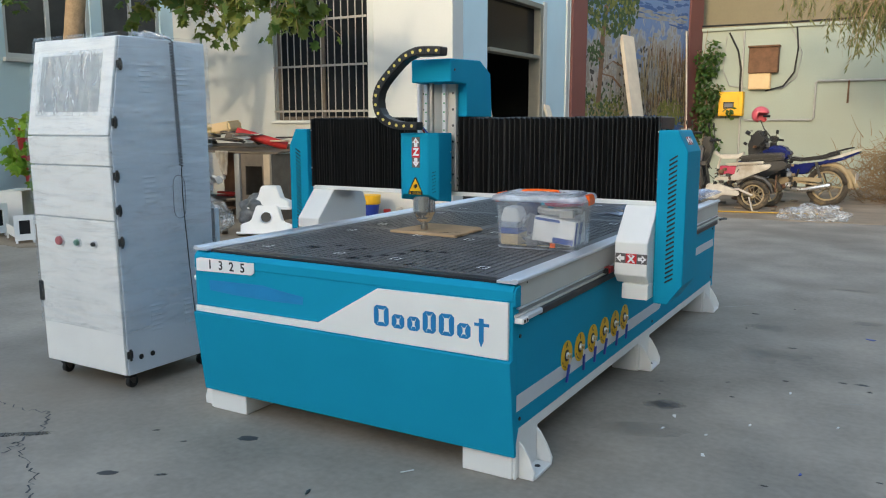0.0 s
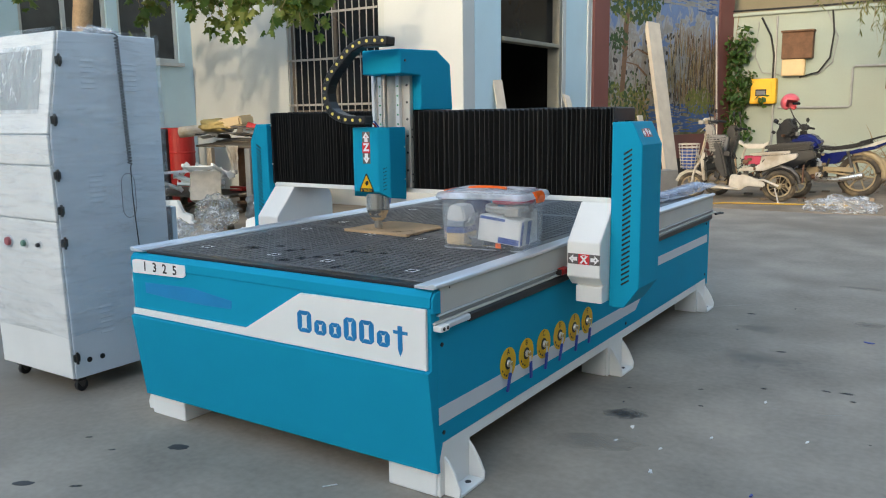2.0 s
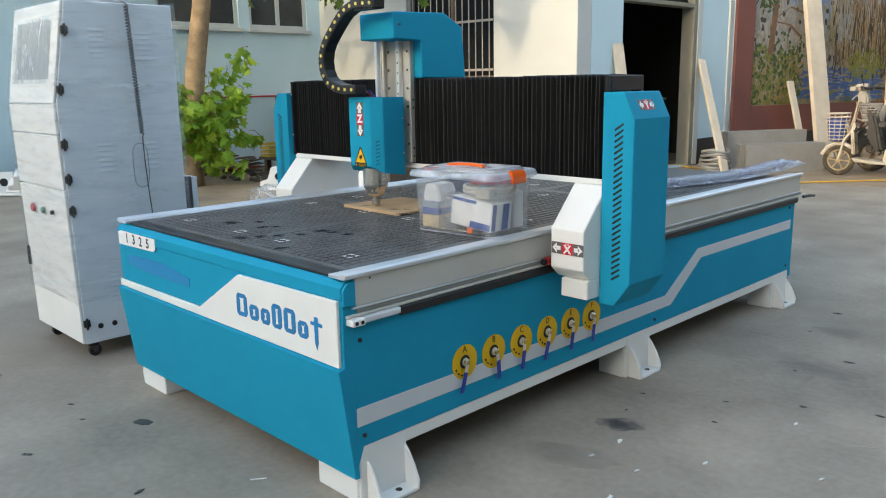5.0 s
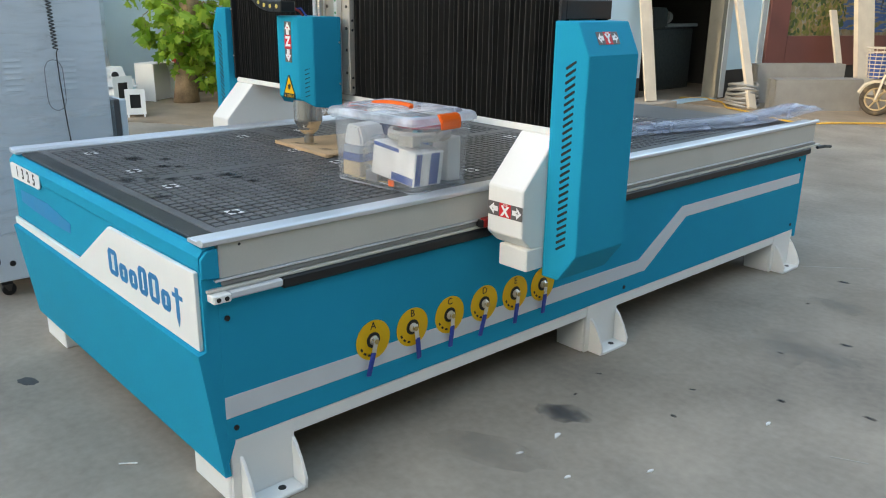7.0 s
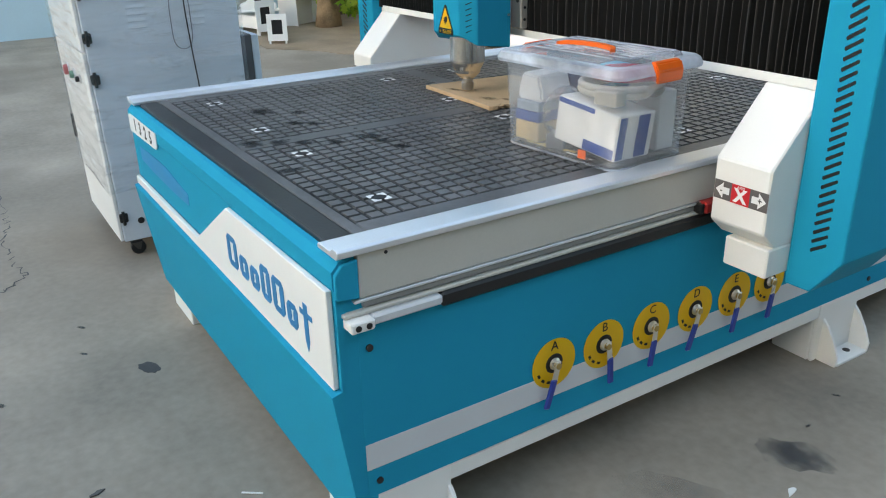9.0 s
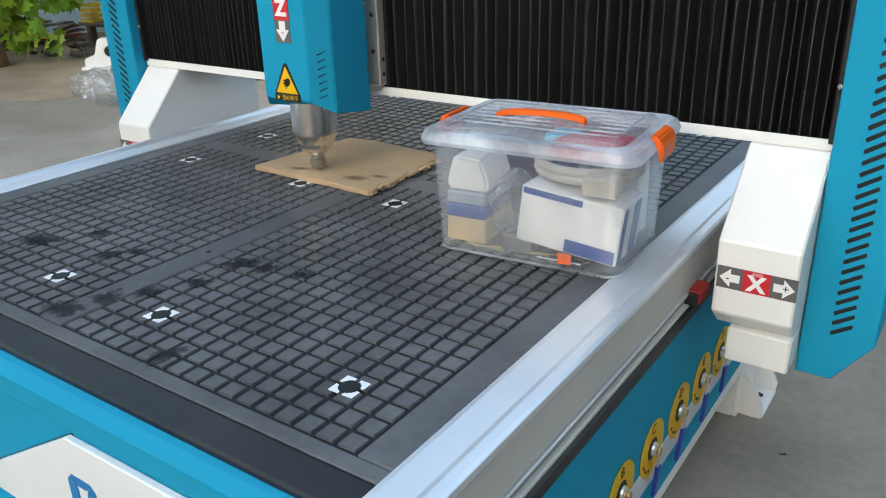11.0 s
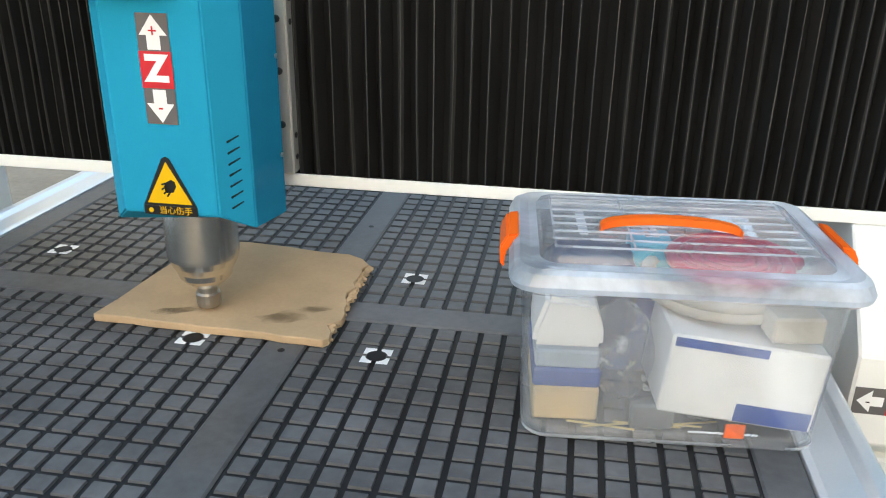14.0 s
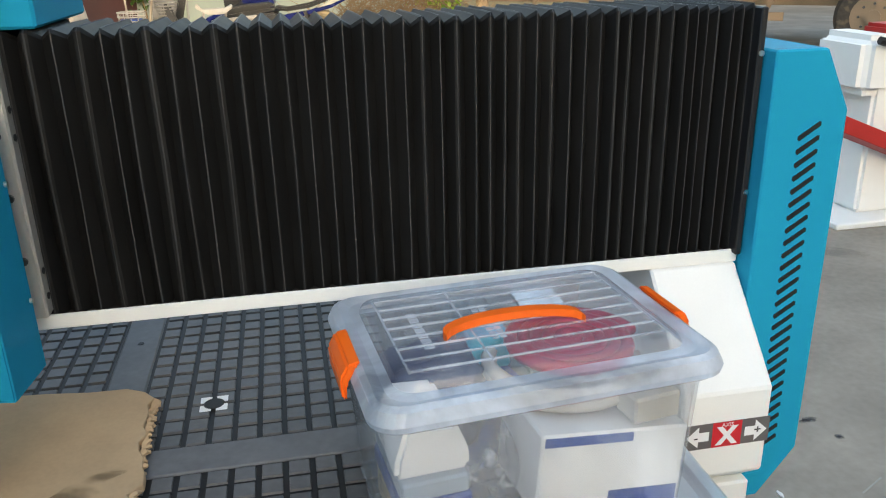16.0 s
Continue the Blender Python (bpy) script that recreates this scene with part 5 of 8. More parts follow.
for a, b in zip(links, links[1:]):
    d = Vector((b[0] - a[0], 0, b[1] - a[1]))
    m = plane_pose((a[0], 3.61, a[1]), d.normalized(), (0, 1, 0))
    lk = part("chain_link", xform(box(-0.004, d.length + 0.003, -0.034, 0.034, -0.021, 0.021, 0.005), m), BLACK, chain)
    c = ((a[0] + b[0]) / 2, (a[1] + b[1]) / 2)
    for yy in (3.576, 3.644):
        t = -1 if yy < 3.61 else 1
        part("link_pin", cyl((c[0], yy, c[1]), (c[0], yy + 0.002 * t, c[1]), 0.008, seg=10), PINYEL, lk)
part("chain_bracket", box(-1.93, -1.80, 3.585, 3.635, 1.700, 1.712), BLACK, chain)
part("head_cables", tube([(-1.99, 3.64, 1.345), (-1.975, 3.66, 1.352), (-1.955, 3.68, 1.335), (-1.95, 3.69, 1.318)], 0.005, 6), REDPAINT, router)
part("head_cables", tube([(-1.98, 3.655, 1.345), (-1.96, 3.685, 1.35), (-1.94, 3.70, 1.318)], 0.004, 6), LEVER, router)

# ---- on the router's bed ----
# cardboard pad with a torn edge
def card():
    r = random.Random(11)
    edge = []
    for i in range(13):
        f = i / 12
        edge.append((-2.150 + 0.405 * f, 3.652 - 0.012 * f + r.uniform(-0.003, 0.003)))
    for i in range(15):
        f = i / 14
        edge.append((-1.745 - 0.006 * f + r.uniform(-0.008, 0.012), 3.648 + 0.30 * f))
    edge += [(-1.768, 3.972), (-1.80, 3.990), (-1.86, 3.992), (-1.93, 4.004), (-2.02, 4.012), (-2.115, 4.000), (-2.121, 3.92), (-2.134, 3.80), (-2.140, 3.72)]
    return prism(edge, "z", ZT + 0.001, ZT + 0.015, 0.0015)


cd = thing("cardboard_pad", (-1.95, 3.82, ZT), "brown corrugated cardboard pad with a torn edge on the bed", "cardboard")
part("sheet", card(), CARD, cd)
bm = bmesh.new()
for i in range(60):
    f = i / 59
    y = 3.652 + 0.30 * f
    cyl((-1.748 - 0.006 * f, y, ZT + 0.008), (-1.740 - 0.006 * f + rng.uniform(-0.003, 0.006), y + rng.uniform(-0.006, 0.006), ZT + rng.uniform(0.003, 0.014)), 0.005, 0.0025, 5, bm=bm)
part("torn_edge", bm, CARD, cd, "ragged torn edge with loose fibres")

CARDSTAIN = stain_mat("oil on cardboard", (0.12, 0.07, 0.03), 0.25)
for (x, y, a, b, sd) in ((-1.83, 3.705, 0.05, 0.022, 3), (-1.79, 3.74, 0.03, 0.015, 4), (-2.02, 3.69, 0.05, 0.012, 6), (-1.97, 3.74, 0.012, 0.01, 8)):
    part("oil_spot", xform(blot(x, y, a, b, 0.4, 16, 0.3, 0.0003, sd), Matrix.Translation((0, 0, ZT + 0.0151))), CARDSTAIN, cd, "dark oily spot")

# clear storage box
BM = Matrix.Translation((-1.237, 3.607, ZT + 0.001)) @ Matrix.Rotation(radians(5.1), 4, "Z") @ Matrix.Diagonal((1.002, 1.023, 1.10, 1))


def rrect(hx, hy, r, n=5):
    out = []
    for sx, sy, a0 in ((1, 1, 0), (-1, 1, 90), (-1, -1, 180), (1, -1, 270)):
        for k in range(n + 1):
            a = radians(a0 + 90 * k / n)
            out.append((sx * (hx - r) + r * math.cos(a), sy * (hy - r) + r * math.sin(a)))
    return out


def loft(rings, cap0=True, cap1=True):
    """Skins a stack of outlines: (polygon, z)."""
    bm = bmesh.new()
    vs = [[bm.verts.new((*p, z)) for p in poly] for poly, z in rings]
    n = len(vs[0])
    for A, B in zip(vs, vs[1:]):
        for i in range(n):
            bm.faces.new((A[i], A[(i + 1) % n], B[(i + 1) % n], B[i]))
    if cap0:
        bm.faces.new(vs[0][::-1])
    if cap1:
        bm.faces.new(vs[-1])
    return bm


sb = thing("storage_box", tuple(BM.translation), "clear plastic storage box with orange clips, full of cartons", "storage box")
body = loft([(rrect(0.172, 0.114, 0.03), 0.010), (rrect(0.180, 0.121, 0.03), 0.0), (rrect(0.189, 0.130, 0.032), 0.012), (rrect(0.198, 0.140, 0.03), 0.195), (rrect(0.207, 0.149, 0.03), 0.198), (rrect(0.207, 0.149, 0.03), 0.203), (rrect(0.195, 0.137, 0.028), 0.203), (rrect(0.186, 0.127, 0.03), 0.014)], cap0=False)
part("tub", xform(body, BM), BOXCLEAR, sb, smooth=False)
part("base_rim", xform(loft([(rrect(0.1805, 0.1215, 0.03), 0.0), (rrect(0.1885, 0.1295, 0.032), 0.003), (rrect(0.1905, 0.1315, 0.032), 0.006), (rrect(0.1900, 0.1310, 0.032), 0.009)], cap0=False, cap1=False), BM), RIBCLEAR, sb, "thick milky bottom edge")
rim = loft([(rrect(0.203, 0.145, 0.03), 0.2035), (rrect(0.215, 0.157, 0.035), 0.2045), (rrect(0.217, 0.158, 0.035), 0.211), (rrect(0.211, 0.153, 0.034), 0.224), (rrect(0.203, 0.146, 0.03), 0.228), (rrect(0.190, 0.134, 0.028), 0.2245), (rrect(0.179, 0.121, 0.026), 0.2262)], cap0=False, cap1=False)
ld = part("lid", xform(rim, BM), RIMCLEAR, sb, "frosted clear lid with raised ribs")
part("lid_top", xform(loft([(rrect(0.179, 0.121, 0.026), 0.2264), (rrect(0.175, 0.117, 0.024), 0.234), (rrect(0.168, 0.110, 0.022), 0.2365)], cap0=False), BM), LIDCLEAR, ld)
for i in range(8):
    y = -0.097 + i * 0.0272
    part("rib", xform(box(-0.160, 0.160, y - 0.0013, y + 0.0013, 0.2366, 0.2392, 0.0006), BM), RIBCLEAR, ld)
for x in (-0.160, -0.062, 0.160):
    part("rib", xform(box(x - 0.0014, x + 0.0014, -0.10, 0.10, 0.2366, 0.2390, 0.0006), BM), RIBCLEAR, ld)
# raised maker's lettering on the lid, as plain bars
for x, n_, w_ in ((-0.122, 7, 0.006), (-0.040, 9, 0.004), (-0.030, 9, 0.004)):
    for i in range(n_):
        y = -0.05 + i * 0.1 / n_
        part("moulded_mark", xform(box(x - w_, x + w_, y, y + 0.1 / n_ - 0.004, 0.2366, 0.2376), BM), RIBCLEAR, ld)
hp = []
for i in range(15):
    a = math.pi * i / 14
    hp.append((-0.010 - 0.090 * math.cos(a), -0.036 + 0.030 * math.sin(a), 0.2385 + 0.004 * math.sin(a) ** 0.7))
bm = bmesh.new()
prev = None
for (x, y, z) in hp:
    v = [bm.verts.new((x, y + dy, z + dz)) for dy, dz in ((-0.0075, -0.003), (0.0075, -0.003), (0.0075, 0.006), (-0.0075, 0.006))]
    if prev:
        for k in range(4):
            bm.faces.new((prev[k], prev[(k + 1) % 4], v[(k + 1) % 4], v[k]))
    else:
        bm.faces.new(v)
    prev = v
bm.faces.new(prev[::-1])
part("carry_handle", xform(bm, BM), ORANGE, ld, "orange arched carry handle")
for s in (1, -1):
    pr = [(0.203 * s, 0.2325), (0.220 * s, 0.230), (0.2295 * s, 0.214), (0.228 * s, 0.190), (0.2225 * s, 0.186), (0.2215 * s, 0.206), (0.208 * s, 0.2265)]
    part("clip", xform(prism(pr, "y", -0.046, 0.046, 0.006, 2), BM), ORANGE, sb, "orange snap clip")
# contents
def packed(name, x0, x1, y0, y1, z0, z1, rz, material, label, cat, tilt=0.0):
    c = ((x0 + x1) / 2, (y0 + y1) / 2)
    b = box(x0 - c[0], x1 - c[0], y0 - c[1], y1 - c[1], 0, z1 - z0, 0.003)
    return solo(name, xform(b, BM @ pose(c[0], c[1], z0, tilt, 0, rz)), material, label, cat)


GREYCASE = mat("blue-grey plastic case", (0.30, 0.36, 0.43), 0.4, var=0.2, scale=30, bump=0.03)
CYANCARD = mat("cyan carton", (0.06, 0.42, 0.58), 0.6, var=0.05, bump=0.02)
wc_pose = BM @ pose(0.080, -0.058, 0.031, -2, 6.0, 0)
wcart = thing("carton", tuple(wc_pose.translation), "white carton with blue printed panels inside the storage box", "carton")
part("body", xform(box(-0.099, 0.099, -0.064, 0.064, 0, 0.102, 0.003), wc_pose), WHITECARD, wcart)
part("blue_panel", xform(box(-0.002, 0.094, -0.0652, -0.0642, 0.003, 0.026), wc_pose), BLUECARD, wcart)
part("blue_panel", xform(box(-0.095, 0.022, -0.0652, -0.0642, 0.088, 0.099), wc_pose), BLUECARD, wcart)
for ya, yb in ((-0.060, -0.036), (0.004, 0.044)):
    part("blue_panel", xform(box(0.0992, 0.1002, ya, yb, 0.004, 0.098), wc_pose), BLUECARD, wcart)
packed("torn_flap", -0.050, 0.008, -0.118, -0.106, 0.014, 0.048, 4, GREYBAG, "torn grey flap below the white carton", "packaging")
packed("carton", -0.178, -0.092, -0.108, 0.03, 0.015, 0.060, 1, TANCARD, "small tan carton at the bottom of the storage box", "carton")
packed("carton", -0.180, -0.092, -0.108, 0.03, 0.0605, 0.085, 1, BLUECARD, "flat blue carton stacked in the storage box", "carton")
solo("pouch", xform(prism([(-0.046, 0), (0.046, 0), (0.045, 0.024), (0.030, 0.060), (-0.030, 0.064), (-0.044, 0.022)], "y", -0.055, 0.055, 0.006, 2), BM @ pose(-0.136, -0.044, 0.1095, 0, 0, 0)), WHITECARD, "white tapered pouch standing on a parts case", "pouch")
packed("parts_case", -0.178, -0.095, -0.106, 0.03, 0.0855, 0.109, 1, GREYCASE, "flat blue-grey parts case in the storage box", "case")
packed("carton", -0.07, 0.02, 0.026, 0.112, 0.016, 0.14, 8, BLUECARD, "blue carton standing inside the storage box", "carton")
packed("carton", -0.04, 0.02, 0.055, 0.115, 0.142, 0.19, 0, CYANCARD, "cyan carton at the back of the storage box", "carton")
packed("carton", 0.09, 0.165, 0.055, 0.115, 0.016, 0.15, -4, WHITECARD, "white carton standing inside the storage box", "carton")
packed("carton", 0.108, 0.172, -0.122, -0.080, 0.140, 0.172, 4, BIKEWHITE, "cream carton lying on the white one", "carton")
packed("orange_part", 0.070, 0.096, -0.1275, -0.1255, 0.014, 0.034, 2, ORANGE, "small orange plastic part inside the storage box", "plastic part")
for k in range(6):
    a0 = rng.uniform(-0.15, 0.05)
    packed("metal_pin", a0, a0 + 0.09, -0.124 + 0.0035 * k, -0.121 + 0.0035 * k, 0.016, 0.019, rng.uniform(-12, 12), rng.choice((STEEL, BRASS, TANCARD)), "thin metal pin on the floor of the storage box", "metal pin")
hose = []
for i in range(120):
    a, r_ = 2 * math.pi * i / 24, 0.088 - 0.0165 * i / 24
    hose.append(BM @ Vector((0.088 + r_ * math.cos(a), 0.010 + r_ * math.sin(a), 0.188)))
solo("coiled_hose", tube(hose, 0.0098, 7), MAROON, "coiled crimson hose on top of the cartons", "hose", smooth=True)
cbl = []
for i in range(50):
    a = 2 * math.pi * i / 25
    cbl.append(BM @ Vector((0.075 + 0.098 * math.cos(a), 0.01 + 0.095 * math.sin(a), 0.154 + 0.012 * (i // 25))))
solo("coiled_cable", tube(cbl, 0.010, 6), BIKEWHITE, "coil of pale cable under the crimson hose", "cable", smooth=True)
bm = bmesh.new()
bmesh.ops.create_icosphere(bm, subdivisions=3, radius=0.062, matrix=BM @ pose(-0.058, -0.045, 0.085) @ Matrix.Diagonal((0.7, 1.1, 1.0, 1)))
for v in bm.verts:
    v.co += Vector((rng.uniform(-1, 1), rng.uniform(-1, 1), rng.uniform(-1, 1))) * 0.004
solo("parts_bag", bm, BAGCLEAR, "crumpled clear bag of small parts between the cartons", "bag")

NAVY = mat("navy plastic pouch", (0.012, 0.022, 0.075), 0.4, var=0.35, scale=18, bump=0.25)
bm = bmesh.new()
bmesh.ops.create_icosphere(bm, subdivisions=4, radius=1.0)
for v in bm.verts:
    d = 1 + 0.12 * noise.noise(v.co * 3) + 0.06 * noise.noise(v.co * 9)
    q = [math.copysign(abs(c) ** 0.55, c) * d for c in v.co]
    v.co = BM @ Vector((-0.095 + 0.070 * q[0], 0.058 + 0.048 * q[1], 0.112 + 0.072 * q[2]))
solo("pouch", bm, NAVY, "crumpled navy pouch at the back of the storage box", "pouch", smooth=True)

# clear strips lying along the rear of the bed, their far ends bowed up past the machine
for k, (dx, ya, h, wd) in enumerate(((0.0, 4.95, 0.0, 0.080), (-0.025, 5.1, 0.016, 0.074), (-0.012, 5.2, 0.030, 0.066))):
    bm = bmesh.new()
    prev = None
    for i in range(33):
        f = i / 32
        y = ya + (6.28 - 0.05 * k - ya) * f
        x = -1.46 + 0.46 * ((y - 4.5) / 1.9) ** 1.25 + dx
        z = ZT + 0.004 + h + 0.075 * max(0.0, (y - 5.65) / 0.7) ** 1.7
        row = [bm.verts.new((x + u * wd, y, z + w)) for u, w in ((-1, 0.0), (-1, 0.003), (-0.4, 0.016), (0.4, 0.018), (1.0, 0.008), (1.02, 0.004), (0.4, 0.012), (-0.4, 0.011))]
        if prev:
            for a in range(8):
                bm.faces.new((prev[a], prev[(a + 1) % 8], row[(a + 1) % 8], row[a]))
        prev = row
    solo("plastic_strip", bm, HOSECLEAR, "clear bowed plastic strip lying on the bed", "plastic strip", group="clear strips on the bed", smooth=True)

# ---- electrical cabinet in stretch film ----
KX0, KX1, KB = -3.80, -3.15, 3.335
kab = thing("control_cabinet", ((KX0 + KX1) / 2, 3.0, 0), "tall light grey control cabinet wrapped in stretch film on castors", "cabinet")
kp = [(2.722, 0.085), (2.705, 1.31), (2.79, 1.80), (KB, 1.80), (KB, 0.085)]
part("body", prism(kp, "x", KX0 + 0.012, KX1, 0.004), CABSIDE, kab, "grey sheet steel body")


def fy(z):
    return 2.722 - 0.017 * (z - 0.085) / 1.225 if z < 1.31 else 2.705 + 0.085 * (z - 1.31) / 0.49


def front_plate(name, z0, z1, material, x0=KX0, x1=KX1 - 0.004, t=0.016, label=""):
    pr = [(fy(z0) - t, z0), (fy(z1) - t, z1), (fy(z1) - 0.001, z1), (fy(z0) - 0.001, z0)]
    return part(name, prism(pr, "x", x0, x1, 0.003), material, kab, label)


front_plate("door_lower", 0.09, 0.885, WHITE)
front_plate("door_middle", 0.891, 1.157, WHITE)
front_plate("drawer_front", 1.163, 1.307, WHITE)
top = front_plate("door_upper", 1.313, 1.797, WHITE)
wz0, wz1 = 1.43, 1.715
pr = [(fy(wz0) - 0.018, wz0), (fy(wz1) - 0.018, wz1), (fy(wz1) - 0.012, wz1), (fy(wz0) - 0.012, wz0)]
part("window", prism(pr, "x", -3.72, -3.24), SCREEN, kab, "smoked viewing window")
FADERED = mat("dusty red button", (0.42, 0.12, 0.13), 0.5, var=0.1, bump=0.02)
FADEGREEN = mat("dusty green button", (0.13, 0.26, 0.20), 0.5, var=0.1, bump=0.02)
for x, m_, r in ((-3.594, FADERED, 0.024), (-3.448, FADEGREEN, 0.017), (-3.316, BLACK, 0.012)):
    y = fy(0.765) - 0.016
    b = part("button", cyl((x, y, 0.765), (x, y - 0.022, 0.765), r, r * 0.9, 18, b=0.003), m_, kab, "round push button")
    part("button_collar", cyl((x, y, 0.765), (x, y - 0.007, 0.765), r + 0.008, seg=18), ALU, b)
part("door_handle", box(KX0 - 0.012, KX0 + 0.02, 2.69, 2.705, 0.42, 0.53, 0.004), BLACK, kab)
for z in (1.378, 1.113, 0.942, 0.782, 0.195, 1.66):
    h = part("hinge", box(KX1 - 0.004, KX1 + 0.009, fy(z) - 0.004, fy(z) + 0.030, z - 0.020, z + 0.020, 0.004), BLACK, kab)
    part("hinge_pin", cyl((KX1 + 0.010, fy(z) + 0.012, z - 0.03), (KX1 + 0.010, fy(z) + 0.012, z + 0.03), 0.0065, seg=8), BLACK, h)
for yc, zc in ((2.925, 1.60), (3.165, 1.59), (2.92, 1.035), (3.155, 1.03), (2.915, 0.36), (3.14, 0.35)):
    for k in range(6):
        z = zc + 0.065 - k * 0.026
        part("louvre", prism([(KX1, z - 0.008), (KX1 + 0.0022, z - 0.004), (KX1, z + 0.008)], "y", yc - 0.035, yc + 0.035), CABSIDE, kab)
for y in (2.802, 2.875):
    part("cable_hole", cyl((KX1 - 0.001, y, 0.17), (KX1 + 0.003, y, 0.17), 0.014, seg=14), BLACK, kab)
for x in (KX0 + 0.06, KX1 - 0.06):
    for y in (2.77, 3.25):
        c = part("castor", box(x - 0.02, x + 0.02, y - 0.02, y + 0.03, 0.055, 0.084, 0.004), BLACK, kab)
        part("castor_wheel", cyl((x - 0.014, y + 0.012, 0.032), (x + 0.014, y + 0.012, 0.032), 0.032, seg=18, b=0.004), BLACK, c)
        part("castor_fork", prism([(y - 0.015, 0.056), (y + 0.028, 0.056), (y + 0.018, 0.025), (y + 0.006, 0.025)], "x", x + 0.016, x + 0.020), DARKSTEEL, c)
# the film: a wrinkled skin round the upper body
bm = bmesh.new()
prev = None
for i in range(130):
    z = 0.30 + (1.815 - 0.30) * i / 129
    row = []
    per = [(KX0 - 0.008, "f", k / 14) for k in range(15)] + [(0, "r", k / 14) for k in range(1, 15)] + [(0, "b", k / 6) for k in range(1, 7)] + [(0, "l", k / 6) for k in range(1, 6)]
    for (_, sd, f) in per:
        y0, y1 = fy(z) - 0.024, KB + 0.010
        n1 = noise.noise((f * 1.7 + {"f": 0, "r": 7, "b": 13, "l": 19}[sd], z * 17 + f * 1.5, 0)) * 0.008 + noise.noise((f * 3.3, z * 52, 3)) * 0.0045
        if sd == "f":
            p = (KX0 - 0.008 + (KX1 - KX0 + 0.026) * f, y0 - abs(n1))
        elif sd == "r":
            p = (KX1 + 0.018 + abs(n1), y0 + (y1 - y0) * f)
        elif sd == "b":
            p = (KX1 + 0.018 - (KX1 - KX0 + 0.026) * f, y1 + abs(n1))
        else:
            p = (KX0 - 0.008 - abs(n1), y1 - (y1 - y0) * f)
        zz = z + (0.035 * math.sin(f * 3.1 + (1.5 if sd == "r" else 0)) * (1 if i == 0 else 0))
        row.append(bm.verts.new((*p, zz)))
    if prev:
        n = len(row)
        for k in range(n):
            bm.faces.new((prev[k], prev[(k + 1) % n], row[(k + 1) % n], row[k]))
    prev = row
part("stretch_film", bm, WRAP, kab, "wrinkled clear stretch film")
bm = bmesh.new()
prev = None
for i in range(24):
    z = wz0 - 0.02 + (wz1 - wz0 + 0.04) * i / 23
    row = [bm.verts.new((-3.735 + 0.51 * k / 29, fy(z) - 0.028 - 0.006 * noise.noise((k * 0.55, z * 9, 2)) - 0.003 * noise.noise((k * 1.3, z * 24, 5)), z)) for k in range(30)]
    if prev:
        for k in range(29):
            bm.faces.new((prev[k], prev[k + 1], row[k + 1], row[k]))
    prev = row
part("crumpled_film", bm, WRAPTIGHT, kab, "crumpled film layer over the window")
bm = bmesh.new()
for k in range(16):
    a = rng.uniform(0, 6.28)
    tube([(-3.18 + 0.01 * k - 0.08, 3.05 + rng.uniform(-0.05, 0.05), 1.806), (-3.24 + rng.uniform(-0.05, 0.08), 3.05 + rng.uniform(-0.08, 0.08), 1.83 + rng.uniform(0, 0.015)), (-3.22 + rng.uniform(-0.08, 0.06), 3.05 + rng.uniform(-0.1, 0.1), 1.808)], 0.006, 5, bm=bm)
part("film_knot", bm, WRAP, kab, "bunched film on top")
part("back_duct", box(-3.40, -3.19, KB + 0.012, 3.396, 0.30, 0.893, 0.004), SIGNGREY, kab, "dark grey fan housing on the back")
part("duct_flange", box(-3.42, -3.188, 3.3965, 3.427, 0.29, 0.890, 0.003), CABSIDE, kab)
cp = [(KX1 - 0.02, 3.06, 1.818), (KX1 + 0.03, 3.075, 1.80)]
for i in range(420):
    a, z = i * 0.62, 1.79 - 0.645 * i / 419
    cp.append((KX1 + 0.034 + 0.009 * math.cos(a), 3.078 + 0.026 * (i / 419) + 0.0105 * math.sin(a), z))
cp += [(KX1 + 0.035, 3.104, 1.13), (KX1 + 0.03, 3.107, 1.0), (KX1 + 0.028, 3.115, 0.85), (KX1 + 0.03, 3.13, 0.6), (KX1 + 0.03, 3.15, 0.35), (KX1 + 0.05, 3.19, 0.15), (KX1 + 0.09, 3.23, 0.012)]
part("coiled_cord", tube(cp, 0.0030, 5), BLACK, kab, "black curly cord hanging down the side")
lp = [(KX1 + 0.03, 3.085 + (0.052 + 0.012 * math.cos(4 * math.pi * i / 32)) * math.sin(2 * math.pi * i / 32), 0.985 + 0.115 * math.cos(2 * math.pi * i / 32)) for i in range(32)]
part("cord_loop", tube(lp, 0.0018, 5, closed=True), EGREYDARK, kab, "thin grey cord looped behind the film")

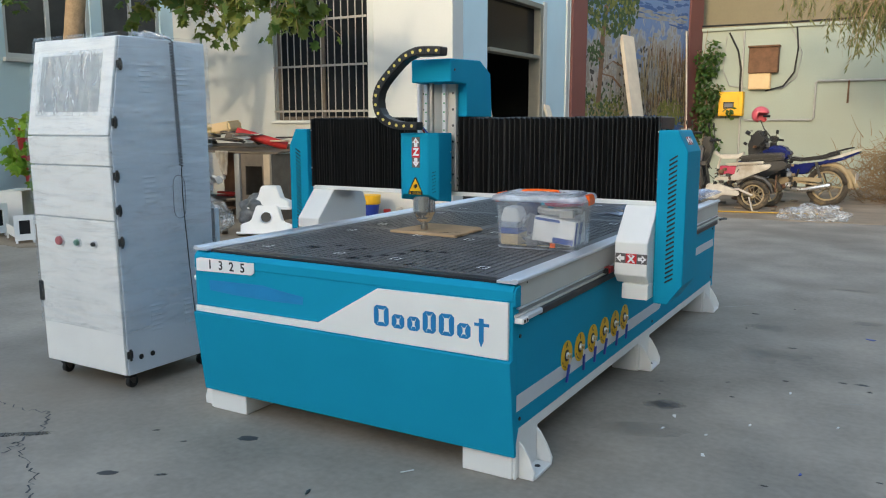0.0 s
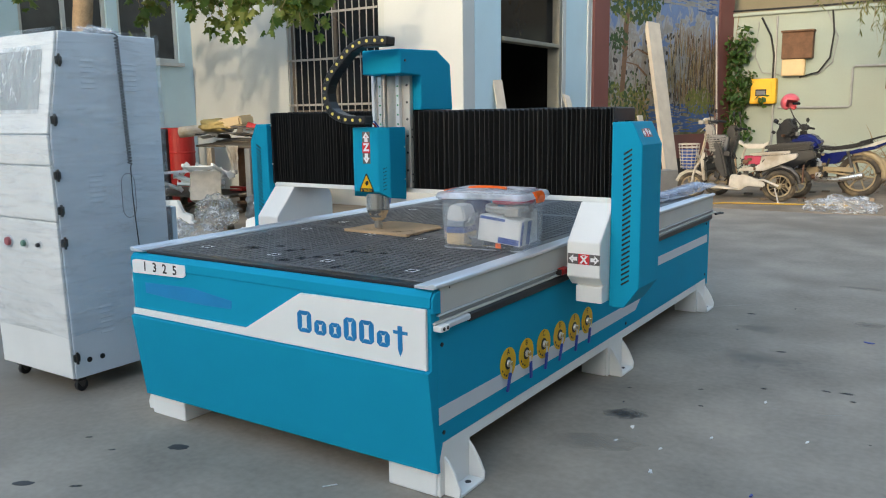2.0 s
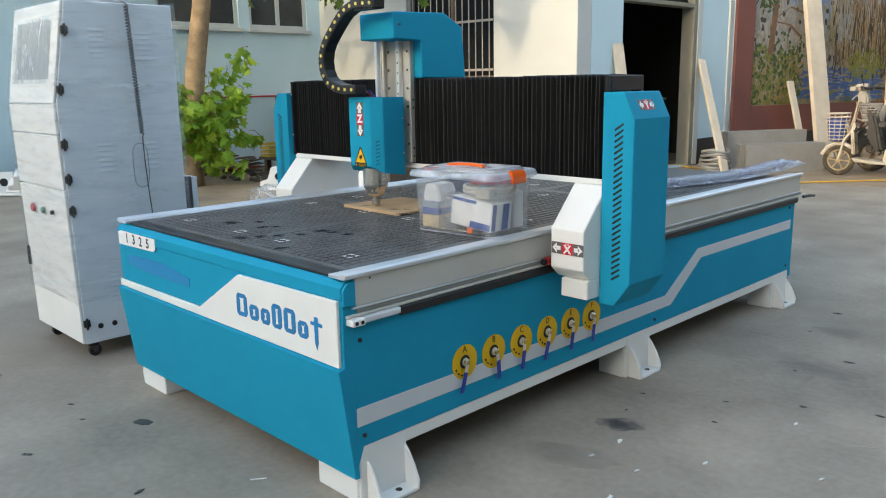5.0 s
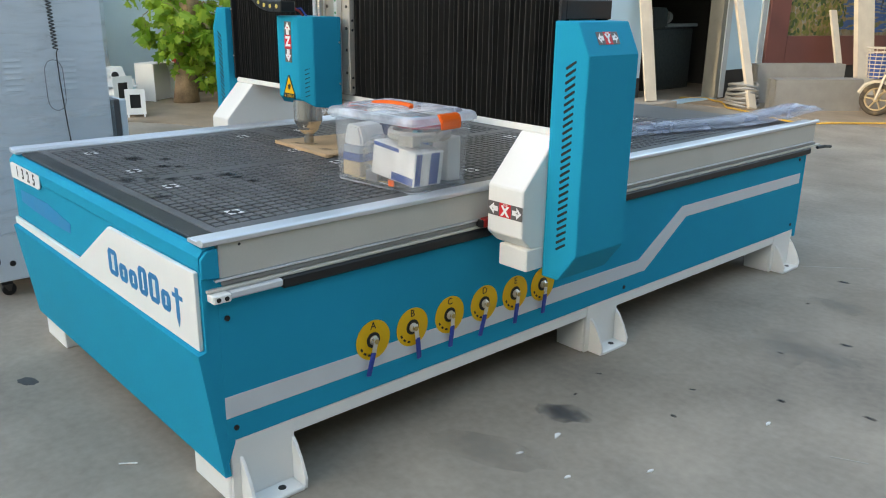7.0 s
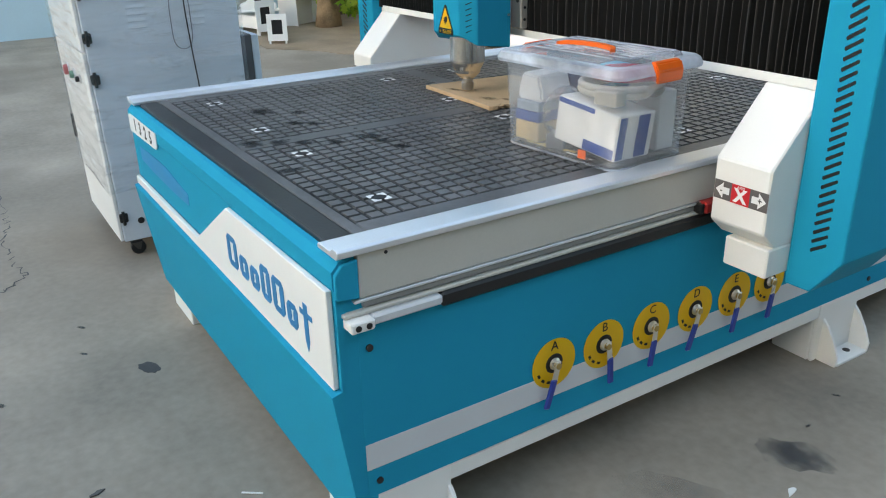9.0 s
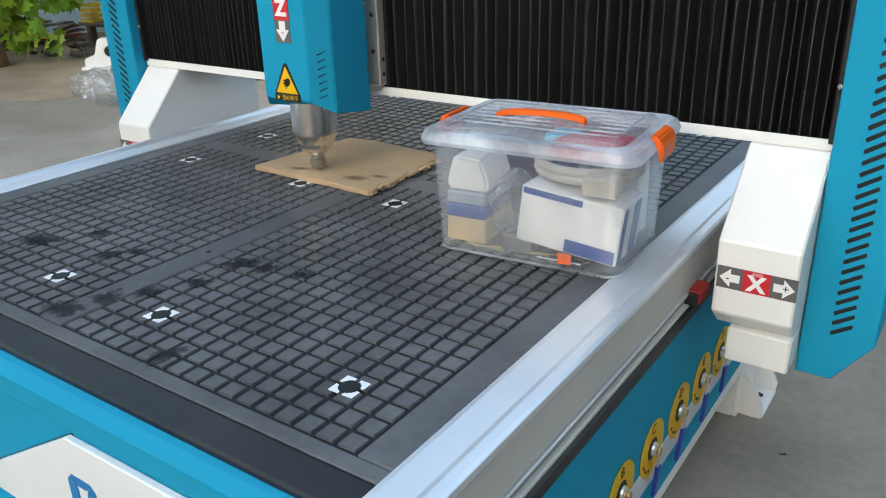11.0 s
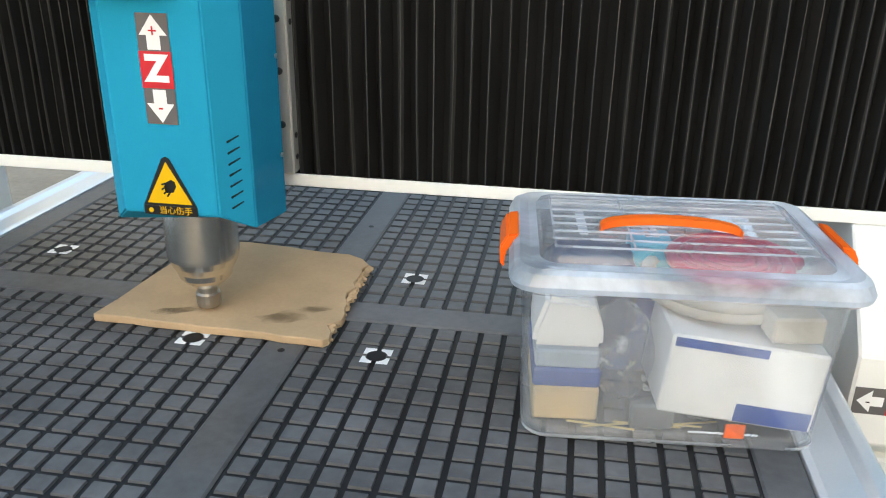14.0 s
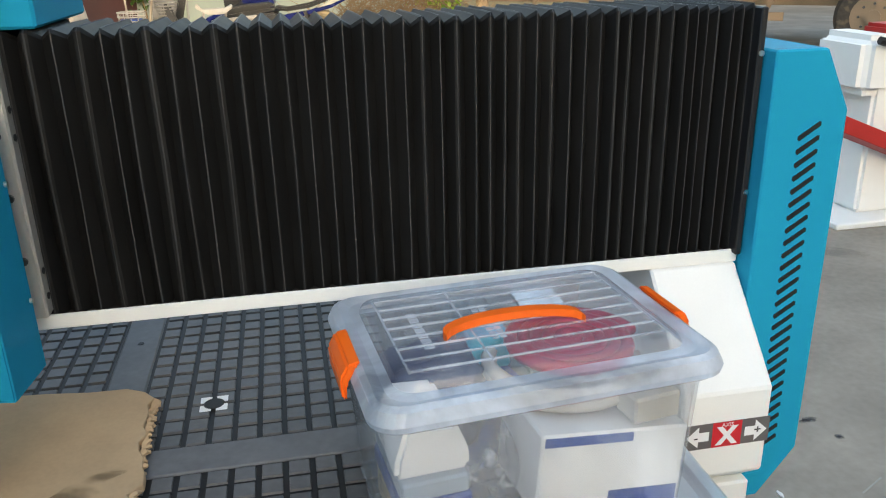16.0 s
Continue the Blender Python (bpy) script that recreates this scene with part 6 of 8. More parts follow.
# ---- marks on the concrete ----
solo("match_stick", beam((-1.41, 2.615, 0.003), (-1.375, 2.66, 0.004), 0.005, 0.004, 0.001), WHITECARD, "pale splinter lying on the concrete", "splinter")
for (x, y, a, b, rot, sd) in ((-2.186, 2.572, 0.05, 0.03, 0.4, 1), (-2.42, 2.03, 0.045, 0.022, 0.6, 2), (-0.72, 3.92, 0.085, 0.05, 0.5, 3), (0.02, 4.715, 0.02, 0.010, 0.3, 4), (0.113, 4.726, 0.03, 0.012, 0.2, 5), (0.15, 4.62, 0.012, 0.012, 0.2, 6), (-0.45, 4.2, 0.012, 0.008, 0, 7), (-0.25, 4.6, 0.014, 0.01, 0, 8), (-0.3, 5.3, 0.03, 0.01, 0.4, 9), (-0.649, 6.128, 0.03, 0.01, 0.4, 10), (0.9, 6.6, 0.06, 0.015, 0.2, 11), (0.4, 8.2, 0.07, 0.02, 0.2, 12)):
    solo("floor_stain", blot(x, y, a * (0.9 if sd < 3 else 1.35), b * (0.9 if sd < 3 else 1.35), rot, 18, 0.12 if sd < 3 else 0.25, 0.0015, sd), STAIN if sd < 3 else SIDESTAIN if sd == 3 else SOFTSTAIN, "dark stain on the concrete floor", "stain", group="stains on the yard floor", kind="structure")
srng = random.Random(77)
for p, q in (((-0.923, 6.215), (-0.648, 6.467)), ((0.032, 4.355), (0.133, 4.406))):
    solo("floor_scratch", beam((*p, 0.001), (*q, 0.001), 0.006, 0.002), SCRATCH, "thin pale scratch in the concrete", "scratch", group="scratches in the yard floor", kind="structure")
for k in range(30):
    x, y, a = srng.uniform(-1.2, 2.2), srng.uniform(1.6, 9.0), srng.uniform(0.05, 0.34)
    if x < -0.80 and y > 2.4:
        x = srng.uniform(-0.6, 1.8)
    solo("floor_stain", blot(x, y, a, a * srng.uniform(0.25, 0.8), srng.uniform(0, 3), 18, 0.25, 0.0012, k), FAINTSTAIN if k % 3 else PALESTAIN, "faint smear on the concrete floor", "stain", group="stains on the yard floor", kind="structure")
for k in range(36):
    x, y, a = srng.uniform(-0.8, 1.6), srng.uniform(2.2, 8.5), srng.uniform(0.004, 0.011)
    solo("floor_stain", blot(x, y, a * 1.8, a * 0.7, srng.uniform(0, 3), 10, 0.3, 0.0016, k + 100), SOFTSTAIN, "small dark fleck on the concrete floor", "stain", group="stains on the yard floor", kind="structure")
for (x, y, m_, s) in ((0.108, 5.75, LEVER, 0.05), (-0.038, 3.389, LEVER, 0.022), (-0.413, 3.39, WHITECARD, 0.03), (-0.629, 3.781, WHITECARD, 0.03), (-0.45, 3.62, WHITECARD, 0.02), (-0.2, 4.4, WHITECARD, 0.025), (0.05, 4.0, WHITECARD, 0.02), (-1.55, 1.95, WHITECARD, 0.03), (-1.62, 2.3, DARKSTEEL, 0.03), (-0.638, 3.608, WHITECARD, 0.02), (-0.302, 3.838, WHITECARD, 0.022)):
    solo("litter_scrap", blot(x, y, s * 0.6, s * 0.25, s * 60, 9, 0.4, 0.004, int(s * 999) + int(x * 90)), m_, "small scrap of litter on the concrete", "litter", group="scraps on the yard floor")


def crack(pts, w, seed):
    r, bm = random.Random(seed), bmesh.new()
    line = []
    for a, b in zip(pts, pts[1:]):
        for k in range(7):
            f = k / 7
            line.append((a[0] + (b[0] - a[0]) * f + r.uniform(-0.018, 0.018), a[1] + (b[1] - a[1]) * f + r.uniform(-0.018, 0.018)))
    prev = None
    for i, (x, y) in enumerate(line):
        ww = w * r.uniform(0.3, 1.2)
        row = [bm.verts.new((x - ww, y, 0.0012)), bm.verts.new((x + ww, y + ww, 0.0012))]
        if prev:
            bm.faces.new((prev[0], prev[1], row[1], row[0]))
        prev = row
    return bm


MAIN_CRACK = [(-4.77, 2.35), (-4.18, 2.331), (-4.04, 2.331), (-3.90, 2.316), (-3.745, 2.273), (-3.62, 2.292), (-3.40, 2.296), (-3.238, 2.323), (-3.149, 2.268), (-3.086, 2.189), (-3.027, 2.047), (-3.01, 2.015), (-2.92, 2.002), (-2.841, 1.94), (-2.668, 1.889), (-2.57, 1.803), (-2.449, 1.722), (-2.393, 1.719), (-2.302, 1.662)]
solo("floor_crack", crack(MAIN_CRACK, 0.0045, 2), STAIN, "jagged hairline crack across the concrete", "crack", kind="structure")
solo("floor_crack", crack([(-3.01, 2.015), (-2.97, 1.93), (-3.05, 1.86)], 0.004, 5), STAIN, "short branch of the crack in the concrete", "crack", kind="structure")
HOLLOW = stain_mat("worn hollow by the crack", (0.09, 0.085, 0.075), 0.75)
for x, y, a, rot in ((-3.17, 2.045, 0.10, 0.65), (-3.065, 2.125, 0.13, 0.62)):
    solo("floor_stain", blot(x, y, a, 0.022, rot, 18, 0.15, 0.0014, int(a * 100)), HOLLOW, "spalled hollow beside the crack", "stain", group="stains on the yard floor", kind="structure")
for x, y, a in ((-2.219, 2.127, 0.035), (-2.614, 2.434, 0.025), (-2.404, 2.407, 0.022), (-0.513, 4.43, 0.02), (-0.826, 4.269, 0.018)):
    solo("floor_stain", blot(x, y, a, a * 0.25, 0.7, 12, 0.2, 0.0014, int(a * 999)), HOLLOW, "small dark nick in the concrete", "stain", group="stains on the yard floor", kind="structure")

# ---- plants ----
def leaf_mesh(spots, size, kind, seed, droop=0.4):
    """Many separate leaves, each one lobed blade; spots are their places."""
    r = random.Random(seed)
    if kind == "lobed":
        out = [(0, 0), (0.28, 0.02), (0.22, 0.2), (0.55, 0.35), (0.3, 0.5), (0.34, 0.75), (0.1, 0.72), (0, 1.0), (-0.1, 0.72), (-0.34, 0.75), (-0.3, 0.5), (-0.55, 0.35), (-0.22, 0.2), (-0.28, 0.02)]
    elif kind == "oval":
        out = [(0, 0), (0.25, 0.2), (0.32, 0.5), (0.18, 0.8), (0, 1.0), (-0.18, 0.8), (-0.32, 0.5), (-0.25, 0.2)]
    else:
        out = [(0, 0), (0.07, 0.3), (0.06, 0.7), (0, 1.0), (-0.06, 0.7), (-0.07, 0.3)]
    verts, faces = [], []
    for p in spots:
        s = size * r.uniform(0.6, 1.25)
        m = Matrix.Translation(p) @ Euler((r.uniform(-0.9, 0.9) - droop * 2.2, r.uniform(-0.7, 0.7), r.uniform(0, 6.28))).to_matrix().to_4x4()
        k = len(verts)
        for (x, y) in out:
            verts.append(tuple(m @ Vector((x * s, y * s, -0.22 * s * abs(x) * 2 - 0.12 * s * y * y))))
        n = len(out)
        h = n // 2
        faces.append(tuple(k + i for i in range(0, h + 1)))
        faces.append((k,) + tuple(k + i for i in range(h, n)))
    me = bpy.data.meshes.new("t")
    me.from_pydata(verts, [], faces)
    bm = bmesh.new()
    bm.from_mesh(me)
    bpy.data.meshes.remove(me)
    return bm


tree = thing("plane_tree", (-9.5, 6.65, 0), "plane tree with peeling bark and overhanging lobed leaves", "tree")
tp = [(-9.52, 6.65, 0.0), (-9.48, 6.65, 0.25), (-9.40, 6.66, 0.8), (-9.22, 6.67, 1.6), (-8.99, 6.70, 2.4), (-8.90, 6.75, 3.2), (-8.85, 6.80, 4.0), (-8.80, 6.85, 5.2)]
trk = tube(tp, 0.155, 14, taper=0.10)
for v in trk.verts:
    f = max(0, 0.35 - v.co.z) / 0.35
    c = Vector((-9.5, 6.65, v.co.z))
    v.co = c + (v.co - c) * (1 + 0.12 * f * f) + Vector((noise.noise(v.co * 3), noise.noise(v.co * 3 + Vector((5, 0, 0))), 0)) * 0.02
part("trunk", trk, BARK, tree, smooth=True)
limbs = [
    [(-8.88, 6.78, 3.5), (-8.75, 7.15, 3.85), (-8.2, 7.6, 3.7), (-7.4, 7.8, 3.25), (-6.6, 7.9, 2.95), (-6.15, 7.9, 2.98)],
    [(-8.86, 6.80, 3.9), (-8.9, 6.3, 4.3), (-8.5, 5.9, 4.2), (-7.9, 5.6, 3.7)],
    [(-8.90, 6.77, 3.3), (-8.95, 7.4, 3.4), (-8.55, 8.1, 3.2), (-7.9, 8.4, 2.8)],
    [(-8.83, 6.83, 4.5), (-9.8, 6.0, 4.6), (-10.2, 4.9, 4.2), (-10.2, 4.0, 3.6)],
    [(-8.81, 6.85, 5.0), (-8.9, 7.9, 5.4), (-8.4, 8.5, 5.2), (-7.6, 8.8, 4.6)],
    [(-8.90, 6.74, 3.0), (-9.4, 6.1, 3.45), (-9.3, 5.3, 3.3)],
]
spots = []
for ln in limbs:
    part("limb", tube(ln, 0.055, 7, taper=0.012), BARK, tree)
    for a, b in zip(ln, ln[1:]):
        for k in range(5):
            c = Vector(a).lerp(Vector(b), k / 5)
            spots.append(c)


def twigs_and_leaves(anchors, per, spread, down, seed, tree_part, leaf_size, material, name="crown", kind="lobed"):
    r = random.Random(seed)
    bm, pts = bmesh.new(), []
    for c in anchors:
        for _ in range(per[0]):
            d = Vector((r.uniform(-1, 1), r.uniform(-1, 1), r.uniform(-1, 0.5) * down)) * spread
            e = c + d
            tube([c, c + d * 0.5 + Vector((0, 0, 0.05)), e], 0.006, 4, bm=bm, taper=0.002)
            for _ in range(per[1]):
                f = r.uniform(0.3, 1.05)
                pts.append(c + d * f + Vector((r.uniform(-0.1, 0.1), r.uniform(-0.1, 0.1), r.uniform(-0.12, 0.05))))
    tagged(part("twigs", bm, BARK, tree_part), kind="stuff")
    tagged(part(name, leaf_mesh(pts, leaf_size, kind, seed), material, tree_part), kind="stuff")


twigs_and_leaves([c for c in spots if c.x > -10.3 and (Vector((c.x + 8.9, c.y - 6.75)).length > 0.55 or c.z > 4.2)], (3, 8), 0.55, 1.2, 21, tree, 0.17, LEAF)
sprout = [Vector((-9.32 + rng.gauss(0, 0.26), 6.72 + rng.gauss(0, 0.33), 1.08 + rng.gauss(0, 0.30))) for _ in range(64)]
twigs_and_leaves([c for c in sprout if c.z > 0.35], (2, 7), 0.26, 1.0, 22, tree, 0.165, BUSHLEAF, "sprout_foliage")
vine = thing("wall_vine", (-3.85, 18.55, 0), "dark green climbing vine on the corner of the wall", "vine")
vp = [(-3.75, 18.6, 0.0), (-3.85, 18.58, 0.8), (-3.78, 18.58, 1.7), (-3.92, 18.58, 2.6), (-3.85, 18.6, 3.35)]
part("stem", tube(vp, 0.02, 6, taper=0.008), BARK, vine)
va = [Vector((-3.83 + rng.gauss(0, 0.17), 18.48, rng.uniform(0.75, 3.3))) for _ in range(75)]
twigs_and_leaves(va, (2, 6), 0.16, 1.0, 25, vine, 0.12, VINELEAF, "leaves", "oval")

wil = thing("willow_tree", (2.0, 16.6, 0), "willow with thin hanging sprays of pale leaves", "tree")
part("trunk", tube([(2.0, 16.6, 0), (1.9, 16.5, 1.5), (1.6, 16.2, 3.2), (1.2, 16.0, 4.6)], 0.12, 9, taper=0.05), BARK, wil)
wa = []
for ln in ([(1.5, 16.2, 3.3), (0.6, 15.8, 3.75), (-0.3, 15.5, 3.6), (-1.1, 15.4, 3.35)], [(1.3, 16.0, 3.9), (0.3, 15.5, 4.3), (-0.8, 15.2, 4.2), (-2.0, 15.2, 3.85)], [(1.6, 16.2, 3.0), (0.9, 15.8, 3.2), (0.1, 15.4, 3.0)], [(1.5, 16.0, 3.4), (0.8, 15.2, 3.6), (0.0, 14.8, 3.45), (-0.6, 14.7, 3.2)]):
    part("limb", tube(ln, 0.03, 6, taper=0.006), BARK, wil)
    for a, b in zip(ln, ln[1:]):
        for k in range(5):
            wa.append(Vector(a).lerp(Vector(b), k / 5))
bm, pts = bmesh.new(), []
for c in wa:
    for _ in range(9):
        e = c + Vector((rng.uniform(-0.35, 0.25), rng.uniform(-0.3, 0.3), -rng.uniform(0.25, 1.1)))
        tube([c, c.lerp(e, 0.4) + Vector((-0.06, 0, 0.05)), e], 0.004, 4, bm=bm, taper=0.0015)
        for k in range(16):
            pts.append(c.lerp(e, rng.uniform(0.1, 1.0)))
tagged(part("twigs", bm, BARK, wil), kind="stuff")
tagged(part("leaves", leaf_mesh(pts, 0.13, "thin", 26, 0.7), WILLOW, wil), kind="stuff")

bm = bmesh.new()
for i in range(1500):
    x, y = rng.gauss(0.35, 0.55), rng.gauss(15.9, 0.35)
    z = max(0.02, rng.gauss(0.42, 0.32) * (1.25 - 0.45 * abs(x - 0.35)))
    d = Vector((rng.uniform(-0.45, 0.45), rng.uniform(-0.3, 0.3), rng.uniform(-0.25, 0.4)))
    a = Vector((x, y, z))
    b = a + d
    b.z = max(0.01, b.z)
    tube([a, a.lerp(b, 0.5) + Vector((rng.uniform(-0.04, 0.04), 0, rng.uniform(-0.03, 0.05))), b], rng.uniform(0.004, 0.010), 4, bm=bm, taper=0.002)
solo("brushwood_heap", bm, BRUSH, "heap of dry brown brushwood by the far wall", "brushwood", kind="stuff")
weeds = thing("weed_clump", (1.25, 16.3, 0), "clump of tall green weeds beside the brushwood", "weeds")
part("stalks", tube([(1.25, 16.3, 0), (1.2, 16.25, 0.6), (1.3, 16.2, 1.2)], 0.012, 5), BARK, weeds)
twigs_and_leaves([Vector((1.2 + rng.gauss(0, 0.25), 16.2 + rng.gauss(0, 0.2), rng.uniform(0.15, 1.6))) for _ in range(75)], (2, 6), 0.2, 1.0, 28, weeds, 0.12, BUSHLEAF, "leaves", "oval")

# ---- along the workshop wall ----
solo("doorstep", box(BX + 0.013, -4.86, 10.5, 11.2, 0, 0.165, 0.012), CONCRETE, "low concrete step beside the doorway", "step", kind="structure")
solo("leaning_board", beam((-5.02, 10.83, 0.172), (-5.375, 10.93, 1.86), 0.17, 0.03, roll=1.2), BOARDWHITE, "white painted board leaning by the doorway", "board", group="boards leaning on the wall")
solo("leaning_board", beam((-4.45, 12.42, 0.012), (-5.365, 13.28, 1.66), 0.13, 0.05, roll=1.3), BOARDWHITE, "pale timber post leaning against the blue wall", "board", group="boards leaning on the wall")
solo("leaning_board", beam((-4.20, 15.55, 0.012), (-4.83, 15.98, 3.05), 0.37, 0.08, roll=1.25), BOARDWHITE, "tall pale board leaning against the mural", "board", group="boards leaning on the wall")
solo("leaning_board", beam((-4.44, 15.30, 0.012), (-4.83, 15.43, 1.30), 0.14, 0.04, roll=1.3), BOARDWHITE, "short pale board leaning against the mural", "board", group="boards leaning on the wall")
solo("leaning_pole", tube([(-4.02, 18.0, 0.01), (-4.16, 18.0, 3.3)], 0.018, 8), BIKEWHITE, "thin white pole leaning against the mural", "pole")


def trough(p0, p1, h, w, n):
    """A stack of nested sheet-metal channels lying on their sides."""
    p0, p1 = Vector(p0), Vector(p1)
    ln = (p1 - p0).length
    t = thing("metal_trough", tuple(p0), "stack of galvanised sheet metal troughs on the ground", "metal trough", group="troughs by the mural")
    m = plane_pose(p0, p1 - p0, (0, 0, 1))
    for k in range(n):
        o = -w * k / n
        prof = [(0.0, o), (h, o), (h, o - 0.055), (h - 0.01, o - 0.055), (h - 0.01, o - 0.006), (0.01, o - 0.006), (0.01, o - 0.055), (0.0, o - 0.055)]
        j = rng.uniform(-0.03, 0.03)
        bm = prism(prof, "x", j, ln + j, 0.0)
        part("channel", xform(bm, m), GALV, t)


trough((-4.15, 12.42, 0.007), (-3.46, 13.50, 0.007), 0.42, 0.30, 5)
trough((-4.78, 13.10, 0.007), (-4.06, 14.32, 0.007), 0.55, 0.25, 4)
wc = thing("wire_coil", (-4.72, 12.62, 0.007), "coil of grey strip lying beside the troughs", "wire coil")
for k in range(6):
    part("turn", tube([(-4.72 + (0.24 - 0.01 * k) * math.cos(a * 0.314), 12.62 + 0.19 * math.sin(a * 0.314), 0.03 + 0.055 * k + 0.02 * math.sin(a * 0.6 + k)) for a in range(20)], 0.02, 6, closed=True), GALV, wc)
solo("yellow_hose", tube([(-5.75, 12.7, 0.02), (-5.5, 13.0, 0.02), (-5.2, 12.75, 0.02), (-5.0, 12.62, 0.03), (-4.7, 12.2, 0.02), (-4.2, 12.0, 0.02), (-3.6, 11.62, 0.02), (-3.3, 11.62, 0.02), (-3.1, 12.0, 0.02), (-2.5, 12.72, 0.02), (-1.6, 12.95, 0.02), (-0.9, 13.1, 0.02)], 0.0115, 7), HOSEYEL, "yellow garden hose snaking over the ground", "hose", smooth=True)
bm = bmesh.new()
bmesh.ops.create_icosphere(bm, subdivisions=5, radius=1.0)
for v in bm.verts:
    n1 = v.co.copy()
    big = 1 + 0.30 * noise.noise(n1 * 2.1) - 0.25 * abs(noise.noise(n1 * 3.2 + Vector((4, 0, 0)))) + 0.04 * noise.noise(n1 * 9)
    v.co = Vector((-0.90 + n1.x * 0.46 * big, 12.42 + n1.y * 0.2 * big, max(0.008, 0.06 + n1.z * 0.17 * big)))
solo("plastic_sheeting", bm, clear_mat("milky sheeting", 0.34, 0.16, 9, 0.8, spread=0.9, gloss=0.07, streak=0.4, streak_scale=9.0), "crumpled clear plastic sheeting on the dirt", "plastic sheet", smooth=True)

# fixtures on the far wall
yb = thing("meter_box", (-3.32, CY - 0.1, 1.5), "yellow enamelled meter box with a small window", "meter box")
part("case", box(-3.53, -3.02, CY - 0.20, CY - 0.002, 1.50, 2.02, 0.015), YELLOWBOX, yb)
part("door", box(-3.505, -3.10, CY - 0.215, CY - 0.201, 1.53, 1.99, 0.006), YELLOWBOX, yb)
part("window", box(-3.42, -3.20, CY - 0.220, CY - 0.2155, 1.66, 1.80, 0.003), PALEGLASS, yb)
part("meter_face", box(-3.40, -3.22, CY - 0.223, CY - 0.2205, 1.69, 1.77), EGREYDARK, yb)
jb = thing("junction_box", (-2.67, CY - 0.1, 2.38), "rusty brown junction box on the wall", "junction box")
part("case", box(-2.95, -2.36, CY - 0.20, CY - 0.002, 2.40, 2.93, 0.012), RUST, jb)
part("cap", box(-2.97, -2.34, CY - 0.24, CY - 0.002, 2.931, 2.97, 0.006), RUST, jb)
cb = thing("junction_box", (-2.75, CY - 0.08, 2.05), "cream junction box below the rusty one", "junction box")
part("case", box(-2.94, -2.50, CY - 0.16, CY - 0.002, 2.06, 2.395, 0.01), TANCARD, cb)
part("lid", box(-2.92, -2.52, CY - 0.17, CY - 0.161, 2.08, 2.375, 0.004), TANCARD, cb)
solo("wall_pipe", tube([(-3.0, CY - 0.03, 1.41), (-1.66, CY - 0.03, 1.41), (-1.62, CY - 0.03, 1.45), (-1.62, CY - 0.03, 2.17), (-1.58, CY - 0.03, 2.21), (1.2, CY - 0.03, 2.21)], 0.024, 8), GALV, "pale grey conduit bent along the wall", "pipe")
solo("wall_pipe", tube([(-3.09, CY - 0.03, 3.3), (-3.09, CY - 0.03, 0.05)], 0.022, 8), GALV, "upright grey conduit on the wall", "pipe")
solo("tap", tube([(-1.0, CY - 0.005, 2.2), (-1.0, CY - 0.08, 2.19), (-1.0, CY - 0.10, 1.95), (-1.0, CY - 0.10, 1.75)], 0.02, 7), RUST, "rusty bracket below the conduit", "bracket")
solo("wall_cable", tube([(-3.4, CY - 0.02, 3.28), (-3.2, CY - 0.04, 2.9), (-3.12, CY - 0.05, 2.5), (-3.12, CY - 0.05, 2.0)], 0.022, 6), BLACK, "black cable hanging down the wall", "cable", group="cables on the far wall")
solo("wall_cable", tube([(-2.05, CY - 0.03, 3.32), (-2.0, CY - 0.05, 2.9), (-2.05, CY - 0.05, 2.4), (-2.25, CY - 0.05, 2.12), (-2.6, CY - 0.06, 2.03)], 0.018, 6), BLACK, "slack black cable looping to a junction box", "cable", group="cables on the far wall")
solo("wall_cable", tube([(-2.15, CY - 0.03, 3.32), (-1.92, CY - 0.05, 2.8), (-2.0, CY - 0.05, 2.3), (-2.3, CY - 0.05, 2.05)], 0.012, 6), GALV, "slack grey cable looping to a junction box", "cable", group="cables on the far wall")
solo("wall_cable", tube([(-3.45, CY - 0.02, 3.2), (-3.5, CY - 0.04, 2.5), (-3.35, CY - 0.05, 2.15), (-3.0, CY - 0.05, 2.1)], 0.012, 6), GALV, "slack grey cable beside the meter box", "cable", group="cables on the far wall")
solo("wall_cable", tube([(-4.5, CY - 0.05, 3.45), (-2.2, CY - 0.05, 3.43), (1.2, CY - 0.05, 3.46)], 0.02, 6), BLACK, "black cable running along the ledge", "cable", group="cables on the far wall")


# ---- two-wheelers ----
def wheel(m, r, tr, width, spokes, rim_mat, parent, name="wheel"):
    """A wheel at the origin of m, its axle along m's y."""
    w = part(name, xform(tube([(r * math.cos(a * math.pi / 14), 0, r * math.sin(a * math.pi / 14)) for a in range(28)], tr, 8, closed=True), m), RUBBER, parent)
    part("rim", xform(tube([((r - tr) * math.cos(a * math.pi / 14), 0, (r - tr) * math.sin(a * math.pi / 14)) for a in range(28)], tr * 0.45, 6, closed=True), m), rim_mat, w)
    part("hub", xform(cyl((0, -width, 0), (0, width, 0), r * 0.2, seg=14, b=0.004), m), rim_mat, w)
    for k in range(spokes):
        a = 2 * math.pi * k / spokes
        part("spoke", xform(beam((r * 0.12 * math.cos(a), 0, r * 0.12 * math.sin(a)), ((r - tr) * math.cos(a + 0.1), 0, (r - tr) * math.sin(a + 0.1)), 0.028 if spokes < 9 else 0.008, 0.02 if spokes < 9 else 0.008, 0.002, roll=1.57), m), rim_mat, w)
    return w


